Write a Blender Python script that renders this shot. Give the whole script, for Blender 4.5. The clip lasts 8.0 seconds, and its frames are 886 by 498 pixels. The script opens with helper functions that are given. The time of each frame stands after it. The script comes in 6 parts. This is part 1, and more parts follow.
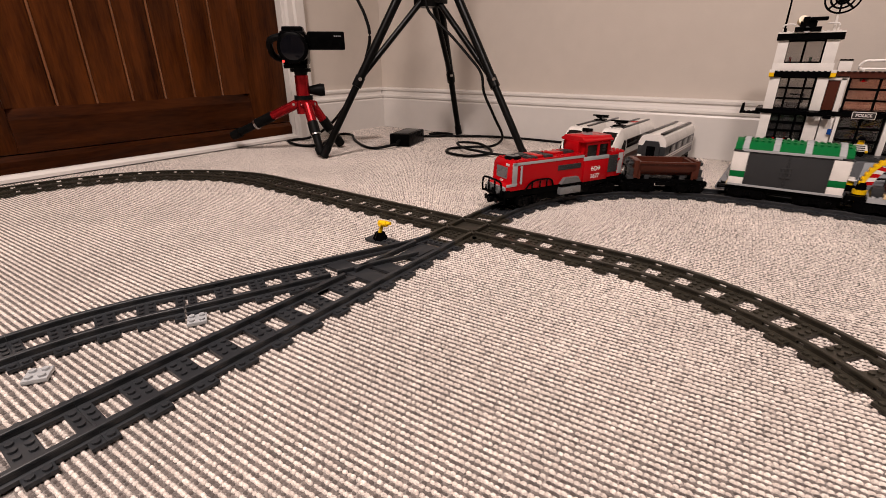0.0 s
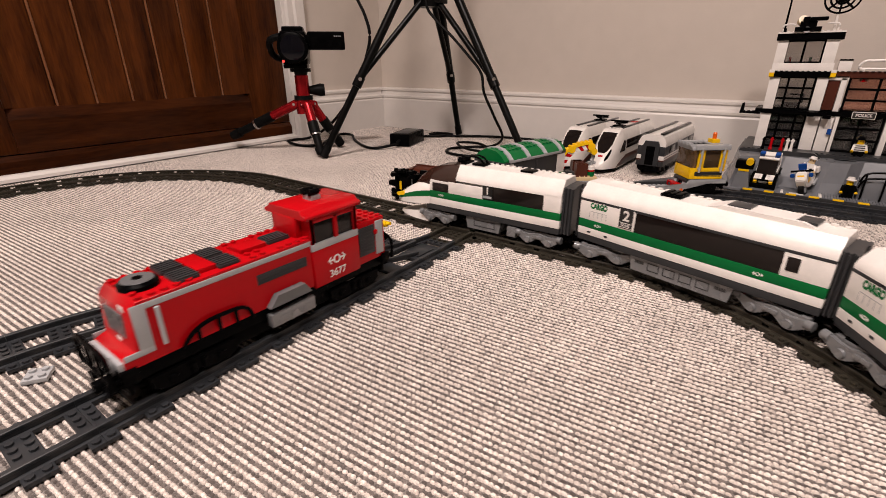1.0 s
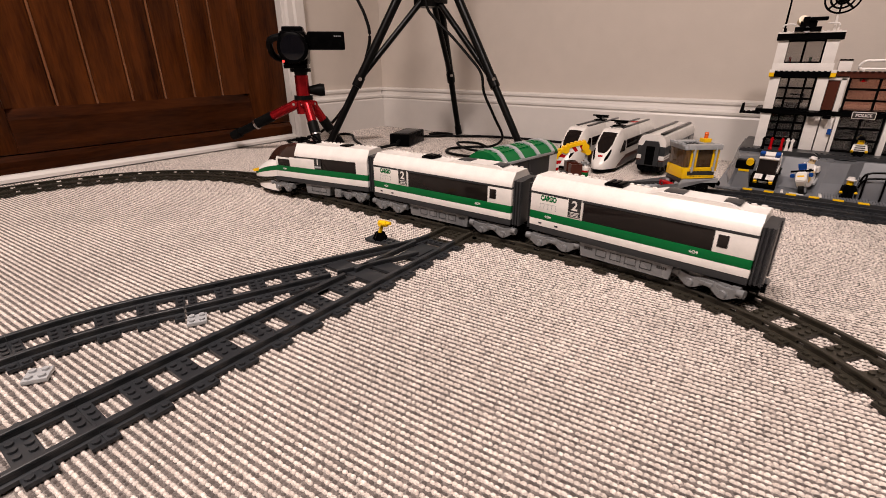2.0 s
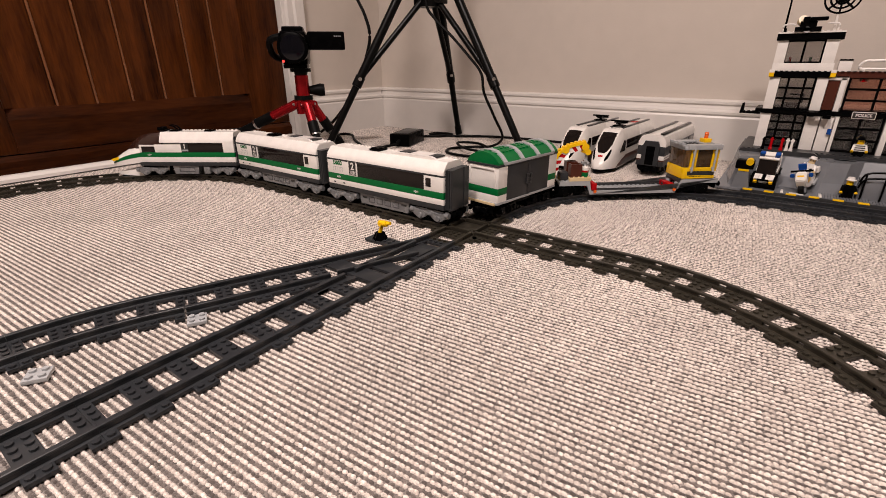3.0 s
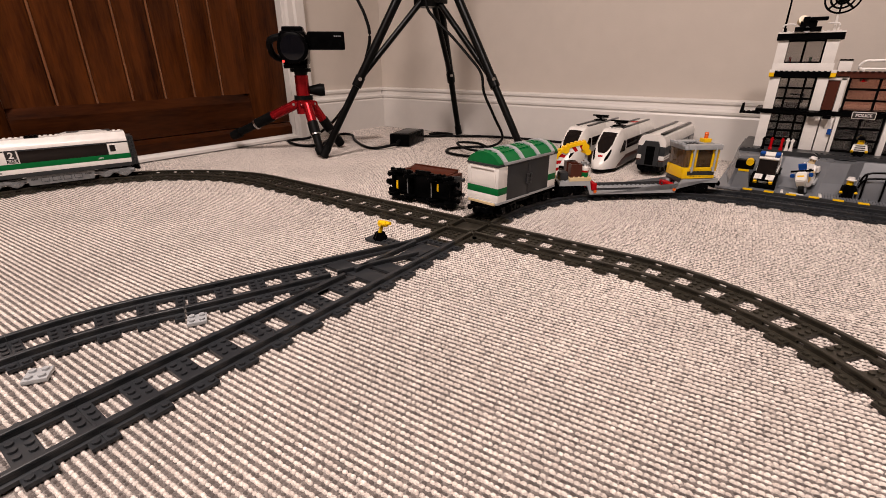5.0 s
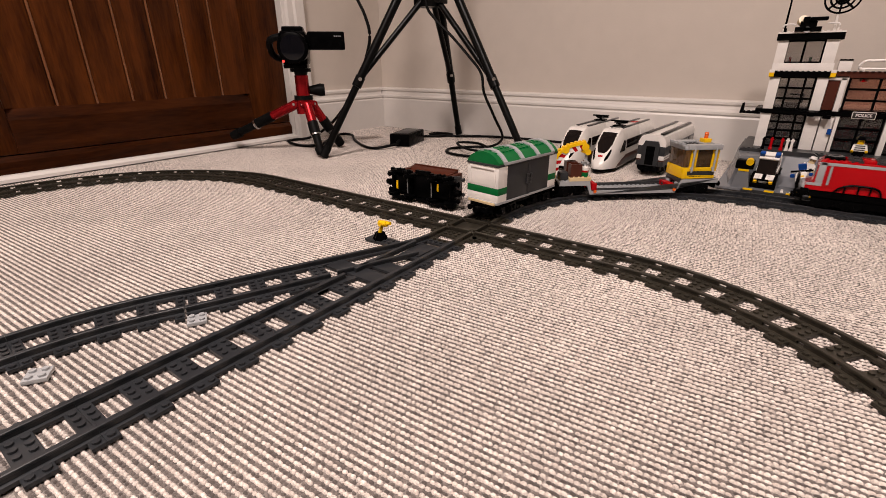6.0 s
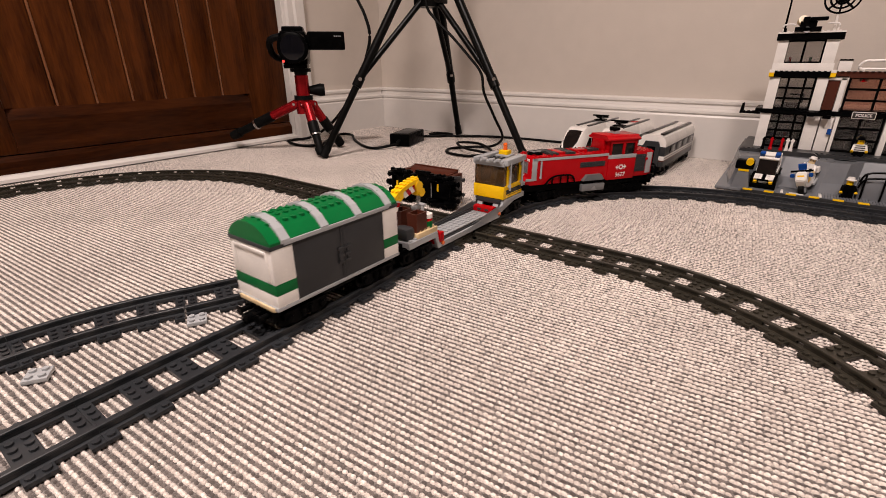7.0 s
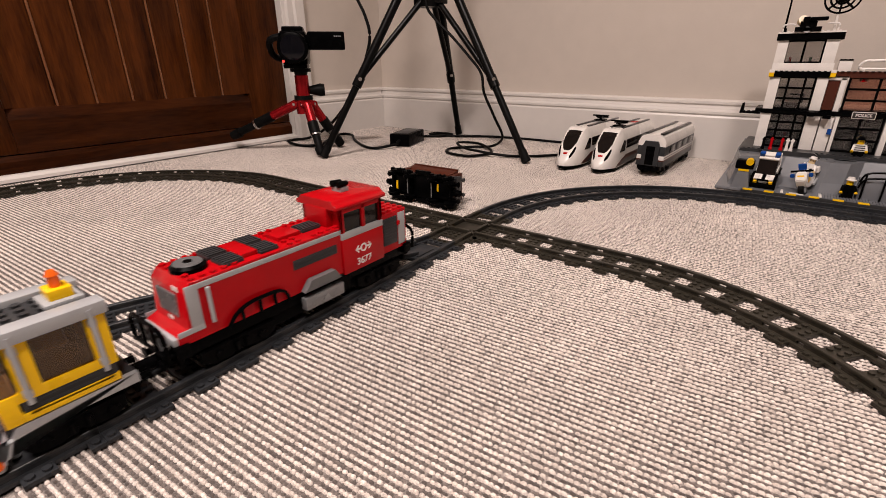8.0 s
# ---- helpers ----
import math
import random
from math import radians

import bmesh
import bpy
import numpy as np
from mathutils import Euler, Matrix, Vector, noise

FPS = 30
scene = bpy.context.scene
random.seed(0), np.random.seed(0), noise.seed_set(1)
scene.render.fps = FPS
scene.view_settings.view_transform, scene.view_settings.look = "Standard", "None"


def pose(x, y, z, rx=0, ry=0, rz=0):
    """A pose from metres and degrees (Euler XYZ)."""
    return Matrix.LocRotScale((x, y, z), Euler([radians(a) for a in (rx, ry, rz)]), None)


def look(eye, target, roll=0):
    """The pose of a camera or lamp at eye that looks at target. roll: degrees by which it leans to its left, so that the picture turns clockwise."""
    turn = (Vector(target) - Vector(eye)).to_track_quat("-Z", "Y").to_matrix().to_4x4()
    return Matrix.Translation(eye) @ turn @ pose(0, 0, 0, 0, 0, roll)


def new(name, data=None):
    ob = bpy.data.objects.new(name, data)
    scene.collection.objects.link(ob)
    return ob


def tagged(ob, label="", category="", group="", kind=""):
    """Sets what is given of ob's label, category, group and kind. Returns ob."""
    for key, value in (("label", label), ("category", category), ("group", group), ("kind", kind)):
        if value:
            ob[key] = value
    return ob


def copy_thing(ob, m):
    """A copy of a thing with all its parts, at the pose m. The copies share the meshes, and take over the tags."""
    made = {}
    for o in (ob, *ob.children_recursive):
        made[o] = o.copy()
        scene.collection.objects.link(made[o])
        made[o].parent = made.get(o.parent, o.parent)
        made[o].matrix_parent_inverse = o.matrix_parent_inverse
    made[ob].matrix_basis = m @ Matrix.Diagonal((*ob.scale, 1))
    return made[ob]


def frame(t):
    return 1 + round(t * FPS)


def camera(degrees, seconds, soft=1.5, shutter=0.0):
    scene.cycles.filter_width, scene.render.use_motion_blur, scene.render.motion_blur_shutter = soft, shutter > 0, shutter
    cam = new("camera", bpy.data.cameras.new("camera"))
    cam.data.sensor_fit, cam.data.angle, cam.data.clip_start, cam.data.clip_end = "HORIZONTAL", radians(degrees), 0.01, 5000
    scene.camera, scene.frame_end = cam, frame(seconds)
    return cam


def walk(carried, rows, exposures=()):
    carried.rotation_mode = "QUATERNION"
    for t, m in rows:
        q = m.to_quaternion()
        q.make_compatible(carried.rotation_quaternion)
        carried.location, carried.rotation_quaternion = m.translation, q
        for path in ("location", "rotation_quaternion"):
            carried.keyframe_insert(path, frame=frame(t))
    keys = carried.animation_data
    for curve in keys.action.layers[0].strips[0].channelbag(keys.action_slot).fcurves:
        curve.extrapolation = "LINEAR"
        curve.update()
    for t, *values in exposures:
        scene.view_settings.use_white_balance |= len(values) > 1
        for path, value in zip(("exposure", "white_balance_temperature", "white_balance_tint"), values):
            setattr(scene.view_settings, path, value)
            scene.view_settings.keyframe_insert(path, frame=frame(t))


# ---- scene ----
# ---- camera ----
cam = camera(87.9, 8.0, 0.6, 0.1)
_eye = Vector((0.3232, -0.4998, 0.2163))
_ya, _pi = radians(126.21), radians(-22.33)
_view = look(_eye, _eye + Vector((math.cos(_pi) * math.cos(_ya), math.cos(_pi) * math.sin(_ya), math.sin(_pi))), -0.26)
walk(cam, [(0.0, _view), (8.0, _view)], [(0.0, 0.0), (8.0, 0.0)])

# ---- world and lamps ----
world = bpy.data.worlds.new("world")
scene.world = world
world.use_nodes = True
world.node_tree.nodes["Background"].inputs[0].default_value = (0.9, 0.85, 0.8, 1)
world.node_tree.nodes["Background"].inputs[1].default_value = 0.02


def area_lamp(name, x, y, z, size, watts, colour):
    d = bpy.data.lights.new(name, "AREA")
    d.shape, d.size, d.energy, d.color = "DISK", size, watts, colour
    ob = new(name, d)
    ob.matrix_world = pose(x, y, z)
    return ob


LAMPS = [(0.00, -0.86, 1.62, 0.30, 31.0), (0.78, -0.72, 1.70, 0.28, 22.0)]
for lx, ly, lz, ls, lw in LAMPS:
    area_lamp("ceiling_bulb", lx, ly, lz, ls, lw, (1.0, 0.848, 0.795))


# ---- materials ----
def material(name, colour, rough=0.5, metal=0.0, vary=0.12, scale=40.0, bump=0.0, bump_scale=300.0, coat=0.0, glass=0.0, stretch=None, second=None, rnd=0.0, spec=0.5):
    """A node material: base colour varied by coarse and fine noise, roughness wear and a fine bump."""
    m = bpy.data.materials.new(name)
    m.use_nodes = True
    nt = m.node_tree
    n, l = nt.nodes, nt.links
    b = n["Principled BSDF"]
    b.inputs["Roughness"].default_value = rough
    b.inputs["Metallic"].default_value = metal
    b.inputs["Specular IOR Level"].default_value = spec
    b.inputs["Coat Weight"].default_value = coat
    b.inputs["Transmission Weight"].default_value = glass
    tc = n.new("ShaderNodeTexCoord")
    src = tc.outputs["Object"]
    if stretch:
        mp = n.new("ShaderNodeMapping")
        mp.inputs["Scale"].default_value = stretch
        l.new(src, mp.inputs[0])
        src = mp.outputs[0]
    a = n.new("ShaderNodeTexNoise")
    a.inputs["Scale"].default_value = scale
    a.inputs["Detail"].default_value = 6
    f = n.new("ShaderNodeTexNoise")
    f.inputs["Scale"].default_value = scale * 9
    l.new(src, a.inputs[0])
    l.new(src, f.inputs[0])
    add = n.new("ShaderNodeMath")
    add.operation = "MULTIPLY_ADD"
    add.inputs[1].default_value = 0.4
    l.new(f.outputs[0], add.inputs[0])
    l.new(a.outputs[0], add.inputs[2])
    ramp = n.new("ShaderNodeValToRGB")
    c2 = second or tuple(min(1, c * (1 + vary)) for c in colour)
    c1 = tuple(c * (1 - vary) for c in colour)
    ramp.color_ramp.elements[0].position, ramp.color_ramp.elements[1].position = 0.45, 0.95
    ramp.color_ramp.elements[0].color, ramp.color_ramp.elements[1].color = (*c1, 1), (*c2, 1)
    l.new(add.outputs[0], ramp.inputs[0])
    out = ramp.outputs[0]
    if rnd:
        g = n.new("ShaderNodeObjectInfo")
        hsv = n.new("ShaderNodeHueSaturation")
        mr = n.new("ShaderNodeMapRange")
        mr.inputs[3].default_value, mr.inputs[4].default_value = 1 - rnd, 1 + rnd
        l.new(g.outputs["Random"], mr.inputs[0])
        l.new(mr.outputs[0], hsv.inputs["Value"])
        l.new(out, hsv.inputs["Color"])
        out = hsv.outputs[0]
    l.new(out, b.inputs["Base Color"])
    rr = n.new("ShaderNodeMapRange")
    rr.inputs[3].default_value, rr.inputs[4].default_value = max(0.02, rough * 0.8), min(1, rough * 1.25)
    l.new(a.outputs[0], rr.inputs[0])
    l.new(rr.outputs[0], b.inputs["Roughness"])
    if bump:
        bn = n.new("ShaderNodeTexNoise")
        bn.inputs["Scale"].default_value = bump_scale
        bn.inputs["Detail"].default_value = 4
        l.new(src, bn.inputs[0])
        bp = n.new("ShaderNodeBump")
        bp.inputs["Strength"].default_value = bump
        bp.inputs["Distance"].default_value = 0.001
        l.new(bn.outputs[0], bp.inputs["Height"])
        l.new(bp.outputs[0], b.inputs["Normal"])
    return m


def plastic(name, colour, rough=0.24, glass=0.0, spec=0.38):
    return material(name, colour, rough, 0, 0.06, 60, 0.05, 120, 0.0, glass, spec=spec)


RED = plastic("red_plastic", (0.42, 0.0025, 0.006), 0.22, 0.0, 0.16)
WHITE = plastic("white_plastic", (0.80, 0.765, 0.725))
GREEN = plastic("green_plastic", (0.002, 0.125, 0.030), 0.34, 0.0, 0.14)
YELLOW = plastic("yellow_plastic", (0.88, 0.53, 0.005), 0.28, 0.0, 0.25)
BLACK = plastic("black_plastic", (0.0016, 0.0016, 0.0018), 0.26, 0.0, 0.03)
LGREY = plastic("light_grey_plastic", (0.36, 0.37, 0.38))
DGREY = plastic("dark_grey_plastic", (0.034, 0.035, 0.037), 0.3, 0.0, 0.18)
MGREY = plastic("middle_grey_plastic", (0.12, 0.122, 0.125))
BROWN = plastic("brown_plastic", (0.070, 0.018, 0.010), 0.3, 0.0, 0.25)
TAN = plastic("tan_plastic", (0.68, 0.52, 0.30))
BLUE = plastic("blue_plastic", (0.006, 0.055, 0.26))
CANOPY = plastic("dark_brown_canopy_plastic", (0.032, 0.014, 0.010), 0.1, 0.0, 0.4)
ORANGE = plastic("orange_clear_plastic", (0.75, 0.12, 0.01), 0.15)
SILVER = material("silver_paint", (0.20, 0.205, 0.21), 0.26, 0.25, 0.06, 60)
CLEAR = plastic("clear_pane_plastic", (0.42, 0.40, 0.385), 0.05, 0.95)
SMOKE = plastic("smoked_window_plastic", (0.012, 0.009, 0.008), 0.1, 0.0, 0.25)
TINT = plastic("brown_tinted_plastic", (0.27, 0.145, 0.05), 0.06, 0.85)
REDTINT = plastic("red_tinted_plastic", (0.40, 0.20, 0.14), 0.06, 0.85)
TRACK_OLD = material("old_grey_track_plastic", (0.028, 0.0245, 0.018), 0.34, 0, 0.16, 50, 0.06, 200, rnd=0.12, spec=0.3)
TRACK_NEW = material("bluish_grey_track_plastic", (0.024, 0.026, 0.029), 0.30, 0, 0.12, 50, 0.06, 200, rnd=0.10, spec=0.3)
PAINT = material("white_gloss_paint", (0.74, 0.70, 0.66), 0.35, 0, 0.04, 6, 0.12, 60)
WALLPAINT = material("taupe_wall_paint", (0.60, 0.533, 0.470), 0.75, 0, 0.05, 3, 0.25, 260)
CEILING = material("ceiling_paint", (0.55, 0.53, 0.51), 0.85, 0, 0.03, 3, 0.1, 200)
WOOD = material("brown_varnished_wood", (0.028, 0.0064, 0.0013), 0.34, 0, 0.5, 7, 0.15, 60, coat=0.04, stretch=(4, 4, 0.5), second=(0.105, 0.028, 0.005), spec=0.10)
WOODH = material("brown_varnished_rail", (0.020, 0.0045, 0.0010), 0.34, 0, 0.5, 7, 0.15, 60, coat=0.04, stretch=(4, 0.5, 4), second=(0.060, 0.0155, 0.003), spec=0.10)
# Bead wood lightened: the highlight along each seam is put into its colour.
BEADWOOD = material("glint_pale_bead", (0.16, 0.062, 0.026), 0.22, 0, 0.35, 9, 0.1, 60, coat=0.4, stretch=(4, 4, 0.5), spec=0.5)
BLACKMETAL = material("black_anodised_metal", (0.0025, 0.0025, 0.0025), 0.3, 0.0, 0.1, 40, spec=0.14)
RUBBER = material("black_rubber", (0.004, 0.004, 0.004), 0.5, 0, 0.15, 60, 0.2, 400, spec=0.1)
REDMETAL = material("red_anodised_metal", (0.40, 0.008, 0.014), 0.25, 0.7, 0.06, 40)
CHROME = material("steel", (0.6, 0.6, 0.6), 0.2, 1.0, 0.05, 60)
LENS = material("lens_glass", (0.004, 0.004, 0.006), 0.06, 0, 0.02, 60, spec=0.25)
SCREEN = material("print_black", (0.012, 0.012, 0.012), 0.3)


def glow(name, colour, strength):
    m = bpy.data.materials.new(name)
    m.use_nodes = True
    b = m.node_tree.nodes["Principled BSDF"]
    b.inputs["Emission Color"].default_value = (*colour, 1)
    b.inputs["Emission Strength"].default_value = strength
    b.inputs["Base Color"].default_value = (*colour, 1)
    return m


LAMPGLASS = glow("lamp_glass", (1.0, 0.85, 0.7), 3.0)
LED = glow("red_led", (1.0, 0.05, 0.04), 2.0)


def carpet_material(loops, dark=(0.14, 0.118, 0.106), light=(0.62, 0.555, 0.50)):
    """Heathered wool: cream and grey-brown yarn."""
    m = bpy.data.materials.new("carpet_wool_loops" if loops else "carpet_wool")
    m.use_nodes = True
    nt = m.node_tree
    n, l = nt.nodes, nt.links
    b = n["Principled BSDF"]
    b.inputs["Roughness"].default_value = 0.95
    b.inputs["Sheen Weight"].default_value = 0.15
    ramp = n.new("ShaderNodeValToRGB")
    e = ramp.color_ramp.elements
    e[0].position, e[1].position = 0.1, 0.9
    e[0].color, e[1].color = (*dark, 1), (*light, 1)
    if loops:
        g = n.new("ShaderNodeNewGeometry")
        l.new(g.outputs["Random Per Island"], ramp.inputs[0])
    else:
        v = n.new("ShaderNodeTexVoronoi")
        v.inputs["Scale"].default_value = 210
        tc0 = n.new("ShaderNodeTexCoord")
        l.new(tc0.outputs["Object"], v.inputs[0])
        l.new(v.outputs["Color"], ramp.inputs[0])
        bp0 = n.new("ShaderNodeBump")
        bp0.inputs["Strength"].default_value = 0.8
        bp0.inputs["Distance"].default_value = 0.003
        bp0.invert = True
        l.new(v.outputs["Distance"], bp0.inputs["Height"])
        l.new(bp0.outputs[0], b.inputs["Normal"])
    tc = n.new("ShaderNodeTexCoord")
    fine = n.new("ShaderNodeTexNoise")
    fine.inputs["Scale"].default_value = 620
    fine.inputs["Detail"].default_value = 3
    fine.inputs["Roughness"].default_value = 0.7
    big = n.new("ShaderNodeTexNoise")
    big.inputs["Scale"].default_value = 6
    big.inputs["Detail"].default_value = 5
    l.new(tc.outputs["Object"], fine.inputs[0])
    l.new(tc.outputs["Object"], big.inputs[0])
    mul = n.new("ShaderNodeMath")
    mul.operation = "MULTIPLY_ADD"
    mul.inputs[1].default_value = 0.35
    l.new(big.outputs[0], mul.inputs[0])
    l.new(fine.outputs[0], mul.inputs[2])
    hsv = n.new("ShaderNodeHueSaturation")
    mr = n.new("ShaderNodeMapRange")
    mr.inputs[1].default_value, mr.inputs[2].default_value = 0.42, 0.88
    mr.inputs[3].default_value, mr.inputs[4].default_value = 0.55, 1.3
    l.new(mul.outputs[0], mr.inputs[0])
    l.new(mr.outputs[0], hsv.inputs["Value"])
    l.new(ramp.outputs[0], hsv.inputs["Color"])
    l.new(hsv.outputs[0], b.inputs["Base Color"])
    return m


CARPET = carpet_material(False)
# Darkened copy of CARPET: the shade between loops is put into its colour.
SHADED_BACKING = carpet_material(False, (0.08, 0.067, 0.06), (0.30, 0.265, 0.24))
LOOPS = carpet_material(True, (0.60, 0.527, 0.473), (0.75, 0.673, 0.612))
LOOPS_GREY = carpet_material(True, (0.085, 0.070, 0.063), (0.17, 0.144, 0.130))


# ---- mesh helpers (millimetres in, metres out) ----
MM = 0.001


def box(bm, x0, x1, y0, y1, z0, z1, bev=0.0):
    r = bmesh.ops.create_cube(bm, size=1.0)
    vs = r["verts"]
    for v in vs:
        v.co = Vector(((x0 + x1) / 2 + v.co.x * (x1 - x0), (y0 + y1) / 2 + v.co.y * (y1 - y0), (z0 + z1) / 2 + v.co.z * (z1 - z0))) * MM
    if bev:
        es = list({e for v in vs for e in v.link_edges})
        r = bmesh.ops.bevel(bm, geom=es, offset=bev * MM, segments=2, affect="EDGES", profile=0.6)
    return vs


def cyl(bm, a, b, r0, r1=None, seg=12, caps=True):
    """A cylinder or cone from a to b."""
    a, b = Vector(a) * MM, Vector(b) * MM
    r1 = r0 if r1 is None else r1
    q = (b - a).to_track_quat("Z", "Y").to_matrix().to_4x4()
    r = bmesh.ops.create_cone(bm, cap_ends=caps, segments=seg, radius1=r0 * MM, radius2=max(r1, 0.01) * MM, depth=(b - a).length)
    m = Matrix.Translation((a + b) / 2) @ q
    bmesh.ops.transform(bm, matrix=m, verts=r["verts"])
    return r["verts"]


def prism(bm, pts, y0, y1, axis="y"):
    """A closed outline in the x-z plane (or x-y, y-z), extruded along the third axis."""
    def put(p, w):
        if axis == "y":
            return Vector((p[0], w, p[1])) * MM
        if axis == "z":
            return Vector((p[0], p[1], w)) * MM
        return Vector((w, p[0], p[1])) * MM
    va = [bm.verts.new(put(p, y0)) for p in pts]
    vb = [bm.verts.new(put(p, y1)) for p in pts]
    fs = [bm.faces.new(va), bm.faces.new(vb[::-1])]
    for i in range(len(pts)):
        j = (i + 1) % len(pts)
        fs.append(bm.faces.new((va[i], vb[i], vb[j], va[j])))
    bmesh.ops.recalc_face_normals(bm, faces=fs)
    return va + vb


def loft(bm, rings, close=True):
    """Skin a row of rings of equal length."""
    vr = [[bm.verts.new(Vector(p) * MM) for p in ring] for ring in rings]
    fs = []
    n = len(vr[0])
    for a, b in zip(vr, vr[1:]):
        for i in range(n):
            j = (i + 1) % n
            fs.append(bm.faces.new((a[i], a[j], b[j], b[i])))
    if close:
        fs += [bm.faces.new(vr[0]), bm.faces.new(vr[-1][::-1])]
    bmesh.ops.recalc_face_normals(bm, faces=fs)
    return fs


def tube(bm, pts, r, seg=8):
    """A round cable through points."""
    pts = [Vector(p) for p in pts]
    rings = []
    for i, p in enumerate(pts):
        d = (pts[min(i + 1, len(pts) - 1)] - pts[max(i - 1, 0)]).normalized()
        side = d.cross(Vector((0, 0, 1)))
        side = side.normalized() if side.length > 1e-4 else Vector((1, 0, 0))
        up = side.cross(d)
        rings.append([p + (side * math.cos(2 * math.pi * k / seg) + up * math.sin(2 * math.pi * k / seg)) * r for k in range(seg)])
    loft(bm, rings)


def smooth_path(pts, n=8):
    """Catmull-Rom through points."""
    pts = [Vector(p) for p in pts]
    out = []
    for i in range(len(pts) - 1):
        p0, p1, p2, p3 = pts[max(i - 1, 0)], pts[i], pts[i + 1], pts[min(i + 2, len(pts) - 1)]
        for k in range(n):
            t = k / n
            out.append(0.5 * (2 * p1 + (p2 - p0) * t + (2 * p0 - 5 * p1 + 4 * p2 - p3) * t * t + (3 * p1 - p0 - 3 * p2 + p3) * t ** 3))
    return out + [pts[-1]]


def stud(bm, x, y, z, seg=10):
    cyl(bm, (x, y, z), (x, y, z + 1.7), 2.4, 2.4, seg)


def studs(bm, x0, nx, y0, ny, z, seg=10):
    for i in range(nx):
        for j in range(ny):
            stud(bm, x0 + 8 * i, y0 + 8 * j, z, seg)


def part(name, bm, mat, parent=None, label="", smooth=False):
    """Links a bmesh as one mesh object under a thing or a part."""
    me = bpy.data.meshes.new(name)
    bm.to_mesh(me)
    bm.free()
    me.materials.append(mat)
    if smooth:
        me.polygons.foreach_set("use_smooth", [True] * len(me.polygons))
        me.set_sharp_from_angle(angle=radians(38))
    ob = new(name, me)
    if parent:
        ob.parent = parent
    if label:
        ob["label"] = label
    return ob


def boxes(name, mat, parent, rows, bev=0.35, label=""):
    """One part out of a few boxes that belong together."""
    bm = bmesh.new()
    for r in rows:
        box(bm, *r, bev)
    return part(name, bm, mat, parent, label, True)


def thing(name, label, category, group="", m=None):
    ob = new(name)
    ob.empty_display_size = 0.02
    tagged(ob, label, category, group)
    if m is not None:
        ob.matrix_basis = m
    return ob


def letters(name, text, height, mat, parent, m, bold=0.0):
    """Raised lettering from the built-in font, turned into a mesh. m is in the parent's space; height in mm."""
    c = bpy.data.curves.new(name, "FONT")
    c.body, c.size, c.extrude, c.align_x, c.align_y, c.offset = text, height * 1.35 * MM, 0.0001, "CENTER", "CENTER", bold * MM
    tmp = bpy.data.objects.new(name, c)
    scene.collection.objects.link(tmp)
    dg = bpy.context.evaluated_depsgraph_get()
    me = bpy.data.meshes.new_from_object(tmp.evaluated_get(dg))
    bpy.data.objects.remove(tmp)
    me.materials.clear()
    me.materials.append(mat)
    ob = new(name, me)
    ob.parent = parent
    ob.matrix_basis = m
    return ob


LEFT_SIDE = Matrix(((-1, 0, 0, 0), (0, 0, 1, 0), (0, 1, 0, 0), (0, 0, 0, 1)))  # text on the +y face
RIGHT_SIDE = Matrix(((1, 0, 0, 0), (0, 0, -1, 0), (0, 1, 0, 0), (0, 0, 0, 1)))  # text on the -y face


def on_left(x, y, z):
    return Matrix.Translation((x * MM, y * MM, z * MM)) @ LEFT_SIDE


def on_right(x, y, z):
    return Matrix.Translation((x * MM, y * MM, z * MM)) @ RIGHT_SIDE


# ---- room ----
def structure(name, bm, mat, label):
    return tagged(part(name, bm, mat), label, "", "", "structure")


WX, WY = -0.868, 0.768       # face of the door wall, face of the back wall
EX, SY, HZ = 3.4, -4.2, 2.4  # the rest of the room


def room():
    bm = bmesh.new()
    box(bm, WX * 1000 - 150, EX * 1000 + 100, SY * 1000 - 100, WY * 1000 + 100, -60, -2.2)
    floor = structure("floor", bm, CARPET, "cream and grey ribbed loop-pile wool carpet")
    # Sheet under the pile, coloured dark so the loop gaps look shaded.
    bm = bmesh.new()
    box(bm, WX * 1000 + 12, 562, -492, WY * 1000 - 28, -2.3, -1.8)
    part("carpet_backing", bm, SHADED_BACKING, floor, "carpet backing darkened as shade between the loops")
    bm = bmesh.new()
    box(bm, WX * 1000 - 100, EX * 1000 + 100, WY * 1000, WY * 1000 + 100, -5, 2400)
    structure("wall_north", bm, WALLPAINT, "taupe painted plaster wall")
    bm = bmesh.new()
    box(bm, EX * 1000, EX * 1000 + 100, SY * 1000, WY * 1000, -5, 2400)
    structure("wall_east", bm, WALLPAINT, "taupe painted plaster wall")
    bm = bmesh.new()
    box(bm, WX * 1000 - 100, EX * 1000 + 100, SY * 1000 - 100, SY * 1000, -5, 2400)
    structure("wall_south", bm, WALLPAINT, "taupe painted plaster wall")
    bm = bmesh.new()
    box(bm, WX * 1000 - 100, WX * 1000, 386, WY * 1000, -5, 2400)
    box(bm, WX * 1000 - 100, WX * 1000, -381, 386, 2045, 2400)
    box(bm, WX * 1000 - 100, WX * 1000, SY * 1000, -381, -5, 2400)
    structure("wall_west", bm, WALLPAINT, "taupe painted plaster wall with a doorway")
    bm = bmesh.new()
    box(bm, WX * 1000 - 100, EX * 1000 + 100, SY * 1000 - 100, WY * 1000 + 100, 2400, 2480)
    structure("ceiling", bm, CEILING, "plain white painted ceiling")
    return floor


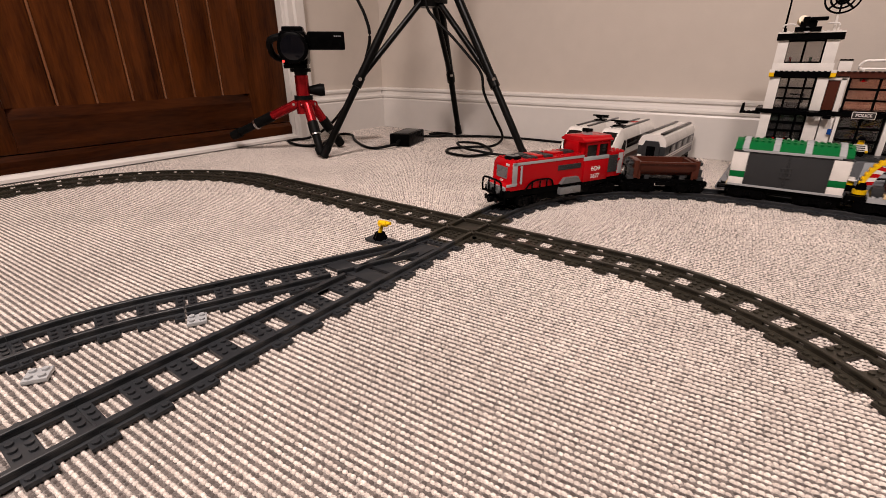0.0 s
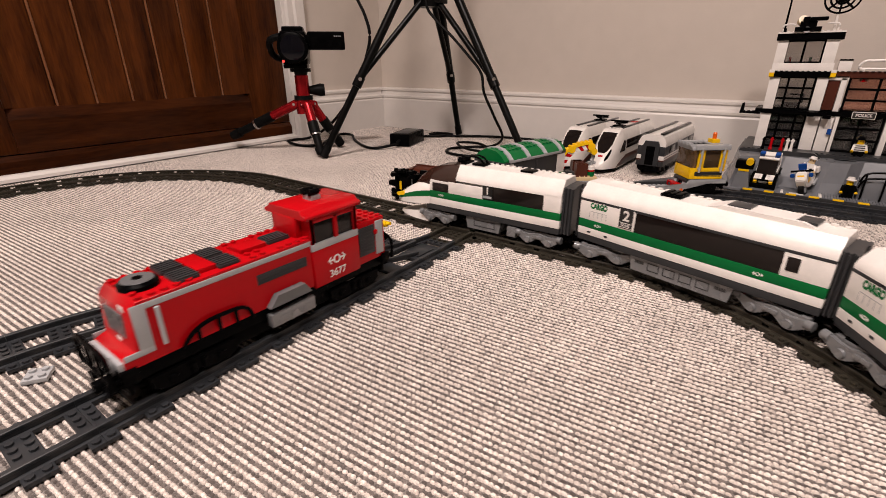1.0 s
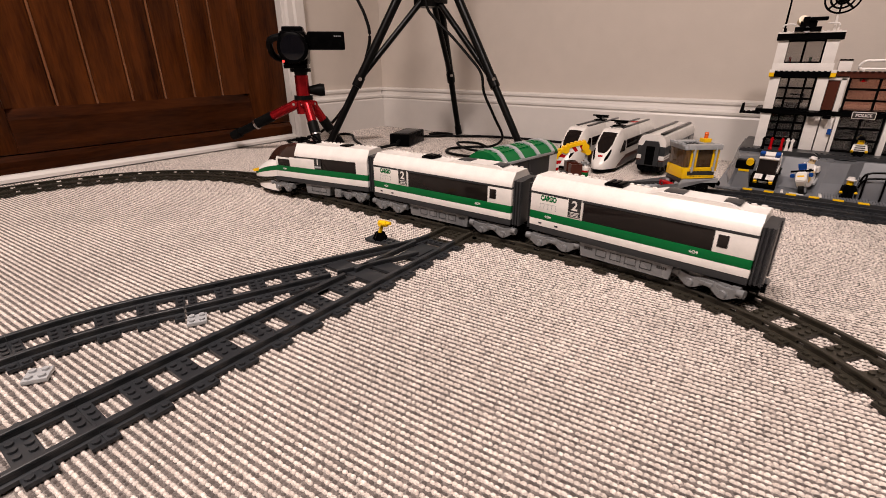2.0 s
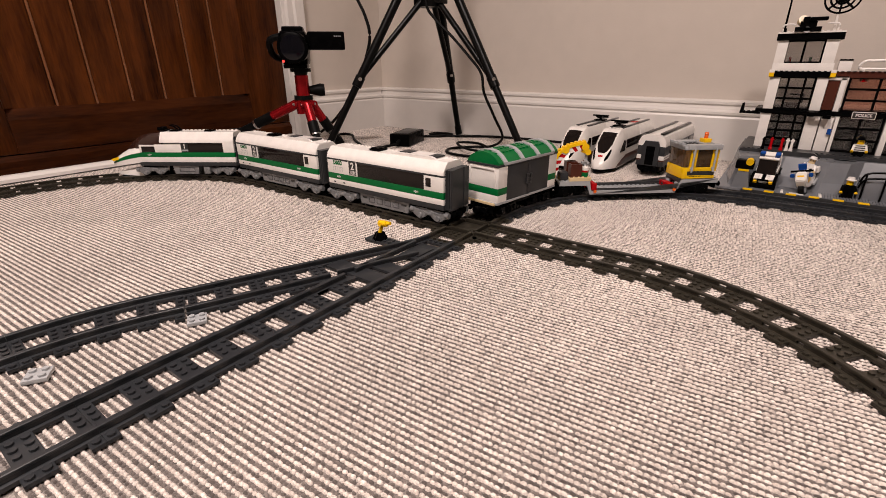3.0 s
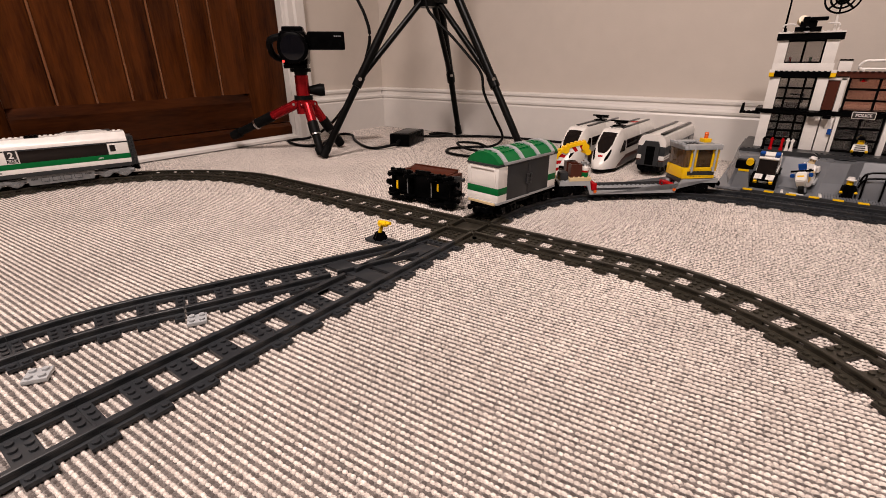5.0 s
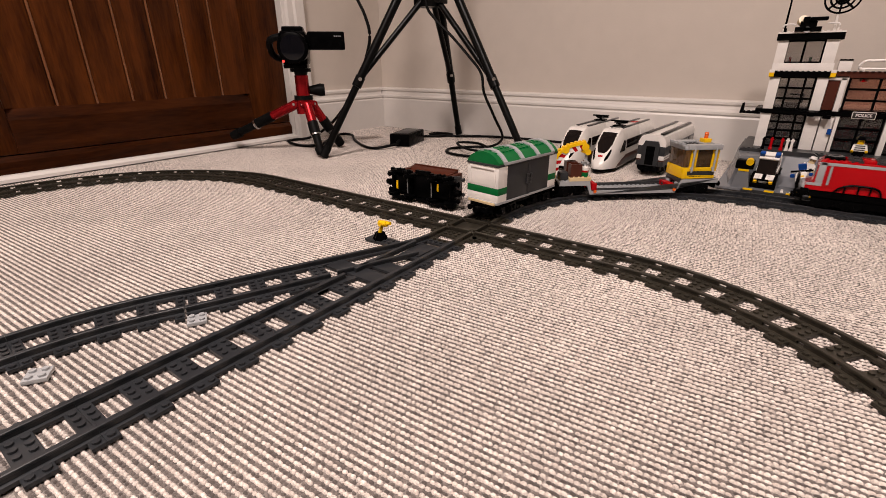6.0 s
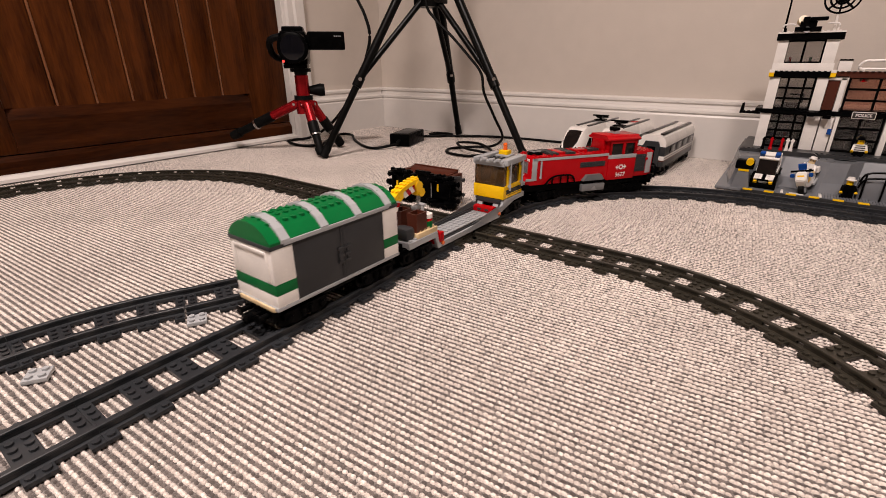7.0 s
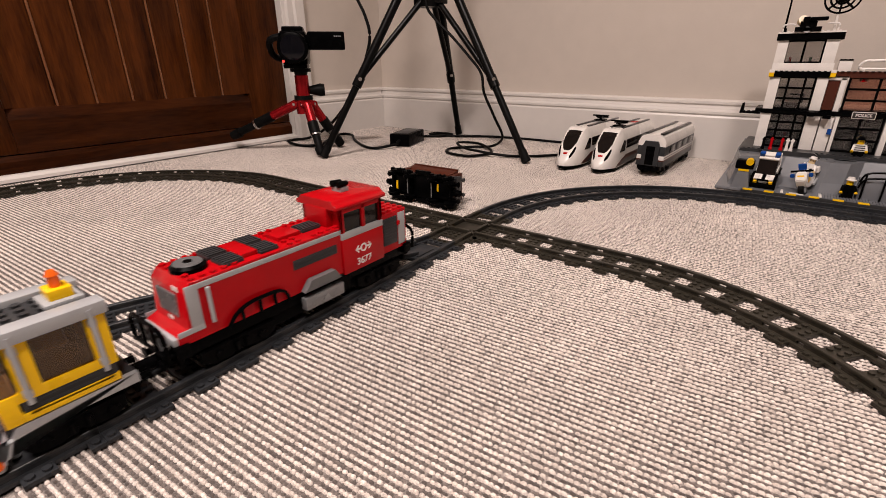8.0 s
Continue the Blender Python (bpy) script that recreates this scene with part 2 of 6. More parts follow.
def skirting_profile():
    return [(0, -3), (18, -3), (18, 91), (16, 95), (19, 99), (19, 104), (12, 109), (10, 117), (14, 121), (14, 126.5), (8, 129.5), (0, 130.5)]


def skirting():
    bm = bmesh.new()
    prism(bm, [(WY * 1000 - x, z) for x, z in skirting_profile()], WX * 1000, EX * 1000, "x")
    structure("baseboard_north", bm, PAINT, "tall white gloss moulded baseboard")
    bm = bmesh.new()
    prism(bm, [(WX * 1000 + x, z) for x, z in skirting_profile()], 448, WY * 1000 - 19, "y")
    structure("baseboard_west", bm, PAINT, "tall white gloss moulded baseboard")


FLOOR = room()
skirting()


# ---- track ----
def track_paths(kind):
    """Centre line of a piece as functions of u in 0..1: place and heading, from its start along +x."""
    if kind == "straight":
        return lambda u, off: (Vector((128 * u, off, 0)), 0.0)
    sg = 1 if kind == "left" else -1
    def f(u, off):
        a = sg * radians(22.5) * u
        return Vector(((sg * 320 - off) * math.sin(a), sg * 320 - (sg * 320 - off) * math.cos(a), 0)), a
    return f


def sweep(bm, f, off, prof, u0, u1, n):
    """A bar of the given cross-section (pairs of side offset and height) along a track line."""
    rings = []
    for i in range(n + 1):
        u = u0 + (u1 - u0) * i / n
        rings.append([(*f(u, off + w)[0].xy, z) for w, z in prof])
    loft(bm, rings)


RAIL_LOW = [(-4, 0.4), (4, 0.4), (4, 3.2), (2.2, 3.8), (-2.2, 3.8), (-4, 3.2)]
RAIL_WEB = [(-1.6, 3.7), (1.6, 3.7), (1.6, 7.5), (-1.6, 7.5)]
RAIL_TOP = [(-2.0, 6.8), (2.0, 6.8), (2.2, 7.2), (2.2, 8.9), (1.7, 9.3), (-1.7, 9.3), (-2.2, 8.9), (-2.2, 7.6)]


def rail(f, off, n, slots=4, u0=0.0008, u1=0.9992, open_web=True):
    bm = bmesh.new()
    sweep(bm, f, off, RAIL_LOW, u0, u1, n)
    sweep(bm, f, off, RAIL_TOP, u0, u1, n)
    if not open_web:
        sweep(bm, f, off, RAIL_WEB, u0, u1, n)
        return bm
    edges = [u0] + [e for k in range(slots) for e in ((k + 0.5) / slots - 0.026, (k + 0.5) / slots + 0.026)] + [u1]
    for a, b in zip(edges[::2], edges[1::2]):
        sweep(bm, f, off, RAIL_WEB, a, b, max(1, n // slots))
    return bm


def sleeper(f, u, half, mid=True, seg=8):
    """A cross tie: a thin plate with studs between and outside the rails; half: +1 or -1 for the ends of a piece."""
    bm = bmesh.new()
    x0, x1 = (0.05, 8) if half > 0 else (-8, -0.05) if half < 0 else (-8, 8)
    p = 3.2
    if mid:
        box(bm, x0, x1, -16, 16, 0.2, p, 0.3)
    box(bm, x0, x1, -32, -24.05, 0.2, p, 0.3)
    box(bm, x0, x1, 24.05, 32, 0.2, p, 0.3)
    xs = [4] if half > 0 else [-4] if half < 0 else [-4, 4]
    for x in xs:
        for y in ((-12, -4, 4, 12) if mid else ()) + (-28, 28):
            stud(bm, x, y, p, seg)
    pos, a = f(u, 0)
    bmesh.ops.transform(bm, matrix=Matrix.Translation(pos * MM) @ Matrix.Rotation(a, 4, "Z"), verts=bm.verts)
    return bm


def track_piece(kind, mat, label):
    f = track_paths(kind)
    t = thing("straight_track" if kind == "straight" else "curved_track", label, "toy track", "toy railway track")
    n = 4 if kind == "straight" else 16
    for off in (-20, 20):
        part("rail", rail(f, off, n, open_web=mat is TRACK_OLD), mat, t)
    for k in range(5):
        part("sleeper", sleeper(f, k / 4, 1 if k == 0 else -1 if k == 4 else 0), mat, t)
    return t


def step(m, kind):
    """The pose at the far end of a piece that starts at m."""
    pos, a = track_paths(kind)(1.0, 0)
    return m @ Matrix.Translation(pos * MM) @ Matrix.Rotation(a, 4, "Z")


PIECES = {}


def lay(m, kinds, mat, age):
    for k in kinds:
        kind = {"S": "straight", "L": "left", "R": "right"}[k]
        key = (kind, age)
        if key not in PIECES:
            PIECES[key] = track_piece(kind, mat, f"{age} dark grey plastic {'straight' if k == 'S' else 'curved'} toy track piece on carpet")
            PIECES[key].matrix_basis = m
        else:
            copy_thing(PIECES[key], m)
        m = step(m, kind)
    return m


def line(ax, ay, bx, by):
    """A straight line as a track function."""
    d = Vector((bx - ax, by - ay, 0))
    side = Vector((-d.y, d.x, 0)).normalized()
    return lambda u, off: (Vector((ax, ay, 0)) + d * u + side * off, math.atan2(d.y, d.x))


def crossing():
    t = thing("crossing_track", "worn dark grey plastic toy track crossing piece on carpet", "toy track", "toy railway track")
    for c in range(4):
        a = c * math.pi / 2
        rot = Matrix.Rotation(a, 4, "Z")
        for y in (-20, 20):
            bm = rail(line(24.5, y, 64, y), 0, 2, 1, 0.0, 0.99)
            bmesh.ops.transform(bm, matrix=rot, verts=bm.verts)
            part("rail", bm, TRACK_OLD, t)
        for x, h in ((32, 0), (64, -1)):
            bm = sleeper(lambda u, off: (Vector((x, 0, 0)), 0), 0, h)
            bmesh.ops.transform(bm, matrix=rot, verts=bm.verts)
            part("sleeper", bm, TRACK_OLD, t)
    bm = bmesh.new()
    box(bm, -24, 24, -24, 24, 0.2, 4.0, 0.3)
    for s in (-1, 1):
        box(bm, -15.8, 15.8, s * 20 - 2.2, s * 20 + 2.2, 4, 9.1, 0.3)
        box(bm, s * 20 - 2.2, s * 20 + 2.2, -15.8, 15.8, 4, 9.1, 0.3)
    for sx in (-1, 1):
        for sy in (-1, 1):
            box(bm, sx * 20 - 3.2, sx * 20 + 3.2, sy * 20 - 3.2, sy * 20 + 3.2, 4, 7.0, 0.3)
    box(bm, -14, 14, -14, 14, 4, 5.6, 0.4)
    part("frog_plate", bm, TRACK_OLD, t, "square crossing plate", True)
    return t


def switch_track():
    """A right-hand set of points, 256 long; local +x runs along the straight."""
    t = thing("switch_track", "bluish dark grey plastic toy railway points with a yellow lever", "toy track", "toy railway track")
    straight = lambda u, off: (Vector((256 * u, off, 0)), 0.0)
    a = radians(22.5)
    rb, ln = 100.0, 250.8
    def branch(u, off):
        arc = rb * a / (rb * a + ln)
        if u < arc:
            th = a * u / arc
            return Vector(((rb + off) * math.sin(th), -rb + (rb + off) * math.cos(th), 0)), -th
        d = (u - arc) / (1 - arc) * ln
        base = Vector((rb * math.sin(a) + d * math.cos(a), -rb + rb * math.cos(a) - d * math.sin(a), 0))
        return base + Vector((math.sin(a), math.cos(a), 0)) * off, -a
    part("rail", rail(straight, 20, 8, 8, open_web=False), TRACK_NEW, t, "straight outer rail")
    part("rail", rail(branch, -20, 20, 8, 0.0, 0.9992, open_web=False), TRACK_NEW, t, "curved outer rail")
    part("rail", rail(straight, -20, 6, 3, 0.56, 0.9992, open_web=False), TRACK_NEW, t, "straight inner rail")
    part("rail", rail(branch, 20, 6, 3, 0.53, 0.9992, open_web=False), TRACK_NEW, t, "branch inner rail")
    # point blades
    bm = bmesh.new()
    sweep(bm, straight, -20, RAIL_TOP, 0.10, 0.50, 4)
    sweep(bm, straight, -20, [(-1.5, 3), (1.5, 3), (1.5, 7), (-1.5, 7)], 0.10, 0.50, 4)
    part("point_blade", bm, TRACK_NEW, t)
    bm = bmesh.new()
    sweep(bm, branch, 17, RAIL_TOP, 0.16, 0.50, 8)
    sweep(bm, branch, 17, [(-1.5, 3), (1.5, 3), (1.5, 7), (-1.5, 7)], 0.16, 0.50, 8)
    part("point_blade", bm, TRACK_NEW, t)
    # base plates
    bm = bmesh.new()
    box(bm, 18, 62, -15.5, 15.5, 0.2, 4.2, 0.4)
    box(bm, 26, 56, -10, 10, 4.2, 5.4, 0.4)
    part("slide_plate", bm, TRACK_NEW, t, "flat sliding plate between the blades", True)
    bm = bmesh.new()
    box(bm, 86, 106, -32, 15.5, 0.2, 4.0, 0.4)
    box(bm, 112, 134, -60, 15.5, 0.2, 4.0, 0.4)
    prism(bm, [(128, -9), (170, -16), (196, -16), (150, -34)], 0.2, 3.6, "z")
    part("frog_plate", bm, TRACK_NEW, t, "", True)
    for k, x in enumerate((0, 32, 64, 96, 128, 160, 192, 224, 256)):
        h = 1 if k == 0 else -1 if k == 8 else 0
        bm = bmesh.new()
        x0, x1 = (0.05, 8) if h > 0 else (-8, -0.05) if h < 0 else (-8, 8)
        box(bm, x + x0, x + x1, 24.05, 32, 0.2, 3.2, 0.3)
        for sx in ([4] if h > 0 else [-4] if h < 0 else [-4, 4]):
            stud(bm, x + sx, 28, 3.2, 8)
        if k in (0, 5, 6, 7, 8):
            box(bm, x + x0, x + x1, -16, 16, 0.2, 3.2, 0.3)
            for sx in ([4] if h > 0 else [-4] if h < 0 else [-4, 4]):
                for y in (-12, -4, 4, 12):
                    stud(bm, x + sx, y, 3.2, 8)
        if k >= 7:
            box(bm, x + x0, x + x1, -32, -24.05, 0.2, 3.2, 0.3)
        part("sleeper", bm, TRACK_NEW, t)
    for k, d in enumerate((120, 152, 184, 216, 248)):
        u = (rb * a + d) / (rb * a + ln)
        part("sleeper", sleeper(branch, u, -1 if k == 4 else 0, True), TRACK_NEW, t)
    # lever stand on the branch side
    bm = bmesh.new()
    box(bm, 28, 46, -88, -24, 0.2, 3.4, 0.4)
    studs(bm, 33, 2, -58, 4, 3.4, 8)
    part("lever_base", bm, TRACK_NEW, t, "dark grey studded lever base", True)
    bm = bmesh.new()
    cyl(bm, (37, -69, 3.4), (37, -69, 13), 8, 4.5, 16)
    for k in range(8):
        a = 2 * math.pi * k / 8
        cyl(bm, (37 + 9 * math.cos(a), -69 + 9 * math.sin(a), 3.4), (37 + 4.6 * math.cos(a), -69 + 4.6 * math.sin(a), 13), 1.2, 1.0, 6)
    part("lever_stand", bm, BLACK, t, "ribbed black lever stand", True)
    bm = bmesh.new()
    cyl(bm, (37, -69, 12), (36, -66, 21), 2.6, 2.4, 12)
    cyl(bm, (36, -69, 24.5), (36, -57, 26), 4.4, 3.8, 14)
    cyl(bm, (36, -58, 26), (35, -52, 27.5), 2.6, 2.2, 12)
    cyl(bm, (31, -65, 25), (41, -65, 25), 3.0, 3.0, 12)
    part("lever", bm, YELLOW, t, "yellow plastic lever", True)
    return t


def plate_2x2(m):
    t = bmesh.new()
    box(t, -8, 8, -8, 8, 0.2, 3.4, 0.3)
    studs(t, -4, 2, -4, 2, 3.4, 12)
    ob = part("toy_plate", t, LGREY, None, "", True)
    tagged(ob, "small light grey plastic building plate lying under track", "toy plate", "grey plates")
    ob.matrix_basis = m
    return ob


crossing()
lay(pose(0.064, 0, 0, 0, 0, 0), "SRRRR", TRACK_OLD, "worn")
lay(pose(-0.064, 0, 0, 0, 0, 180), "SSSLLLLS", TRACK_OLD, "worn")
lay(pose(0, 0.064, 0, 0, 0, 90), "RRRRSSS", TRACK_NEW, "bluish")
SW = switch_track()
SW.matrix_basis = pose(0, -0.064, 0, 0, 0, -90)
lay(pose(0, -0.320, 0, 0, 0, -90), "SS", TRACK_NEW, "bluish")
lay(pose(-0.1045, -0.3335, 0, 0, 0, -116.5), "LS", TRACK_NEW, "bluish")
plate_2x2(pose(-0.0665, -0.3415, 0, 0, 0, 62))
plate_2x2(pose(-0.084, -0.4515, 0, 0, 0, 58))


# ---- the trains (local x forward, y left, z up, millimetres from the rail bed) ----
def wheelset(parent, x, mat=BLACK):
    bm = bmesh.new()
    for s in (-1, 1):
        cyl(bm, (x, s * 15.5, 18.3), (x, s * 19.5, 18.3), 9.2, 9.2, 20)
        cyl(bm, (x, s * 15.0, 18.3), (x, s * 16.0, 18.3), 10.4, 10.4, 20)
    cyl(bm, (x, -17, 18.3), (x, 17, 18.3), 1.8, 1.8, 8)
    return part("wheelset", bm, mat, parent, "", True)


def coupler(parent, x, sign):
    """Magnetic coupling with two buffers."""
    bm = bmesh.new()
    box(bm, min(x, x + sign * 9), max(x, x + sign * 9), -5, 5, 19, 24, 0.4)
    cyl(bm, (x + sign * 7, 0, 21.5), (x + sign * 13, 0, 21.5), 4.6, 4.6, 14)
    for s in (-1, 1):
        cyl(bm, (x, s * 13, 23), (x + sign * 8, s * 13, 23), 2.4, 2.4, 10)
        cyl(bm, (x + sign * 8, s * 13, 23), (x + sign * 9.6, s * 13, 23), 4.2, 4.2, 14)
    box(bm, min(x - sign * 3, x), max(x - sign * 3, x), -20, 20, 17, 27, 0.4)
    return part("coupler", bm, BLACK, parent, "", True)


def black_bogie(parent, at, half=26):
    """Black plastic bogie with side frames, springs and axle boxes; it turns about its own pivot."""
    xc = 0.0
    bm = bmesh.new()
    box(bm, xc - half, xc + half, -13, 13, 20, 26, 0.4)
    for s in (-1, 1):
        a, b = (20.4, 24) if s > 0 else (-24, -20.4)
        prism(bm, [(xc - half, 24), (xc - half, 16), (xc - half + 7, 12), (xc - 8, 12), (xc - 5, 15), (xc + 5, 15), (xc + 8, 12), (xc + half - 7, 12), (xc + half, 16), (xc + half, 24)], a, b)
        for dx in (-17, 17):
            cyl(bm, (xc + dx, s * 23.5, 17.5), (xc + dx, s * 26, 17.5), 3.6, 3.0, 12)
        for dx in (-4, 4):
            cyl(bm, (xc + dx, s * 24.6, 14.5), (xc + dx, s * 24.6, 22), 2.2, 2.2, 8)
    bg = part("bogie", bm, BLACK, parent, "black plastic bogie side frames", True)
    for dx in (-17, 17):
        wheelset(bg, xc + dx)
    bg.location.x = at * MM
    return bg


def silver_bogie(parent, at, half=31):
    """Light grey wavy bogie frames of the passenger stock."""
    xc = 0.0
    bm = bmesh.new()
    for s in (-1, 1):
        top, bot = [], []
        n = 24
        for i in range(n + 1):
            x = xc - half + 2 * half * i / n
            w = math.cos((x - xc) / half * 2 * math.pi)
            top.append((x, 25.5 - 2.2 * (1 - w) * 0.5))
            bot.append((x, 11.5 + 3.6 * (1 + w)))
        a, b = (20.6, 24.5) if s > 0 else (-24.5, -20.6)
        prism(bm, top + bot[::-1], a, b)
        for dx in (-half / 2, half / 2):
            cyl(bm, (xc + dx, s * 24, 16.5), (xc + dx, s * 26.5, 16.5), 4.3, 3.6, 14)
        box(bm, xc - 6, xc + 6, s * 24.5 - 1.5, s * 24.5 + 1.5, 19.5, 23, 0.5)
        for dx in (-half, half):
            cyl(bm, (xc + dx * 0.86, s * 22.5, 22.5), (xc + dx * 1.06, s * 22.5, 22.5), 3.6, 4.2, 12)
    box(bm, xc - half + 4, xc + half - 4, -20, 20, 22, 26, 0.4)
    bg = part("bogie", bm, SILVER, parent, "light grey wavy bogie side frames", True)
    for dx in (-half / 2, half / 2):
        wheelset(bg, xc + dx)
    bg.location.x = at * MM
    return bg


def rail_emblem(parent, x, y, z, h, mat, side=1, name="emblem"):
    """Plain ring between two arrows."""
    bm = bmesh.new()
    yo = 0.0 if side > 0 else -0.35
    y0, y1 = y + yo, y + yo + 0.35
    n = 20
    for i in range(n):
        a, b = 2 * math.pi * i / n, 2 * math.pi * (i + 1) / n
        prism(bm, [(x + r * h * math.cos(k), z + r * h * math.sin(k)) for r, k in ((0.30, a), (0.30, b), (0.48, b), (0.48, a))], y0, y1)
    for s in (-1, 1):
        prism(bm, [(x + s * 0.5 * h, z - 0.09 * h), (x + s * 1.05 * h, z - 0.09 * h), (x + s * 1.05 * h, z + 0.09 * h), (x + s * 0.5 * h, z + 0.09 * h)], y0, y1)
        prism(bm, [(x + s * 1.2 * h, z), (x + s * 0.78 * h, z + 0.45 * h), (x + s * 0.70 * h, z + 0.34 * h), (x + s * 1.0 * h, z), (x + s * 0.70 * h, z - 0.34 * h), (x + s * 0.78 * h, z - 0.45 * h)], y0, y1)
    return part(name, bm, mat, parent)


def vent(parent, x0, x1, y0, y1, z, n=5, mat=DGREY):
    """A slatted grille tile lying flat."""
    bm = bmesh.new()
    box(bm, x0, x1, y0, y1, z, z + 2.2, 0.2)
    w = (y1 - y0) / n
    for i in range(n):
        box(bm, x0 + 0.6, x1 - 0.6, y0 + w * i + 0.25 * w, y0 + w * (i + 1) - 0.15 * w, z + 2.2, z + 3.4)
    return part("grille", bm, mat, parent, "dark grey slatted grille", True)


def freight_loco():
    t = thing("toy_locomotive", "red plastic toy diesel locomotive with black chassis and grey stripes", "toy train")
    boxes("chassis", BLACK, t, [(-121, 121, -22, 22, 26, 36), (-60, 60, -20, 20, 15, 27), (-122, -112, -26, 26, 28, 38), (112, 122, -26, 26, 28, 38)], 0.4, "black plastic underframe")
    for x in (-76, 76):
        black_bogie(t, x, 30)
    coupler(t, 119, 1)
    coupler(t, -119, -1)
    # long hood
    bm = bmesh.new()
    prism(bm, [(-30, 36), (118, 36), (118, 43), (110, 46), (108, 73), (103, 79.6), (-30, 79.6)], -23.8, 23.8)
    bmesh.ops.bevel(bm, geom=list(bm.edges), offset=0.0004, segments=1, affect="EDGES")
    studs(bm, 100, 1, -20, 6, 79.6)
    studs(bm, 68, 4, -20, 1, 79.6)
    studs(bm, 68, 4, 20, 1, 79.6)
    studs(bm, -28, 4, -20, 1, 79.6)
    studs(bm, -28, 4, 20, 1, 79.6)
    studs(bm, 12, 2, -20, 2, 79.6)
    studs(bm, 12, 2, 12, 2, 79.6)
    part("long_hood", bm, RED, t, "red plastic engine hood", True)
    boxes("smooth_tile", RED, t, [(46, 60, -16, 16, 79.6, 83)], 0.4)
    boxes("smooth_tile", RED, t, [(0, 22, -8, 8, 79.6, 83)], 0.4)
    bm = bmesh.new()
    cyl(bm, (91, 0, 79.6), (91, 0, 82.5), 12.5, 12.5, 28)
    cyl(bm, (91, 0, 82.5), (91, 0, 84.4), 12.5, 10.5, 28)
    part("fan_disc", bm, BLACK, t, "black round fan rim", True)
    bm = bmesh.new()
    cyl(bm, (91, 0, 84.2), (91, 0, 85.0), 10.2, 9.6, 28)
    part("fan_plate", bm, MGREY, t, "grey fan ring", True)
    bm = bmesh.new()
    cyl(bm, (91, 0, 84.9), (91, 0, 85.4), 3.2, 3.2, 16)
    part("fan_hub", bm, BLACK, t, "", True)
    vent(t, 60, 76, 2, 20, 79.6)
    vent(t, 60, 76, -20, -2, 79.6)
    vent(t, 30, 46, 2, 20, 79.6)
    vent(t, 30, 46, -20, -2, 79.6)
    vent(t, -22, -2, -8, 8, 79.6)
    boxes("stripe", LGREY, t, [(-30, 106, s * 24 - 0.35, s * 24 + 0.35, 73.5, 77.5) for s in (-1, 1)] + [(99, 107.5, s * 24 - 0.35, s * 24 + 0.35, 47, 77.5) for s in (-1, 1)] + [(99, 117.5, s * 24 - 0.35, s * 24 + 0.35, 43, 47) for s in (-1, 1)], 0.1, "light grey side stripe")
    for s in (-1, 1):
        bm = bmesh.new()
        cyl(bm, (93, s * 26.2, 46), (93, s * 26.2, 73), 1.5, 1.5, 10)
        for z in (48, 71):
            cyl(bm, (93, s * 23.5, z), (93, s * 26.2, z), 1.0, 1.0, 8)
        part("handrail", bm, LGREY, t, "light grey upright grab bar", True)
        boxes("side_grille", DGREY, t, [(-24, 22, s * 24 - 0.5, s * 24 + 0.5, 58, 66)] + [(-23, 21, s * 24.4 - 0.35, s * 24.4 + 0.35, 59.5 + 2.2 * i, 60.6 + 2.2 * i) for i in range(3)], 0.1, "dark grey side grille panel")
        pts = [(84, s * 26.5, 36), (77, s * 26.5, 44), (66, s * 26.5, 48.5), (52, s * 26.5, 49), (40, s * 26.5, 48), (34, s * 26.5, 44), (31, s * 26.5, 36)]
        bm = bmesh.new()
        tube(bm, [Vector(p) for p in smooth_path(pts, 4)], 1.5, 6)
        for x, zz in ((72, 46), (57, 49), (44, 48)):
            cyl(bm, (x, s * 26.5, 37), (x, s * 26.5, zz), 1.3, 1.3, 6)
        part("railing", bm, BLACK, t, "black arched side railing", True)
        bm = bmesh.new()
        prism(bm, [(18, 37), (10, 46), (-16, 46), (-22, 37)], s * 22 if s > 0 else -30, 30 if s > 0 else -22)
        part("fuel_tank_cover", bm, MGREY, t, "sloped grey cover")
        bm = bmesh.new()
        box(bm, -24, 18, s * 26 - 3.5, s * 26 + 3.5, 20, 31, 0.6)
        for x in (-16, -4, 8):
            box(bm, x - 4, x + 4, s * 29.6 - 0.3, s * 29.6 + 0.3, 23, 28)
        part("fuel_tank", bm, SILVER, t, "light grey side tank", True)
    # front grille, bull bar, lights
    bm = bmesh.new()
    for i in range(9):
        y = -12 + 3 * i
        box(bm, 108.6, 110.2, y - 1.0, y + 1.0, 53, 70)
    part("front_grille", bm, SILVER, t, "silver ribbed radiator grille")
    boxes("nose_plate", LGREY, t, [(116.5, 121, -23, 23, 36, 43)], 0.5, "light grey nose plate")
    for s in (-1, 1):
        bm = bmesh.new()
        cyl(bm, (121, s * 12, 38), (124, s * 12, 38), 6.2, 6.2, 20)
        cyl(bm, (124, s * 12, 38), (125.4, s * 12, 38), 6.2, 4.6, 20)
        part("headlight", bm, SILVER, t, "round clear headlight", True)
    for sx in (1, -1):
        bm = bmesh.new()
        x = 127 * sx
        loop = [(x, -24, 30), (x, -25, 44), (x, -20, 52), (x, 0, 53), (x, 20, 52), (x, 25, 44), (x, 24, 30)]
        tube(bm, smooth_path(loop, 5), 1.7, 6)
        for y in (-8, 8):
            cyl(bm, (x, y, 31), (x, y, 52.5), 1.3, 1.3, 6)
        tube(bm, [(x, -24, 32), (x, 24, 32)], 1.7, 6)
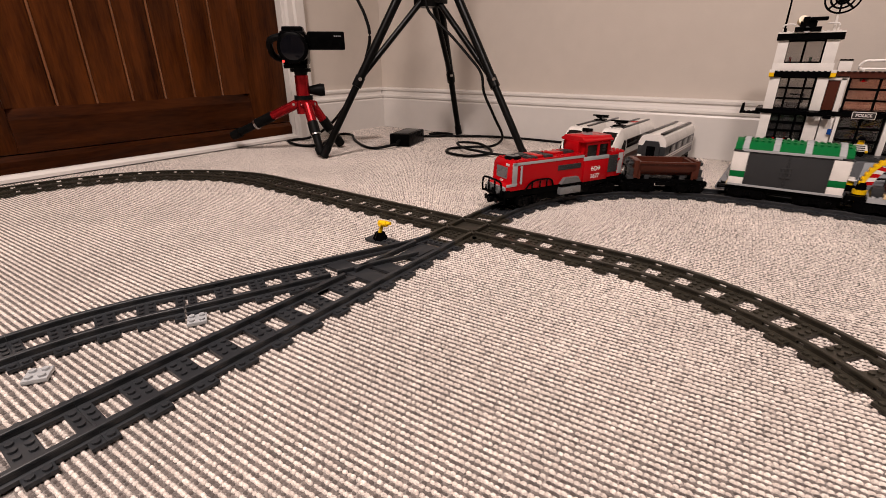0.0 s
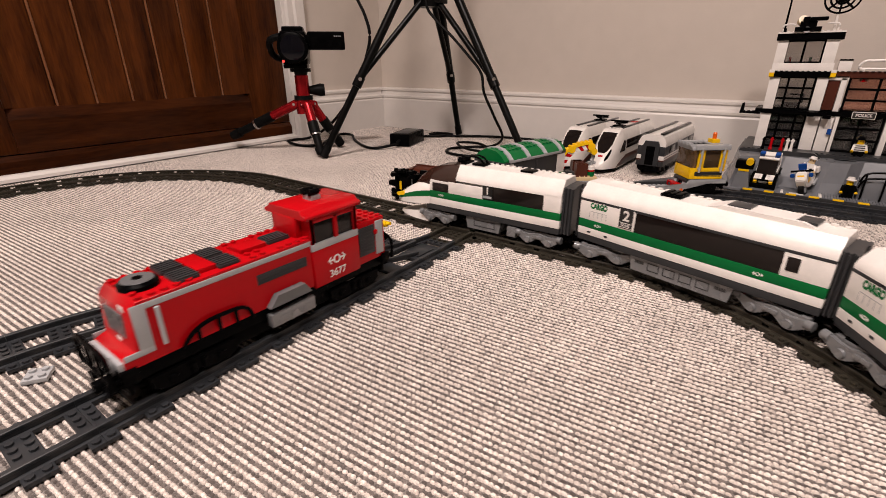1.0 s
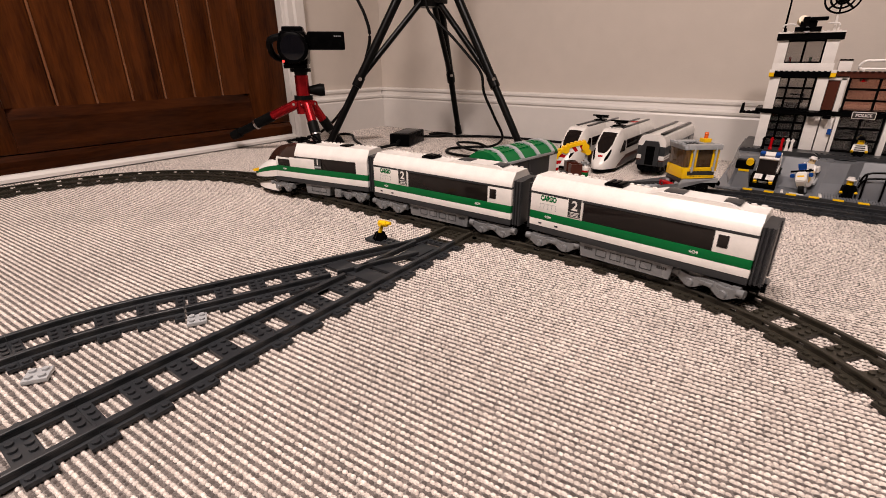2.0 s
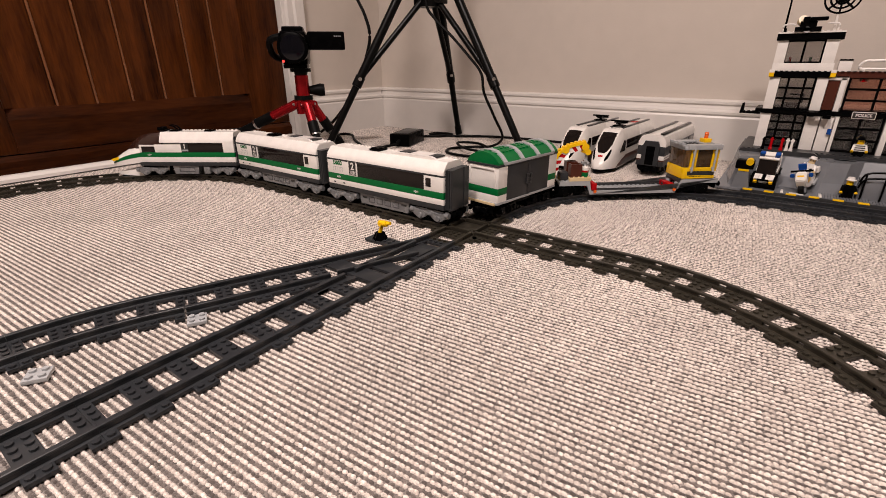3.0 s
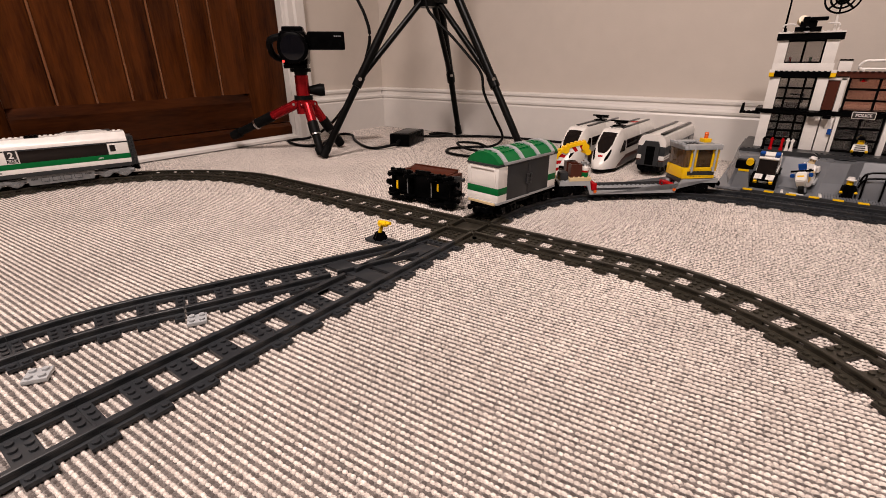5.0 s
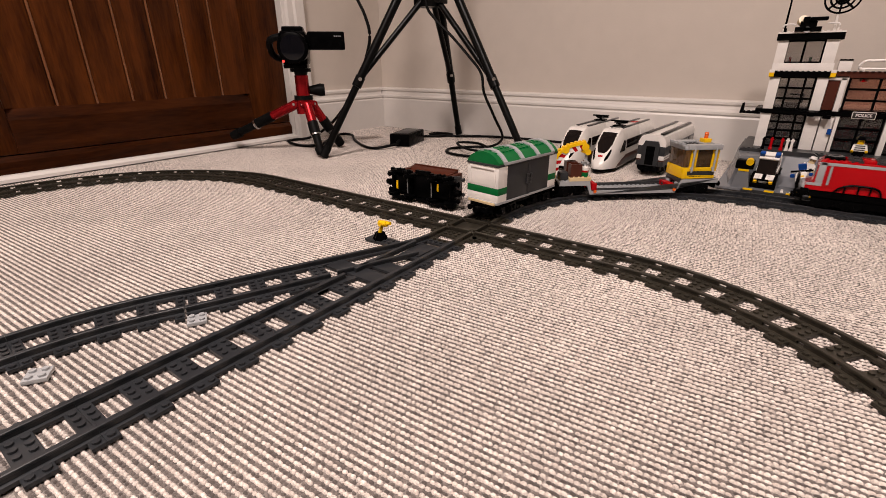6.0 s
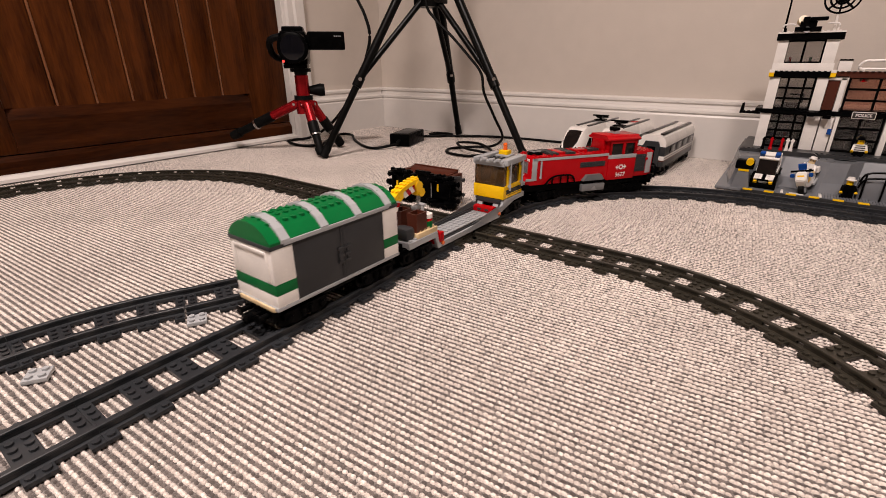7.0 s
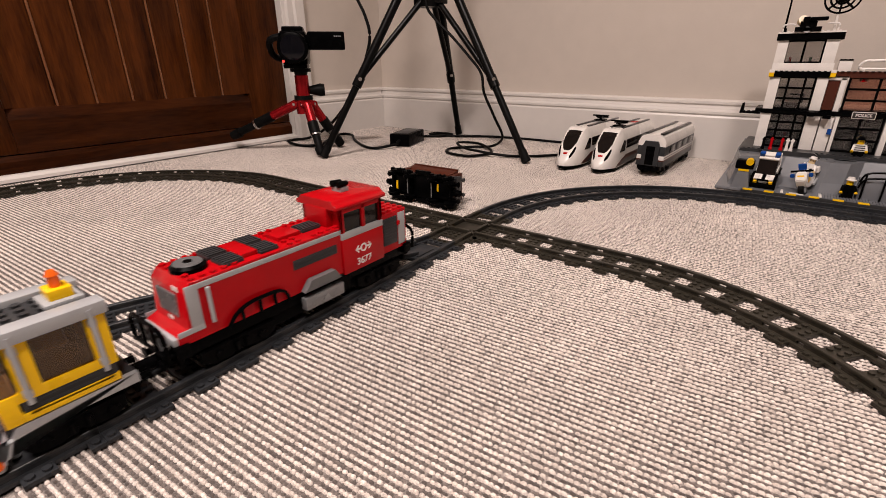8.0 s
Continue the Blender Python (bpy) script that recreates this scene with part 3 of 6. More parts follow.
        for y in (-22, 22):
            cyl(bm, (x, y, 32), (115 * sx, y, 32), 1.5, 1.5, 6)
        part("bull_bar", bm, BLACK, t, "black tubular end railing", True)
    rail_emblem(t, 0, 0, 0, 3.6, WHITE).matrix_basis = Matrix.Translation((0.1098, 0, 0.049)) @ Matrix.Rotation(radians(-90), 4, "Z")
    # cab
    bm = bmesh.new()
    box(bm, -82, -30, -25.6, 25.6, 34, 68, 0.4)
    box(bm, -82, -78, -25.6, 25.6, 74, 96, 0.4)
    box(bm, -34, -30, -25.6, -14, 74, 96, 0.3)
    box(bm, -34, -30, 14, 25.6, 74, 96, 0.3)
    for s in (-1, 1):
        for x in (-32, -57.5, -80):
            box(bm, x - 2, x + 2, s * 24.2 - 1.4, s * 24.2 + 1.4, 74, 96, 0.3)
        box(bm, -82, -30, s * 24.2 - 1.4, s * 24.2 + 1.4, 92, 96, 0.3)
    part("cab", bm, RED, t, "red plastic driver's cab", True)
    boxes("cab_stripe", LGREY, t, [(-82.3, -29.7, -26, 26, 68, 74)], 0.3, "light grey band under the windows")
    boxes("cab_window", SMOKE, t, [(-80, -32, -23.6, 23.6, 74, 94)], 0.3, "dark smoked cab windows")
    boxes("front_visor_block", RED, t, [(-32, -24, -14, 14, 79.6, 97)], 0.8)
    bm = bmesh.new()
    prism(bm, [(-26, 96), (26, 96), (27.5, 97), (27.5, 99.5), (23, 101), (20, 104.5), (-20, 104.5), (-23, 101), (-27.5, 99.5), (-27.5, 97)], -87, -25, "x")
    bmesh.ops.bevel(bm, geom=list(bm.edges), offset=0.0005, segments=1, affect="EDGES")
    part("cab_roof", bm, RED, t, "red sloped cab roof", True)
    bm = bmesh.new()
    box(bm, -60, -50, -6, 6, 104.3, 108.6, 0.4)
    part("horn_base", bm, LGREY, t, "", True)
    bm = bmesh.new()
    for y in (-4, 4):
        cyl(bm, (-60, y, 111.5), (-49, y, 111.5), 2.4, 3.2, 12)
    part("horn", bm, BLACK, t, "black twin roof horns", True)
    rail_emblem(t, -55, 25.7, 54, 8.5, WHITE, 1)
    rail_emblem(t, -55, -25.7, 54, 8.5, WHITE, -1)
    letters("number", "3677", 7.0, WHITE, t, on_left(-55, 25.8, 41.5), 0.12)
    letters("number", "3677", 7.0, WHITE, t, on_right(-55, -25.8, 41.5), 0.12)
    boxes("small_number", WHITE, t, [(108.0, 108.5, 8 + 3 * k, 10 + 3 * k, 72, 75.5) for k in range(3)], 0.0)
    # short hood
    bm = bmesh.new()
    box(bm, -118, -82.2, -23.8, 23.8, 36, 77, 0.5)
    studs(bm, -114, 4, -20, 6, 77)
    part("short_hood", bm, RED, t, "red plastic rear hood", True)
    for s in (-1, 1):
        boxes("side_door", DGREY, t, [(-104, -84, s * 24 - 0.9, s * 24 + 0.9, 44, 72)] + [(-103, -85, s * 24.9 - 0.3, s * 24.9 + 0.3, 47 + 3 * i, 48.4 + 3 * i) for i in range(8)], 0.15, "dark grey louvred engine door")
        boxes("door_knob", RED, t, [(-107, -103, s * 25 - 1.4, s * 25 + 1.4, 62, 66)], 0.5)
        boxes("rear_stripe", LGREY, t, [(-116, -106, s * 24 - 0.4, s * 24 + 0.4, 40, 74)], 0.1)
    return t


def coach_roof(bm, x0, x1, z0, zt, scallops=True):
    """White roof with sloped sides, rounded shoulders, and a row of studs along each edge."""
    prof = [(-24, z0), (-24, z0 + 3), (-21.5, z0 + 8), (-16, zt - 2.2), (-14, zt), (14, zt), (16, zt - 2.2), (21.5, z0 + 8), (24, z0 + 3), (24, z0)]
    prism(bm, prof, x0, x1, "x")
    n = int((x1 - x0 - 4) // 8)
    for i in range(n):
        stud(bm, x0 + 6 + 8 * i, -11, zt, 10)


def grey_lettering(parent, x0, x1, y, z0, z1):
    """Unreadable code as plain bars."""
    n = 5
    w = (x1 - x0) / n
    return boxes("code_mark", SCREEN, parent, [(x0 + w * i, x0 + w * (i + 0.75), y - 0.15, y + 0.15, z0, z1) for i in range(n)], 0.0)


def underbox(parent, x0, x1):
    bm = bmesh.new()
    prism(bm, [(x0, 29), (x1, 29), (x1 - 3, 13), (x0 + 3, 13)], -21, 21)
    u = part("equipment_box", bm, SILVER, parent, "light grey underfloor equipment box")
    for s in (-1, 1):
        n = 4 if x1 - x0 > 60 else 1
        w = (x1 - x0 - 36) / max(n, 1) if n > 1 else (x1 - x0 - 18)
        for i in range(n):
            xa = (x0 + 18 + w * i + 2) if n > 1 else x0 + 9
            xb = xa + w - 4
            bm = bmesh.new()
            for a in ((xa, xb, 17.2, 18), (xa, xb, 24.8, 25.6), (xa, xa + 0.8, 17.2, 25.6), (xb - 0.8, xb, 17.2, 25.6)):
                box(bm, a[0], a[1], s * 21.1 - 0.2, s * 21.1 + 0.2, a[2], a[3])
            part("panel_outline", bm, DGREY, u)
        if n > 1:
            grey_lettering(u, x1 - 16, x1 - 6, s * 21.15, 22, 25)
            grey_lettering(u, x0 + 6, x0 + 16, s * 21.15, 22, 25)
    return u


def gangway(parent, x0, x1):
    """Ribbed concertina end."""
    d = x1 - x0
    pts = [(x0, 19)]
    for k in range(3):
        pts += [(x0 + d * (k + 0.2) / 3, 19), (x0 + d * (k + 0.35) / 3, 21.5), (x0 + d * (k + 0.75) / 3, 21.5), (x0 + d * (k + 0.9) / 3, 19)]
    pts += [(x1, 19), (x1, 9), (x1 - d * 0.12, 9)]
    bm = bmesh.new()
    prism(bm, pts + [(x, -y) for x, y in pts[::-1]], 30, 84, "z")
    return part("gangway", bm, DGREY, parent, "dark grey ribbed gangway end")


def coach():
    t = thing("toy_passenger_coach", "white toy passenger coach with green stripe and dark windows", "toy train", "passenger coaches")
    boxes("underframe", DGREY, t, [(-113, 113, -23.6, 23.6, 29, 36.4)], 0.4, "dark grey underframe")
    for x in (-88, 84):
        silver_bogie(t, x)
    underbox(t, -51, 49)
    boxes("lower_panel", WHITE, t, [(-113, 113, -24, 24, 36.4, 44.4)], 0.3, "white lower side")
    boxes("green_stripe", GREEN, t, [(-113, 113, -24.05, 24.05, 44.4, 53.6)], 0.3, "glossy green stripe")
    boxes("end_wall", WHITE, t, [(48, 113, -24, 24, 53.6, 74)], 0.4, "white wall beside the windows")
    boxes("end_wall", WHITE, t, [(-113, -80, -24, 24, 53.6, 74)], 0.4, "white wall beside the windows")
    boxes("window_strip", SMOKE, t, [(-80, 48, -23.2, 23.2, 53.6, 74)], 0.3, "long dark smoked window")
    boxes("gutter", DGREY, t, [(-113, 84, -24.1, 24.1, 74, 76.6), (86, 113, -24.1, 24.1, 74, 76.6)], 0.2, "dark grey gutter line")
    bm = bmesh.new()
    coach_roof(bm, -113, 113, 76.6, 93)
    part("roof", bm, WHITE, t, "white roof with rounded studs along the edges", True)
    # raised roof fairing and hatches
    bm = bmesh.new()
    prism(bm, [(-96, 93), (-84, 97), (-24, 97), (-10, 93)], -13, 13)
    part("roof_fairing", bm, WHITE, t)
    boxes("roof_hatch", BLACK, t, [(14, 34, -10, 10, 93, 95.6)] + [(16 + 6 * i, 20 + 6 * i, -9, 9, 95.6, 97) for i in range(3)], 0.4, "black roof grille")
    boxes("roof_hatch", DGREY, t, [(-44, -26, -9, 9, 96.6, 98)], 0.3, "dark roof hatch")
    boxes("roof_hatch", DGREY, t, [(-92, -78, -9, 9, 95.4, 97.4)], 0.3, "dark roof hatch")
    gangway(t, -113, -124)
    gangway(t, 113, 118)
    coupler(t, -113, -1)
    coupler(t, 113, 1)
    for s in (-1, 1):
        place = on_left if s > 0 else on_right
        y = s * 24.25
        boxes("class_panel", SCREEN, t, [(50, 65, s * 24.1 - 0.3, s * 24.1 + 0.3, 55, 75)], 0.1, "black class number panel")
        boxes("panel_border", WHITE, t, [(49, 50, s * 24.2 - 0.3, s * 24.2 + 0.3, 54.6, 75.4), (65, 66, s * 24.2 - 0.3, s * 24.2 + 0.3, 54.6, 75.4), (51, 64, s * 24.2 - 0.3, s * 24.2 + 0.3, 56, 56.6), (51, 64, s * 24.2 - 0.3, s * 24.2 + 0.3, 60.6, 61.2)], 0.0)
        letters("class_number", "2", 11, WHITE, t, place(57.5, s * 24.45, 68), 0.35)
        letters("class_word", "CLASS", 2.6, WHITE, t, place(57.5, s * 24.45, 58.6), 0.08)
        letters("cargo_word", "CARGO", 5.2, GREEN, t, place(90, s * 24.05, 70) @ Matrix.Diagonal((0.8, 1.15, 1, 1)), 0.45)
        boxes("door_outline", LGREY, t, [(80 + 5 * i, 80.4 + 5 * i, s * 24 - 0.12, s * 24 + 0.12, 57, 64) for i in range(5)] + [(80, 100, s * 24 - 0.12, s * 24 + 0.12, 63.6, 64)], 0.0)
        boxes("small_window", SMOKE, t, [(-92, -83, s * 24 - 0.5, s * 24 + 0.5, 59, 71)], 0.6, "small square dark window")
        boxes("vent_mark", DGREY, t, [(76, 80, s * 24 - 0.2, s * 24 + 0.2, 39, 41), (97, 101, s * 24 - 0.2, s * 24 + 0.2, 39, 41)], 0.0)
        rail_emblem(t, 89, s * 24.05, 49, 3.4, WHITE, s)
        rail_emblem(t, -66, s * 24.05, 49, 3.4, WHITE, s)
    return t


def engine():
    t = thing("toy_train_engine", "white streamlined toy train engine with green stripe and brown canopy", "toy train")
    boxes("underframe", DGREY, t, [(-110, 80, -23.4, 23.4, 29, 36.4)], 0.4, "dark grey underframe")
    silver_bogie(t, 62, 27)
    silver_bogie(t, -86, 27)
    underbox(t, -34, 18)
    boxes("damper_box", SILVER, t, [(-56, -44, -24, 24, 14, 27)], 0.8)
    body = 74
    # the nose: rings from the body to the tip, split by height into white, green and white bands
    def outline(x):
        u = min(1.0, max(0.0, (x - body) / (146 - body)))
        w = 24 * math.sqrt(max(0.0, 1 - u ** 2.4)) + 0.6
        top = 66 - 33 * u ** 1.7
        bot = 36.4 - 9 * u ** 0.8
        return w, top, bot
    def nose(name, lo, hi, mat, label):
        bm = bmesh.new()
        rings = []
        for i in range(19):
            x = body + (145.5 - body) * (i / 18) ** 0.85
            w, top, bot = outline(x)
            za, zb = bot + (top - bot) * lo, bot + (top - bot) * hi
            ring = []
            m = 5
            for k in range(m + 1):
                f = lo + (hi - lo) * k / m
                ww = w * (1.0 if f < 0.55 else math.sqrt(max(0.05, 1 - ((f - 0.55) / 0.45) ** 2 * 0.75)))
                ring.append((x, ww, za + (zb - za) * k / m))
            ring += [(x, -a[1], a[2]) for a in ring[::-1]]
            rings.append(ring)
        loft(bm, rings)
        return part(name, bm, mat, t, label, True)
    nose("nose_lower", 0.0, 0.34, WHITE, "white rounded nose")
    nose("nose_stripe", 0.34, 0.60, GREEN, "green stripe round the nose")
    nose("nose_upper", 0.60, 1.0, WHITE, "white nose top")
    for s in (-1, 1):
        bm = bmesh.new()
        prism(bm, [(122, 40), (135, 37), (138, 41), (124, 45)], s * 15.0 if s > 0 else -19.2, 19.2 if s > 0 else -15.0)
        part("headlight", bm, YELLOW, t, "small yellow headlight")
    bm = bmesh.new()
    rings = []
    for x, w, zt in ((78, 23, 22), (95, 22, 21), (115, 18, 18), (130, 12, 15), (140, 5, 13)):
        rings.append([(x, w, 9.5), (x, w * 0.9, zt), (x, -w * 0.9, zt), (x, -w, 9.5)])
    loft(bm, rings)
    part("snow_plough", bm, WHITE, t, "white wedge plough", True)
    # body
    boxes("lower_panel", WHITE, t, [(-110, body, -24, 24, 36.4, 46)], 0.3, "white lower side")
    boxes("green_stripe", GREEN, t, [(-110, body, -24.05, 24.05, 46, 55)], 0.3, "glossy green stripe")
    boxes("upper_panel", WHITE, t, [(-8, 44, -24, 24, 55, 70)], 0.3, "white upper side panel")
    boxes("upper_panel", WHITE, t, [(-110, -89, -24, 24, 55, 73)], 0.3, "white upper side panel")
    boxes("cab_side", WHITE, t, [(44, body, -23, 23, 66, 69)], 0.3)
    boxes("cab_window", SMOKE, t, [(44, 70, -23.7, 23.7, 55, 66)], 0.3, "dark cab side window")
    boxes("cab_corner", WHITE, t, [(70, body, -24, 24, 55, 66)], 0.3)
    boxes("window_strip", SMOKE, t, [(-89, -8, -23.3, 23.3, 55, 73)], 0.3, "long dark smoked window")
    bm = bmesh.new()
    coach_roof(bm, -110, 32, 73, 92)
    part("roof", bm, WHITE, t, "white roof with rounded studs along the edges", True)
    bm = bmesh.new()
    rings = []
    for x, w, zb, zt in ((32, 23, 68, 91), (50, 22.6, 68, 90), (68, 21.5, 64, 86.5), (82, 19, 61, 80), (96, 15, 57, 71), (108, 9, 53, 61)):
        rings.append([(x, w, zb), (x, w * 0.95, zb + (zt - zb) * 0.6), (x, w * 0.6, zt), (x, -w * 0.6, zt), (x, -w * 0.95, zb + (zt - zb) * 0.6), (x, -w, zb)])
    loft(bm, rings)
    part("canopy", bm, CANOPY, t, "glossy dark brown cockpit canopy", True)
    bm = bmesh.new()
    for y in (-5, 5):
        cyl(bm, (30, y, 96.5), (40, y, 96.5), 3.6, 3.6, 14)
    box(bm, 26, 34, -10, 10, 92, 95, 0.4)
    part("horn", bm, BLACK, t, "black roof horns", True)
    bm = bmesh.new()
    box(bm, 0, 18, -8, 8, 92, 95, 0.4)
    tube(bm, [(2, -5, 95), (8, -5, 101), (16, -5, 103), (16, 5, 103), (8, 5, 101), (2, 5, 95)], 1.3, 6)
    part("pantograph", bm, BLACK, t, "black folded roof collector", True)
    boxes("roof_hatch", BLACK, t, [(-66, -50, -8, 8, 92, 94.4)], 0.4, "black roof grille")
    gangway(t, -110, -122)
    coupler(t, -113, -1)
    for s in (-1, 1):
        place = on_left if s > 0 else on_right
        boxes("class_panel", SCREEN, t, [(-22, -8, s * 24 - 0.3, s * 24 + 0.3, 56, 72)], 0.1, "black class number panel")
        letters("class_number", "1", 9, WHITE, t, place(-15, s * 24.35, 66.5), 0.3)
        boxes("class_bar", LGREY, t, [(-21, -9, s * 24.2 - 0.2, s * 24.2 + 0.2, 57.5, 60.5)], 0.0)
        rail_emblem(t, 56, s * 24.05, 50.5, 3.2, WHITE, s)
    return t


def box_van():
    t = thing("toy_box_van", "white and green toy box van with grey doors and arched roof", "toy train")
    boxes("chassis", BLACK, t, [(-74, 74, -20, 20, 22, 30)], 0.4, "black plastic underframe")
    for x in (-44, 44):
        black_bogie(t, x, 22)
    coupler(t, 74, 1)
    coupler(t, -74, -1)
    boxes("deck", LGREY, t, [(-73, 73, -28, 28, 30, 33.2)], 0.3, "light grey deck plate")
    boxes("deck_edge", TAN, t, [(71, 74.2, -24, 24, 29, 32.6)], 0.3, "tan plate edge")
    for x0, x1 in ((52, 72), (-72, -52)):
        boxes("end_wall", WHITE, t, [(x0, x1, -27.8, 27.8, 33.2, 43.6)], 0.3, "white brick end wall")
        boxes("end_band", GREEN, t, [(x0 - 0.05, x1 + 0.05, -27.85, 27.85, 43.6, 53.2)], 0.3, "green brick band")
        boxes("end_wall", WHITE, t, [(x0, x1, -27.8, 27.8, 53.2, 82.5)], 0.3, "white brick end wall")
    for s in (-1, 1):
        for xa, xb in ((0.4, 51.8), (-51.8, -0.4)):
            door = boxes("sliding_door", DGREY, t, [(xa, xb, s * 26 - 1.4, s * 26 + 1.4, 33.4, 82.2)], 0.4, "dark grey plain cargo door")
            sx = 1 if xa > 0 else -1
            bm = bmesh.new()
            xs = sx * 4.5
            box(bm, xs - 1.6, xs + 1.6, s * 28 - 0.9, s * 28 + 0.9, 49, 64, 0.4)
            for z in (50, 56.5, 63):
                box(bm, min(0.3 * sx, sx * 7), max(0.3 * sx, sx * 7), s * 28.4 - 0.8, s * 28.4 + 0.8, z - 1.2, z + 1.2, 0.3)
            part("latch", bm, DGREY, door, "dark grey latch handle", True)
            boxes("hinge_post", DGREY, door, [(min(0.2 * sx, 2.4 * sx), max(0.2 * sx, 2.4 * sx), s * 27.5 - 0.6, s * 27.5 + 0.6, 33.5, 82)], 0.2)
    for sx in (-1, 1):
        xe = sx * 72.6
        boxes("end_panel_frame", WHITE, t, [(xe - 0.7, xe + 0.7, -21, 21, 78, 80.5), (xe - 0.7, xe + 0.7, -23, -20.5, 55, 80.5), (xe - 0.7, xe + 0.7, 20.5, 23, 55, 80.5)], 0.2, "raised frame on the end wall")
    boxes("inner_wall", DGREY, t, [(-52, 52, -22, 22, 33.2, 82)], 0.0)
    boxes("eaves_plate", DGREY, t, [(-73, 73, -28.2, 28.2, 82.5, 85.8)], 0.3, "dark grey roof plate")
    boxes("eaves_rail", LGREY, t, [(-60, 60, s * 28 - 1.2, s * 28 + 1.2, 84, 87.5) for s in (-1, 1)], 0.3)
    prof = [(-28, 85.8), (-28, 88), (-21, 95), (-12, 100), (0, 101.8), (12, 100), (21, 95), (28, 88), (28, 85.8)]
    bm = bmesh.new()
    prism(bm, prof, -72, 72, "x")
    for x in [-66 + 8 * i for i in range(17)]:
        for y, z in ((-4, 100.6), (4, 100.6), (-14, 98.4), (14, 98.4)):
            stud(bm, x, y, z, 8)
    part("roof", bm, GREEN, t, "green arched roof with studs", True)
    big = [(y * 1.04, 85.8 + (z - 85.8) * 1.12 + (0.4 if 86 < z else 0)) for y, z in prof]
    for x in (58, 19, -20, -59):
        bm = bmesh.new()
        prism(bm, big, x - 4, x + 4, "x")
        part("roof_rib", bm, LGREY, t, "light grey arched roof rib")
    return t


def crane_car():
    t = thing("toy_crane_flatcar", "grey low toy flatcar with yellow cab and loading crane", "toy train")
    for x in (108, -110):
        black_bogie(t, x, 25)
    coupler(t, 145, 1)
    coupler(t, -145, -1)
    bm = bmesh.new()
    for s in (-1, 1):
        a, b = (20, 24) if s > 0 else (-24, -20)
        prism(bm, [(122, 34), (122, 27), (76, 27), (70, 12), (-74, 12), (-80, 27), (-145, 27), (-145, 34), (-84, 34), (-78, 18), (68, 18), (72, 34)], a, b)
    part("side_beam", bm, LGREY, t, "stepped light grey side beams")
    bm = bmesh.new()
    box(bm, 72, 122, -20, 20, 28, 34, 0.3)
    studs(bm, 76, 6, -20, 6, 34)
    part("front_deck", bm, LGREY, t, "light grey studded deck", True)
    bm = bmesh.new()
    box(bm, -76, 70, -20, 20, 12.5, 16, 0.2)
    studs(bm, -60, 15, -12, 4, 16, 8)
    part("low_deck", bm, LGREY, t, "light grey studded low deck", True)
    boxes("deck_runner", DGREY, t, [(-70, 66, s * 18.5 - 2.6, s * 18.5 + 2.6, 16, 19.5) for s in (-1, 1)] + [(-70, 66, s * 18.5 - 1.2, s * 18.5 + 1.2, 19.5, 21) for s in (-1, 1)], 0.3, "dark grey side runner")
    boxes("coupling_beam", BLACK, t, [(122, 145, -14, 14, 24, 32)], 0.5, "black front beam")
    boxes("end_gate", RED, t, [(61, 69, -19.5, 19.5, 16.5, 31), (60, 68, 19.5, 25.2, 19, 31), (60, 68, -25.2, -19.5, 19, 31)], 1.2, "red bumper gate")
    boxes("rear_deck", DGREY, t, [(-145, -80, -20, 20, 28, 34)], 0.3)
    for s in (-1, 1):
        bm = bmesh.new()
        prism(bm, [(56, 16), (70, 16), (70, 31), (66, 31), (62, 22), (56, 20)], s * 17 - 3.4, s * 17 + 3.4)
        part("end_gate", bm, RED, t, "red corner gate post")
    boxes("end_gate", RED, t, [(-77, -67, -16, 16, 16.5, 25)], 1.2, "red bumper gate")
    boxes("gate_slot", DGREY, t, [(-67.4, -66.6, -9, -3, 19, 22), (-67.4, -66.6, 3, 9, 19, 22)], 0.0)
    for x, d in ((62, 1), (-72, -1)):
        for s in (-1, 1):
            bm = bmesh.new()
            cyl(bm, (x, s * 22.5, 17), (x, s * 25.4, 17), 2.6, 2.6, 14)
            part("marker_light", bm, ORANGE, t, "orange clear round marker", True)
    bm = bmesh.new()
    for y in (-13, 13):
        prism(bm, [(-80, 17), (-76, 17), (-84, 35), (-90, 35)], y - 4, y + 4)
    part("cab_strut", bm, LGREY, t, "sloped light grey cab struts")
    # cab
    boxes("cab_base", YELLOW, t, [(-96, -88, -24.5, 24.5, 35, 53), (-143, -96, -24.5, -21, 35, 40), (-143, -96, 21, 24.5, 35, 40), (-143, -96, -24.5, -21, 47, 53), (-143, -96, 21, 24.5, 47, 53)], 0.4, "yellow plastic cab base")
    boxes("cab_vent", DGREY, t, [(-142, -97, -24, 24, 36, 47)] + [(-140, -99, -24.5, 24.5, 38 + 3 * i, 39.4 + 3 * i) for i in range(3)], 0.15, "dark grey louvred cab side")
    for s in (-1, 1):
        for x in (-103, -139):
            boxes("cab_pillar", YELLOW, t, [(x - 5.2, x + 5.2, s * 23 - 1.6, s * 23 + 1.6, 47, 82)], 0.4, "yellow corner post")
            bm = bmesh.new()
            cyl(bm, (x + 2, s * 27.2, 46), (x + 2, s * 27.2, 87), 1.6, 1.6, 10)
            for z in (52, 78):
                box(bm, x, x + 4, s * 25.6 - 2, s * 25.6 + 2, z - 2, z + 2, 0.3)
            part("grab_rail", bm, LGREY, t, "light grey upright grab rail", True)
    boxes("windscreen", TINT, t, [(-97, -88.5, -23.5, 23.5, 53, 81)], 0.8, "brown tinted clear windscreen")
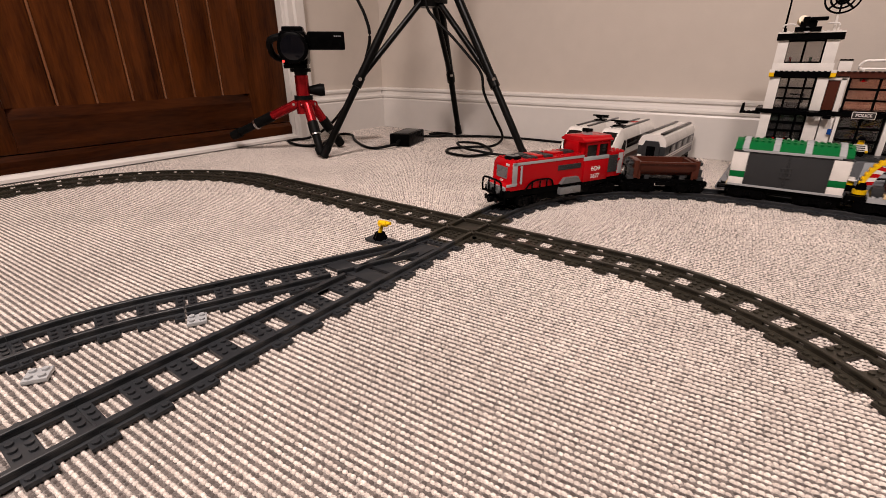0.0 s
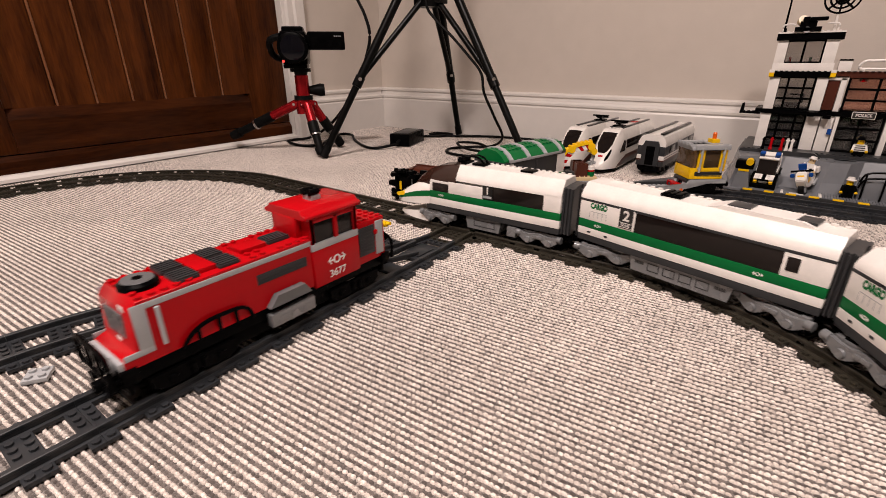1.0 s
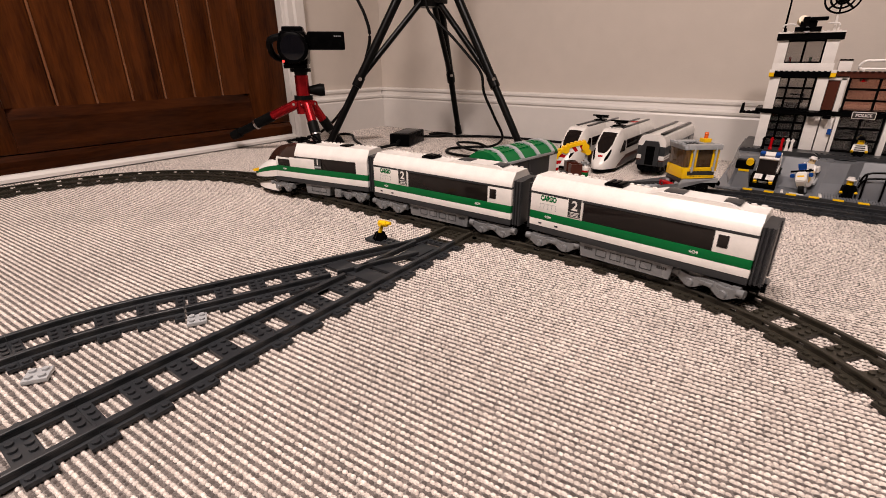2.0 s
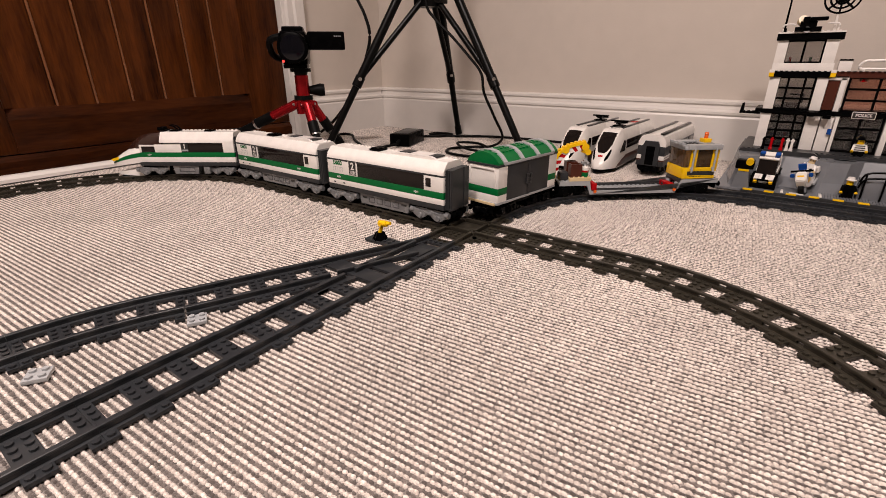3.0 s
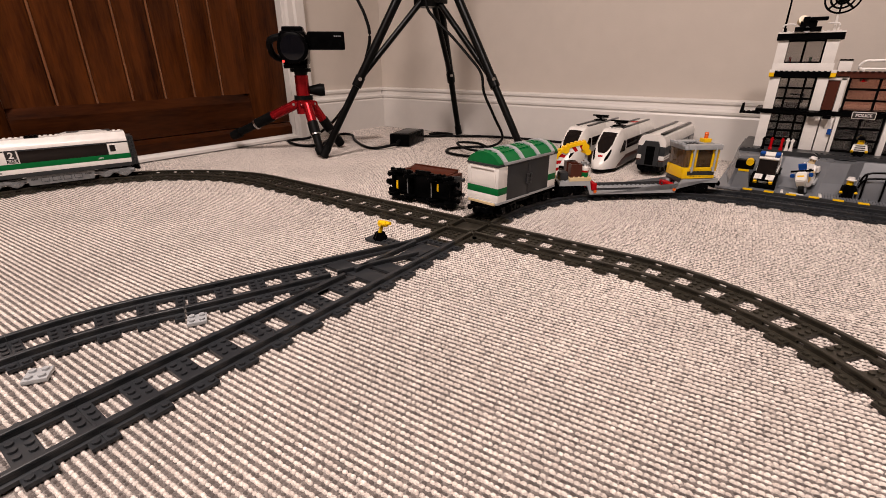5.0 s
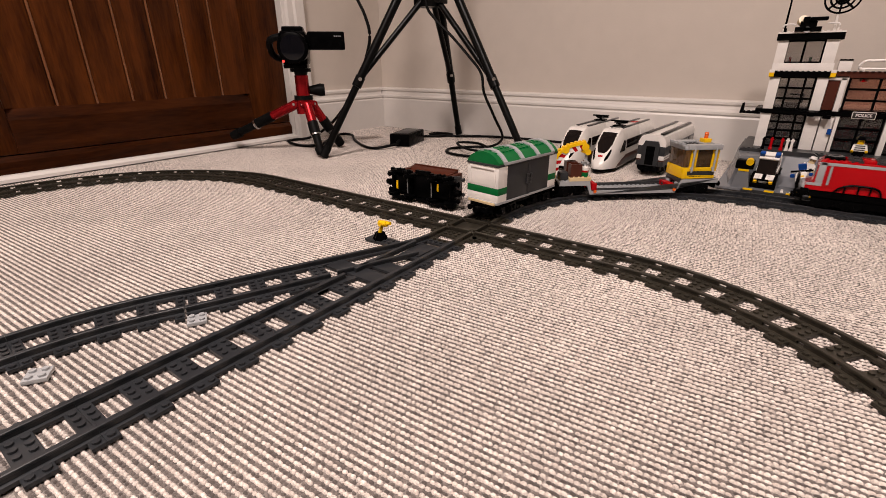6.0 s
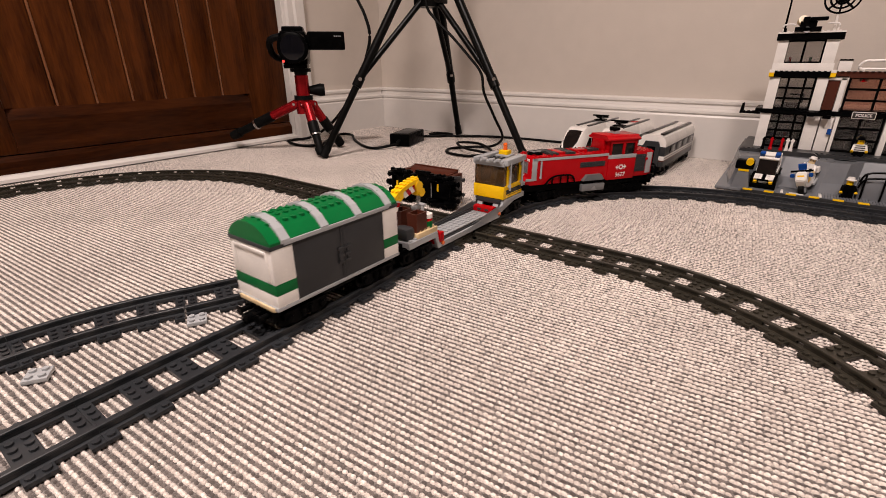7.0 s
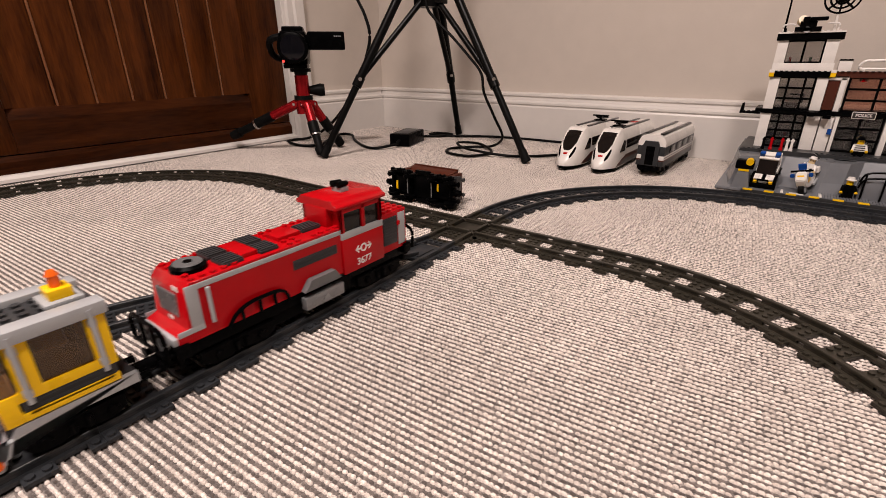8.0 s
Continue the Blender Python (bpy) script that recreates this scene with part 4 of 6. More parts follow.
    for s in (-1, 1):
        boxes("side_window", TINT, t, [(-133.6, -108.4, s * 22.5 - 0.7, s * 22.5 + 0.7, 53, 81)], 0.3, "brown tinted side window")
    boxes("rear_wall", DGREY, t, [(-143, -140, -22, 22, 34, 81)], 0.3)
    boxes("seat", BLUE, t, [(-130, -116, -8, 8, 34, 44), (-132, -128, -8, 8, 44, 62)], 0.8, "dark blue driver's seat")
    boxes("cab_roof", LGREY, t, [(-146, -90, -28, -16, 82, 90), (-146, -90, 16, 28, 82, 90), (-92, -86, -24, 24, 81, 86)], 1.0, "light grey sloped roof edges")
    bm = bmesh.new()
    box(bm, -145, -92, -16, 16, 82, 86, 0.3)
    studs(bm, -138, 6, -12, 4, 86, 8)
    part("roof_plate", bm, DGREY, t, "dark grey studded roof plate", True)
    boxes("roof_lamp_bar", LGREY, t, [(-94, -84, -22, 22, 85, 89)] + [(-88, -82, y - 3, y + 3, 88, 92) for y in (-16, -6, 6, 16)], 0.6)
    boxes("beacon_base", YELLOW, t, [(-138, -126, -7, 7, 90, 96)], 0.5, "yellow beacon base")
    boxes("roof_cowl", LGREY, t, [(-142, -122, -11, 11, 86, 90)], 1.4)
    bm = bmesh.new()
    cyl(bm, (-132, 0, 96), (-132, 0, 103), 3.0, 3.0, 14)
    cyl(bm, (-132, 0, 103), (-132, 0, 106), 3.6, 2.0, 14)
    part("beacon", bm, ORANGE, t, "orange beacon light", True)
    # crane
    bm = bmesh.new()
    cyl(bm, (130, -3, 30), (130, -3, 33), 11, 11, 18)
    cyl(bm, (130, -3, 40), (130, -3, 50), 6.5, 6, 18)
    part("crane_base", bm, BLACK, t, "black turntable", True)
    path = smooth_path([(129, 0, 46), (126, 0, 58), (120.5, 0, 70), (112, 0, 79.5), (100, 0, 85), (88, 0, 88), (76, 0, 89.5)], 4)
    sides = []
    for k, p in enumerate(path):
        d = (path[min(k + 1, len(path) - 1)] - path[max(k - 1, 0)]).normalized()
        sides.append(Vector((-d.z, 0, d.x)))
    cuts = [0, 2, 4, 6, 8, 10, 12, 14, 16, 18, 20, 22, 24]
    for k, (i, j) in enumerate(zip(cuts, cuts[1:])):
        if i == 12:
            continue
        p, q = path[i], path[j]
        lean = (q - p).normalized() * 4
        pin, qin = p + sides[i] * 9 + lean, q + sides[j] * 9 + lean
        bm = bmesh.new()
        prism(bm, [(p.x, p.z), (q.x, q.z), (qin.x, qin.z), (pin.x, pin.z)], -7, 1)
        part("crane_arm", bm, WHITE if k % 2 else RED, t, "red and white striped crane arm segment")
    bm = bmesh.new()
    outer = [p - side * 4.5 for p, side in zip(path, sides)]
    inner = [p + side * (0.1 if not 12 <= k <= 14 else 6.0) for k, (p, side) in enumerate(zip(path, sides))]
    prism(bm, [(p.x, p.z) for p in outer] + [(p.x, p.z) for p in inner[::-1]], -8.2, 2.2)
    for k in range(1, len(path) - 1, 2):
        c, side = outer[k], sides[k]
        for y in (-5.6, -0.4):
            cyl(bm, (c.x + side.x, y, c.z + side.z), (c.x - side.x * 1.8, y, c.z - side.z * 1.8), 2.2, 2.2, 8)
    part("arm_rim", bm, YELLOW, t, "yellow studded outer edge of the arm")
    bm = bmesh.new()
    cyl(bm, (130, -3, 33), (130, -3, 39), 8.5, 8.5, 20)
    part("arm_foot", bm, YELLOW, t, "yellow round arm foot", True)
    bm = bmesh.new()
    cyl(bm, (77, -9, 85), (77, 3, 85), 6.0, 6.0, 16)
    cyl(bm, (72, -9, 77), (72, 3, 77), 5.0, 5.0, 16)
    box(bm, 71, 81, -8, 2, 76, 88, 0.6)
    part("arm_head", bm, YELLOW, t, "yellow arm joint", True)
    bm = bmesh.new()
    cyl(bm, (72, -3, 74), (72, -3, 60), 2.2, 2.2, 10)
    box(bm, 66, 78, -10, -2, 56, 60, 0.6)
    cyl(bm, (76, 6, 52), (76, 6, 64), 2.0, 2.0, 10)
    cyl(bm, (76, 2, 64), (76, 10, 64), 2.0, 2.0, 10)
    part("hook", bm, LGREY, t, "grey hook and lever", True)
    bm = bmesh.new()
    box(bm, 70, 106, 6, 23, 34.2, 40, 0.4)
    studs(bm, 74, 4, 10, 2, 40, 8)
    part("pallet", bm, TAN, t, "tan pallet plate", True)
    for cx, cy in ((95, 13), (95, -9)):
        bm = bmesh.new()
        box(bm, cx - 9, cx + 9, cy - 7, cy + 7, 40, 43)
        for a in ((cx - 9, cx + 9, cy - 7, cy - 5.4), (cx - 9, cx + 9, cy + 5.4, cy + 7), (cx - 9, cx - 7.4, cy - 5.4, cy + 5.4), (cx + 7.4, cx + 9, cy - 5.4, cy + 5.4)):
            box(bm, a[0], a[1], a[2], a[3], 43, 61)
        part("crate", bm, BROWN, t, "dark brown open crate")
    bm = bmesh.new()
    cyl(bm, (79, 15, 40), (79, 15, 48), 6, 6, 16)
    part("barrel_base", bm, GREEN, t, "green cylinder", True)
    bm = bmesh.new()
    cyl(bm, (79, 15, 48), (79, 15, 51), 6, 6, 16)
    part("barrel_band", bm, RED, t, "red cylinder band", True)
    bm = bmesh.new()
    cyl(bm, (79, 15, 51), (79, 15, 56), 6, 6, 16)
    cyl(bm, (79, 15, 56), (79, 15, 57.7), 2.4, 2.4, 10)
    part("barrel_top", bm, WHITE, t, "white cylinder", True)
    boxes("tool_block", DGREY, t, [(106, 121, 0, 20, 34.2, 49)], 5.0, "dark grey rounded block")
    for p in t.children:
        if p.name.split(".")[0] in ("cab_base", "cab_vent", "cab_pillar", "grab_rail", "windscreen", "side_window", "rear_wall", "seat", "cab_roof", "roof_plate", "roof_lamp_bar", "beacon_base", "roof_cowl", "beacon"):
            p.location.x += 0.007  # the cab stands close to the low deck
    return t


def hopper():
    t = thing("toy_tub_wagon", "brown toy tub wagon on black bogies, later tipped on its side", "toy train")
    boxes("chassis", BLACK, t, [(-60, 60, -19, 19, 24, 31)], 0.4, "black plastic underframe")
    for x in (-40, 40):
        black_bogie(t, x, 20)
    for sx in (1, -1):
        coupler(t, 60 * sx, sx)
        boxes("end_post", DGREY, t, [(min(sx * 50, sx * 60), max(sx * 50, sx * 60), -22, 22, 31, 36), (min(sx * 51, sx * 57), max(sx * 51, sx * 57), -20, 20, 36, 48)], 0.4)
        boxes("end_panel", BROWN, t, [(min(sx * 44, sx * 51), max(sx * 44, sx * 51), -22, 22, 33, 62)], 0.6, "dark brown end panel")
        bm = bmesh.new()
        for y in (-12, 12):
            cyl(bm, (sx * 54, y, 48), (sx * 54, y, 62), 2.0, 2.0, 10)
            cyl(bm, (sx * 50, y, 56), (sx * 58, y, 56), 3.0, 3.0, 12)
        part("end_gear", bm, DGREY, t, "dark grey tipping gear", True)
    bm = bmesh.new()
    n = 12
    prof = [(-25 * math.copysign(abs(math.cos(math.pi * i / n)) ** 0.6, math.cos(math.pi * i / n)), 60 - 24 * math.sin(math.pi * i / n) ** 0.8) for i in range(n + 1)]
    inner = [(y * 0.9, 60 - (60 - z) * 0.9) for y, z in prof[::-1]]
    prism(bm, prof + inner, -44, 44, "x")
    for sx in (-1, 1):
        prism(bm, prof, sx * 41 - 2, sx * 41 + 2, "x")
    for s in (-1, 1):
        box(bm, -44, 44, s * 25 - 2.0, s * 25 + 2.0, 57.5, 61, 0.4)
        box(bm, -44, -40, s * 22 - 1, s * 22 + 1, 32, 60, 0.3)
        box(bm, 40, 44, s * 22 - 1, s * 22 + 1, 32, 60, 0.3)
    part("tub", bm, BROWN, t, "dark reddish-brown half-round tub", True)
    for x in (-28, 28):
        boxes("saddle", DGREY, t, [(x - 4, x + 4, -18, 18, 31, 38)], 0.4)
    for s in (-1, 1):
        boxes("side_tank", BLACK, t, [(-14, 14, s * 23 - 3, s * 23 + 3, 22, 28)], 0.5, "black side tank")
        boxes("axle_rod", SILVER, t, [(s * 24 - 0.8, s * 24 + 0.8, -12, 12, 13.4, 14.6)], 0.2, "thin silver rod")
    boxes("yellow_mark", YELLOW, t, [(48, 52, -9, 5, 18.4, 19.2)], 0.2)
    boxes("yellow_mark", YELLOW, t, [(-34, -31, -2, 10, 19.0, 19.8)], 0.2)
    return t


LOCO, VAN, CRANE, ENGINE, HOPPER = freight_loco(), box_van(), crane_car(), engine(), hopper()
COACH_A = coach()
COACH_B = copy_thing(COACH_A, pose(0, 0, 0))


# ---- door and frame ----
def door():
    d = tagged(thing("door_1", "closed brown varnished wooden plank door in white frame", "door"), kind="structure")
    fx = -890.0
    def slab(name, x0, x1, y0, y1, z0, z1, mat, bev=1.5, label=""):
        return boxes(name, mat, d, [(x0, x1, y0, y1, z0, z1)], bev, label)
    slab("stile", fx - 40, fx, 262, 380, 48, 2040, WOOD, 2)
    slab("stile", fx - 40, fx, -375, -257, 48, 2040, WOOD, 2)
    bm = bmesh.new()
    prism(bm, [(fx - 40, 48), (fx, 48), (fx, 112), (fx - 14, 134), (fx - 40, 134)], -257, 262, "y")
    part("bottom_rail", bm, WOODH, d, "bevelled bottom rail")
    slab("top_rail", fx - 40, fx, -257, 262, 1920, 2040, WOODH, 2)
    for s, y in ((1, 262), (-1, -257)):
        bm = bmesh.new()
        prism(bm, [(fx - 1, y), (fx - 14, y - s * 18), (fx - 22, y - s * 18), (fx - 22, y)], 134, 1920, "z")
        part("moulding", bm, WOOD, d)
    ys = [-257, -168, -96, -24.5, 48, 118.5, 193, 262]
    for a, b in zip(ys, ys[1:]):
        bm = bmesh.new()
        prism(bm, [(fx - 34, a + 0.5), (fx - 18, a + 0.5), (fx - 13, a + 6), (fx - 13, b - 6), (fx - 18, b - 0.5), (fx - 34, b - 0.5)], 128, 1930, "z")
        part("plank", bm, WOOD, d)
    for y in ys[1:-1]:
        bm = bmesh.new()
        cyl(bm, (fx - 15.5, y, 128), (fx - 15.5, y, 1930), 2.6, 2.6, 10)
        part("bead", bm, BEADWOOD, d, "thin rounded bead between planks, paled for its glint", True)
    bm = bmesh.new()
    prism(bm, [(fx - 40, 8), (fx + 6, 8), (fx + 6, 36), (fx - 2, 46), (fx - 40, 46)], -375, 380, "y")
    part("weather_bar", bm, WOODH, d, "darker weather bar along the foot of the door")
    bm = bmesh.new()
    cyl(bm, (fx + 2, 330, 1000), (fx + 40, 330, 1000), 9, 9, 14)
    cyl(bm, (fx + 40, 335, 1000), (fx + 40, 230, 1000), 8, 7, 14)
    part("door_handle", bm, CHROME, d, "", True)
    # frame
    bm = bmesh.new()
    wx = WX * 1000
    prof = [(wx, 383), (wx + 10, 385), (wx + 14, 392), (wx + 14, 410), (wx + 18, 416), (wx + 18, 444), (wx + 14, 448), (wx, 448)]
    prism(bm, prof, 0.5, 2110, "z")
    box(bm, wx - 100, wx - 0.5, 380.5, 386, 0.5, 2045)
    structure("architrave", bm, PAINT, "white gloss moulded door architrave")
    bm = bmesh.new()
    prism(bm, [(x, 5 - y) for x, y in prof], 0.5, 2110, "z")
    structure("architrave", bm, PAINT, "white gloss moulded door architrave")
    bm = bmesh.new()
    box(bm, wx, wx + 17, -443, 448, 2045, 2112, 2)
    structure("trim", bm, PAINT, "white gloss door head trim")
    bm = bmesh.new()
    prism(bm, [(wx - 40, 0.5), (wx + 4, 0.5), (wx + 4, 7), (wx - 4, 13), (wx - 40, 13)], -378, 383, "y")
    structure("threshold", bm, PAINT, "white painted threshold strip under the door")
    return d


door()


def ceiling_lights():
    for lx, ly, lz, ls, lw in LAMPS:
        t = thing("pendant_light", "round white pendant light hanging from ceiling", "light", "pendant lights", pose(lx, ly, 0))
        zl = lz * 1000
        bm = bmesh.new()
        cyl(bm, (0, 0, zl + 12), (0, 0, zl + 40), ls * 500 + 12, ls * 400, 40)
        part("shade", bm, PAINT, t, "", True)
        bm = bmesh.new()
        cyl(bm, (0, 0, zl + 40), (0, 0, 2400), 4, 4, 10)
        part("cord", bm, RUBBER, t, "", True)
        bm = bmesh.new()
        cyl(bm, (0, 0, zl + 8), (0, 0, zl + 12.5), ls * 500, ls * 500, 40)
        part("diffuser", bm, LAMPGLASS, t, "glowing diffuser", True)


ceiling_lights()


# ---- light stand, camcorder and cables ----
def light_stand():
    t = thing("tripod_stand", "tall black metal tripod light stand standing on carpet", "tripod")
    cx, cy = -420.0, 470.0
    apex = Vector((cx, cy, 485))
    hub = Vector((cx, cy, 345))
    for fx, fy in ((-561, 223), (-135, 448), (-512, 728)):
        foot = Vector((fx, fy, 3))
        mid = foot.lerp(apex, 0.36)
        bm = bmesh.new()
        cyl(bm, foot, mid, 8.2, 8.2, 16)
        leg = part("leg", bm, BLACKMETAL, t, "black tubular leg", True)
        bm = bmesh.new()
        cyl(bm, mid, apex, 10, 10, 16)
        part("upper_tube", bm, BLACKMETAL, leg, "", True)
        bm = bmesh.new()
        cyl(bm, foot, foot.lerp(apex, 0.05), 10.5, 9.5, 16)
        part("rubber_foot", bm, RUBBER, leg, "black rubber foot", True)
        bm = bmesh.new()
        cyl(bm, foot.lerp(apex, 0.325), foot.lerp(apex, 0.37), 11.5, 11.5, 16)
        part("collar", bm, BLACKMETAL, leg, "", True)
        out = (mid - Vector((cx, cy, mid.z))).normalized()
        view = Vector((0.75, -0.66, 0))
        bm = bmesh.new()
        cyl(bm, mid + view * 6, mid + view * 13.5, 4.0, 4.2, 12)
        part("bolt", bm, CHROME, leg, "steel rivet", True)
        bm = bmesh.new()
        cyl(bm, mid, hub + (out * 22), 6.8, 6.8, 12)
        part("brace", bm, BLACKMETAL, t, "black brace", True)
    bm = bmesh.new()
    cyl(bm, (cx, cy, 335), (cx, cy, 1300), 13, 13, 16)
    part("column", bm, BLACKMETAL, t, "black centre column", True)
    bm = bmesh.new()
    cyl(bm, (cx, cy, 332), (cx, cy, 358), 28, 28, 20)
    box(bm, cx - 40, cx + 40, cy - 14, cy + 14, 338, 354, 2)
    part("hub", bm, BLACKMETAL, t, "black brace hub", True)
    bm = bmesh.new()
    cyl(bm, (cx, cy, 465), (cx, cy, 505), 34, 34, 20)
    part("crown", bm, BLACKMETAL, t, "", True)
    return t


def mini_tripod():
    t = thing("mini_tripod", "small red and black tabletop camera tripod on carpet", "tripod")
    top = Vector((-651, 255, 114))
    for k, (foot, lab) in enumerate(((Vector((-577, 231, 8)), "front"), (Vector((-842, 165, 36)), "side"), (Vector((-640, 352, 8)), "back"))):
        d = (foot - top)
        root = top + Vector((d.x, d.y, 0)).normalized() * 20 + Vector((0, 0, 4))
        bm = bmesh.new()
        cyl(bm, root, root.lerp(foot, 0.38), 11.5, 11, 16)
        leg = part("leg", bm, REDMETAL, t, "red anodised upper leg", True)
        bm = bmesh.new()
        cyl(bm, root.lerp(foot, 0.36), root.lerp(foot, 0.62), 12.5, 12.5, 16)
        cyl(bm, root.lerp(foot, 0.62), root.lerp(foot, 0.9), 9.5, 9.5, 16)
        part("grip", bm, RUBBER, leg, "black rubber twist grip", True)
        bm = bmesh.new()
        cyl(bm, root.lerp(foot, 0.6), root.lerp(foot, 0.63), 13, 13, 16)
        part("ring", bm, CHROME, leg, "", True)
        bm = bmesh.new()
        cyl(bm, root.lerp(foot, 0.88), foot, 12.5, 11, 16)
        part("rubber_foot", bm, RUBBER, leg, "", True)
        side = Vector((-d.y, d.x, 0)).normalized()
        bm = bmesh.new()
        cyl(bm, root - side * 15, root + side * 15, 8, 8, 14)
        part("hinge", bm, REDMETAL, leg, "red leg hinge", True)
        bm = bmesh.new()
        cyl(bm, root - side * 17, root + side * 17, 3.4, 3.4, 10)
        part("bolt", bm, CHROME, leg, "", True)
    bm = bmesh.new()
    cyl(bm, top + Vector((0, 0, -18)), top + Vector((0, 0, 14)), 19, 21, 20)
    part("hub", bm, REDMETAL, t, "red leg hub", True)
    bm = bmesh.new()
    cyl(bm, top + Vector((0, 0, 14)), top + Vector((0, 0, 24)), 22, 22, 20)
    part("base_ring", bm, RUBBER, t, "", True)
    bm = bmesh.new()
    cyl(bm, top + Vector((0, 0, 24)), top + Vector((0, 0, 70)), 16, 16, 24)
    part("ball_head", bm, REDMETAL, t, "red ball head", True)
    bm = bmesh.new()
    e = top + Vector((0, 0, 36))
    cyl(bm, e + Vector((10, 12, 0)), e + Vector((24, 34, 0)), 9, 15, 16)
    cyl(bm, e + Vector((24, 34, 0)), e + Vector((30, 42, 0)), 15, 14, 16)
    part("knob", bm, RUBBER, t, "black clamp knob", True)
    bm = bmesh.new()
    cyl(bm, top + Vector((0, 0, 70)), top + Vector((0, 0, 78)), 14, 16, 18)
    cyl(bm, top + Vector((0, 0, 78)), top + Vector((0, 0, 86)), 24, 24, 20)
    part("mount_plate", bm, RUBBER, t, "", True)
    return t


def camcorder():
    """Local x is the way the lens looks."""
    t = thing("camcorder", "black camcorder with open side screen on small tripod", "camera", "", pose(-0.658, 0.251, 0.200, 0, 0, -42) @ Matrix.Scale(1.1, 4))
    bm = bmesh.new()
    box(bm, -70, 30, -27, 27, 6, 74, 9)
    box(bm, -40, 20, -22, 22, 70, 82, 5)
    part("body", bm, BLACK, t, "black camera body", True)
    bm = bmesh.new()
    cyl(bm, (28, 0, 40), (52, 0, 40), 33, 31, 32)
    cyl(bm, (52, 0, 40), (56, 0, 40), 31, 28, 32)
    part("lens_barrel", bm, BLACK, t, "black lens barrel", True)
    bm = bmesh.new()
    cyl(bm, (55.5, 0, 40), (57, 0, 40), 29.5, 29.5, 32)
    cyl(bm, (57, 0, 40), (58, 0, 40), 29.5, 28, 32)
    part("lens_ring", bm, BLACK, t, "", True)
    bm = bmesh.new()
    cyl(bm, (57.5, 0, 40), (58.6, 0, 40), 27.5, 20, 32)
    part("lens", bm, LENS, t, "dark lens glass", True)
    bm = bmesh.new()
    box(bm, 16, 26, 30, 106, 36, 72, 3)
    part("side_screen", bm, BLACK, t, "black fold-out screen", True)
    boxes("screen_hinge", BLACK, t, [(14, 26, 24, 34, 38, 66)], 2)
    boxes("screen_mark", LGREY, t, [(26.1, 26.5, 84 + 4 * i, 86.5 + 4 * i, 62, 64) for i in range(4)], 0.0)
    bm = bmesh.new()
    tube(bm, smooth_path([(20, -26, 62), (12, -46, 56), (-10, -52, 40), (-30, -46, 24), (-40, -27, 18)], 6), 7, 8)
    part("hand_strap", bm, RUBBER, t, "black padded grip strap", True)
    boxes("base", BLACK, t, [(-50, 40, -24, 24, 0.2, 8)], 2)
    bm = bmesh.new()
    cyl(bm, (50, -21, 14), (57, -21, 14), 2.2, 2.2, 10)
    part("record_light", bm, LED, t, "small red record light", True)
    return t


def power_brick():
    t = thing("power_adapter", "black plastic power adapter brick lying on carpet", "power adapter", "", pose(-0.5345, 0.504, 0, 0, 0, 108))
    boxes("case", BLACK, t, [(-58, 58, -29, 29, 0.5, 33)], 4, "black plastic case")
    boxes("label_plate", DGREY, t, [(-44, 44, -20, 20, 32.6, 33.3)], 0.3, "grey label plate")
    for sx in (-1, 1):
        bm = bmesh.new()
        cyl(bm, (sx * 57, 0, 14), (sx * 76, 0, 10), 6, 4, 12)
        part("strain_relief", bm, RUBBER, t, "", True)
    return t


def cable(pts, r=3.6, label="black power cable lying loose on carpet"):
    bm = bmesh.new()
    tube(bm, smooth_path(pts, 8), r, 8)
    return tagged(part("cable", bm, RUBBER, None, "", True), label, "cable", "black cables")


light_stand()
mini_tripod()
camcorder()
power_brick()
cable([(-425, 462, 900), (-560, 380, 560), (-566, 350, 420), (-545, 350, 357), (-520, 350, 315), (-507, 350, 274), (-519, 350, 232), (-560, 352, 165), (-640, 360, 90), (-720, 370, 40), (-800, 372, 8), (-830, 345, 4), (-815, 312, 4), (-735, 292, 4), (-700, 330, 4), (-760, 420, 4), (-800, 500, 4),
       (-760, 505, 4), (-680, 440, 4), (-588, 384, 4), (-535, 378, 4), (-511, 432, 9)], 3.6, "black power cable hanging down to carpet")
cable([(-418, 446, 470), (-412, 440, 346), (-391, 450, 304), (-351, 460, 267), (-303, 460, 224), (-269, 460, 188), (-261, 462, 146), (-241, 480, 90), (-240, 520, 40), (-290, 560, 8), (-337, 540, 4), (-372, 485, 4), (-345, 435, 4), (-276, 428, 4), (-258, 500, 4),
       (-325, 553, 11), (-385, 540, 11), (-330, 478, 12), (-277, 462, 11), (-200, 483, 4), (-120, 547, 4), (-70, 640, 4)], 3.2, "thin black cable hanging from stand to carpet")
cable([(-558, 576, 9), (-556, 612, 4), (-520, 640, 4), (-510, 690, 4), (-560, 690, 4), (-570, 655, 4), (-500, 662, 4), (-400, 715, 4), (-300, 735, 4), (-180, 738, 4), (40, 741, 4)], 3.4)


# ---- parked white trains ----
def rounded(w, z0, z1, lean=0.86, n=4):
    """Half-outline of a train body section, mirrored."""
    h = z1 - z0
    pts = [(w, z0), (w, z0 + 0.55 * h), (w * lean, z0 + 0.85 * h), (w * lean * 0.8, z1)]
    return pts + [(-y, z) for y, z in pts[::-1]]


def nose_top(x):
    return 89 - 69 * max(0.0, (x - 52) / 74) ** 1.5


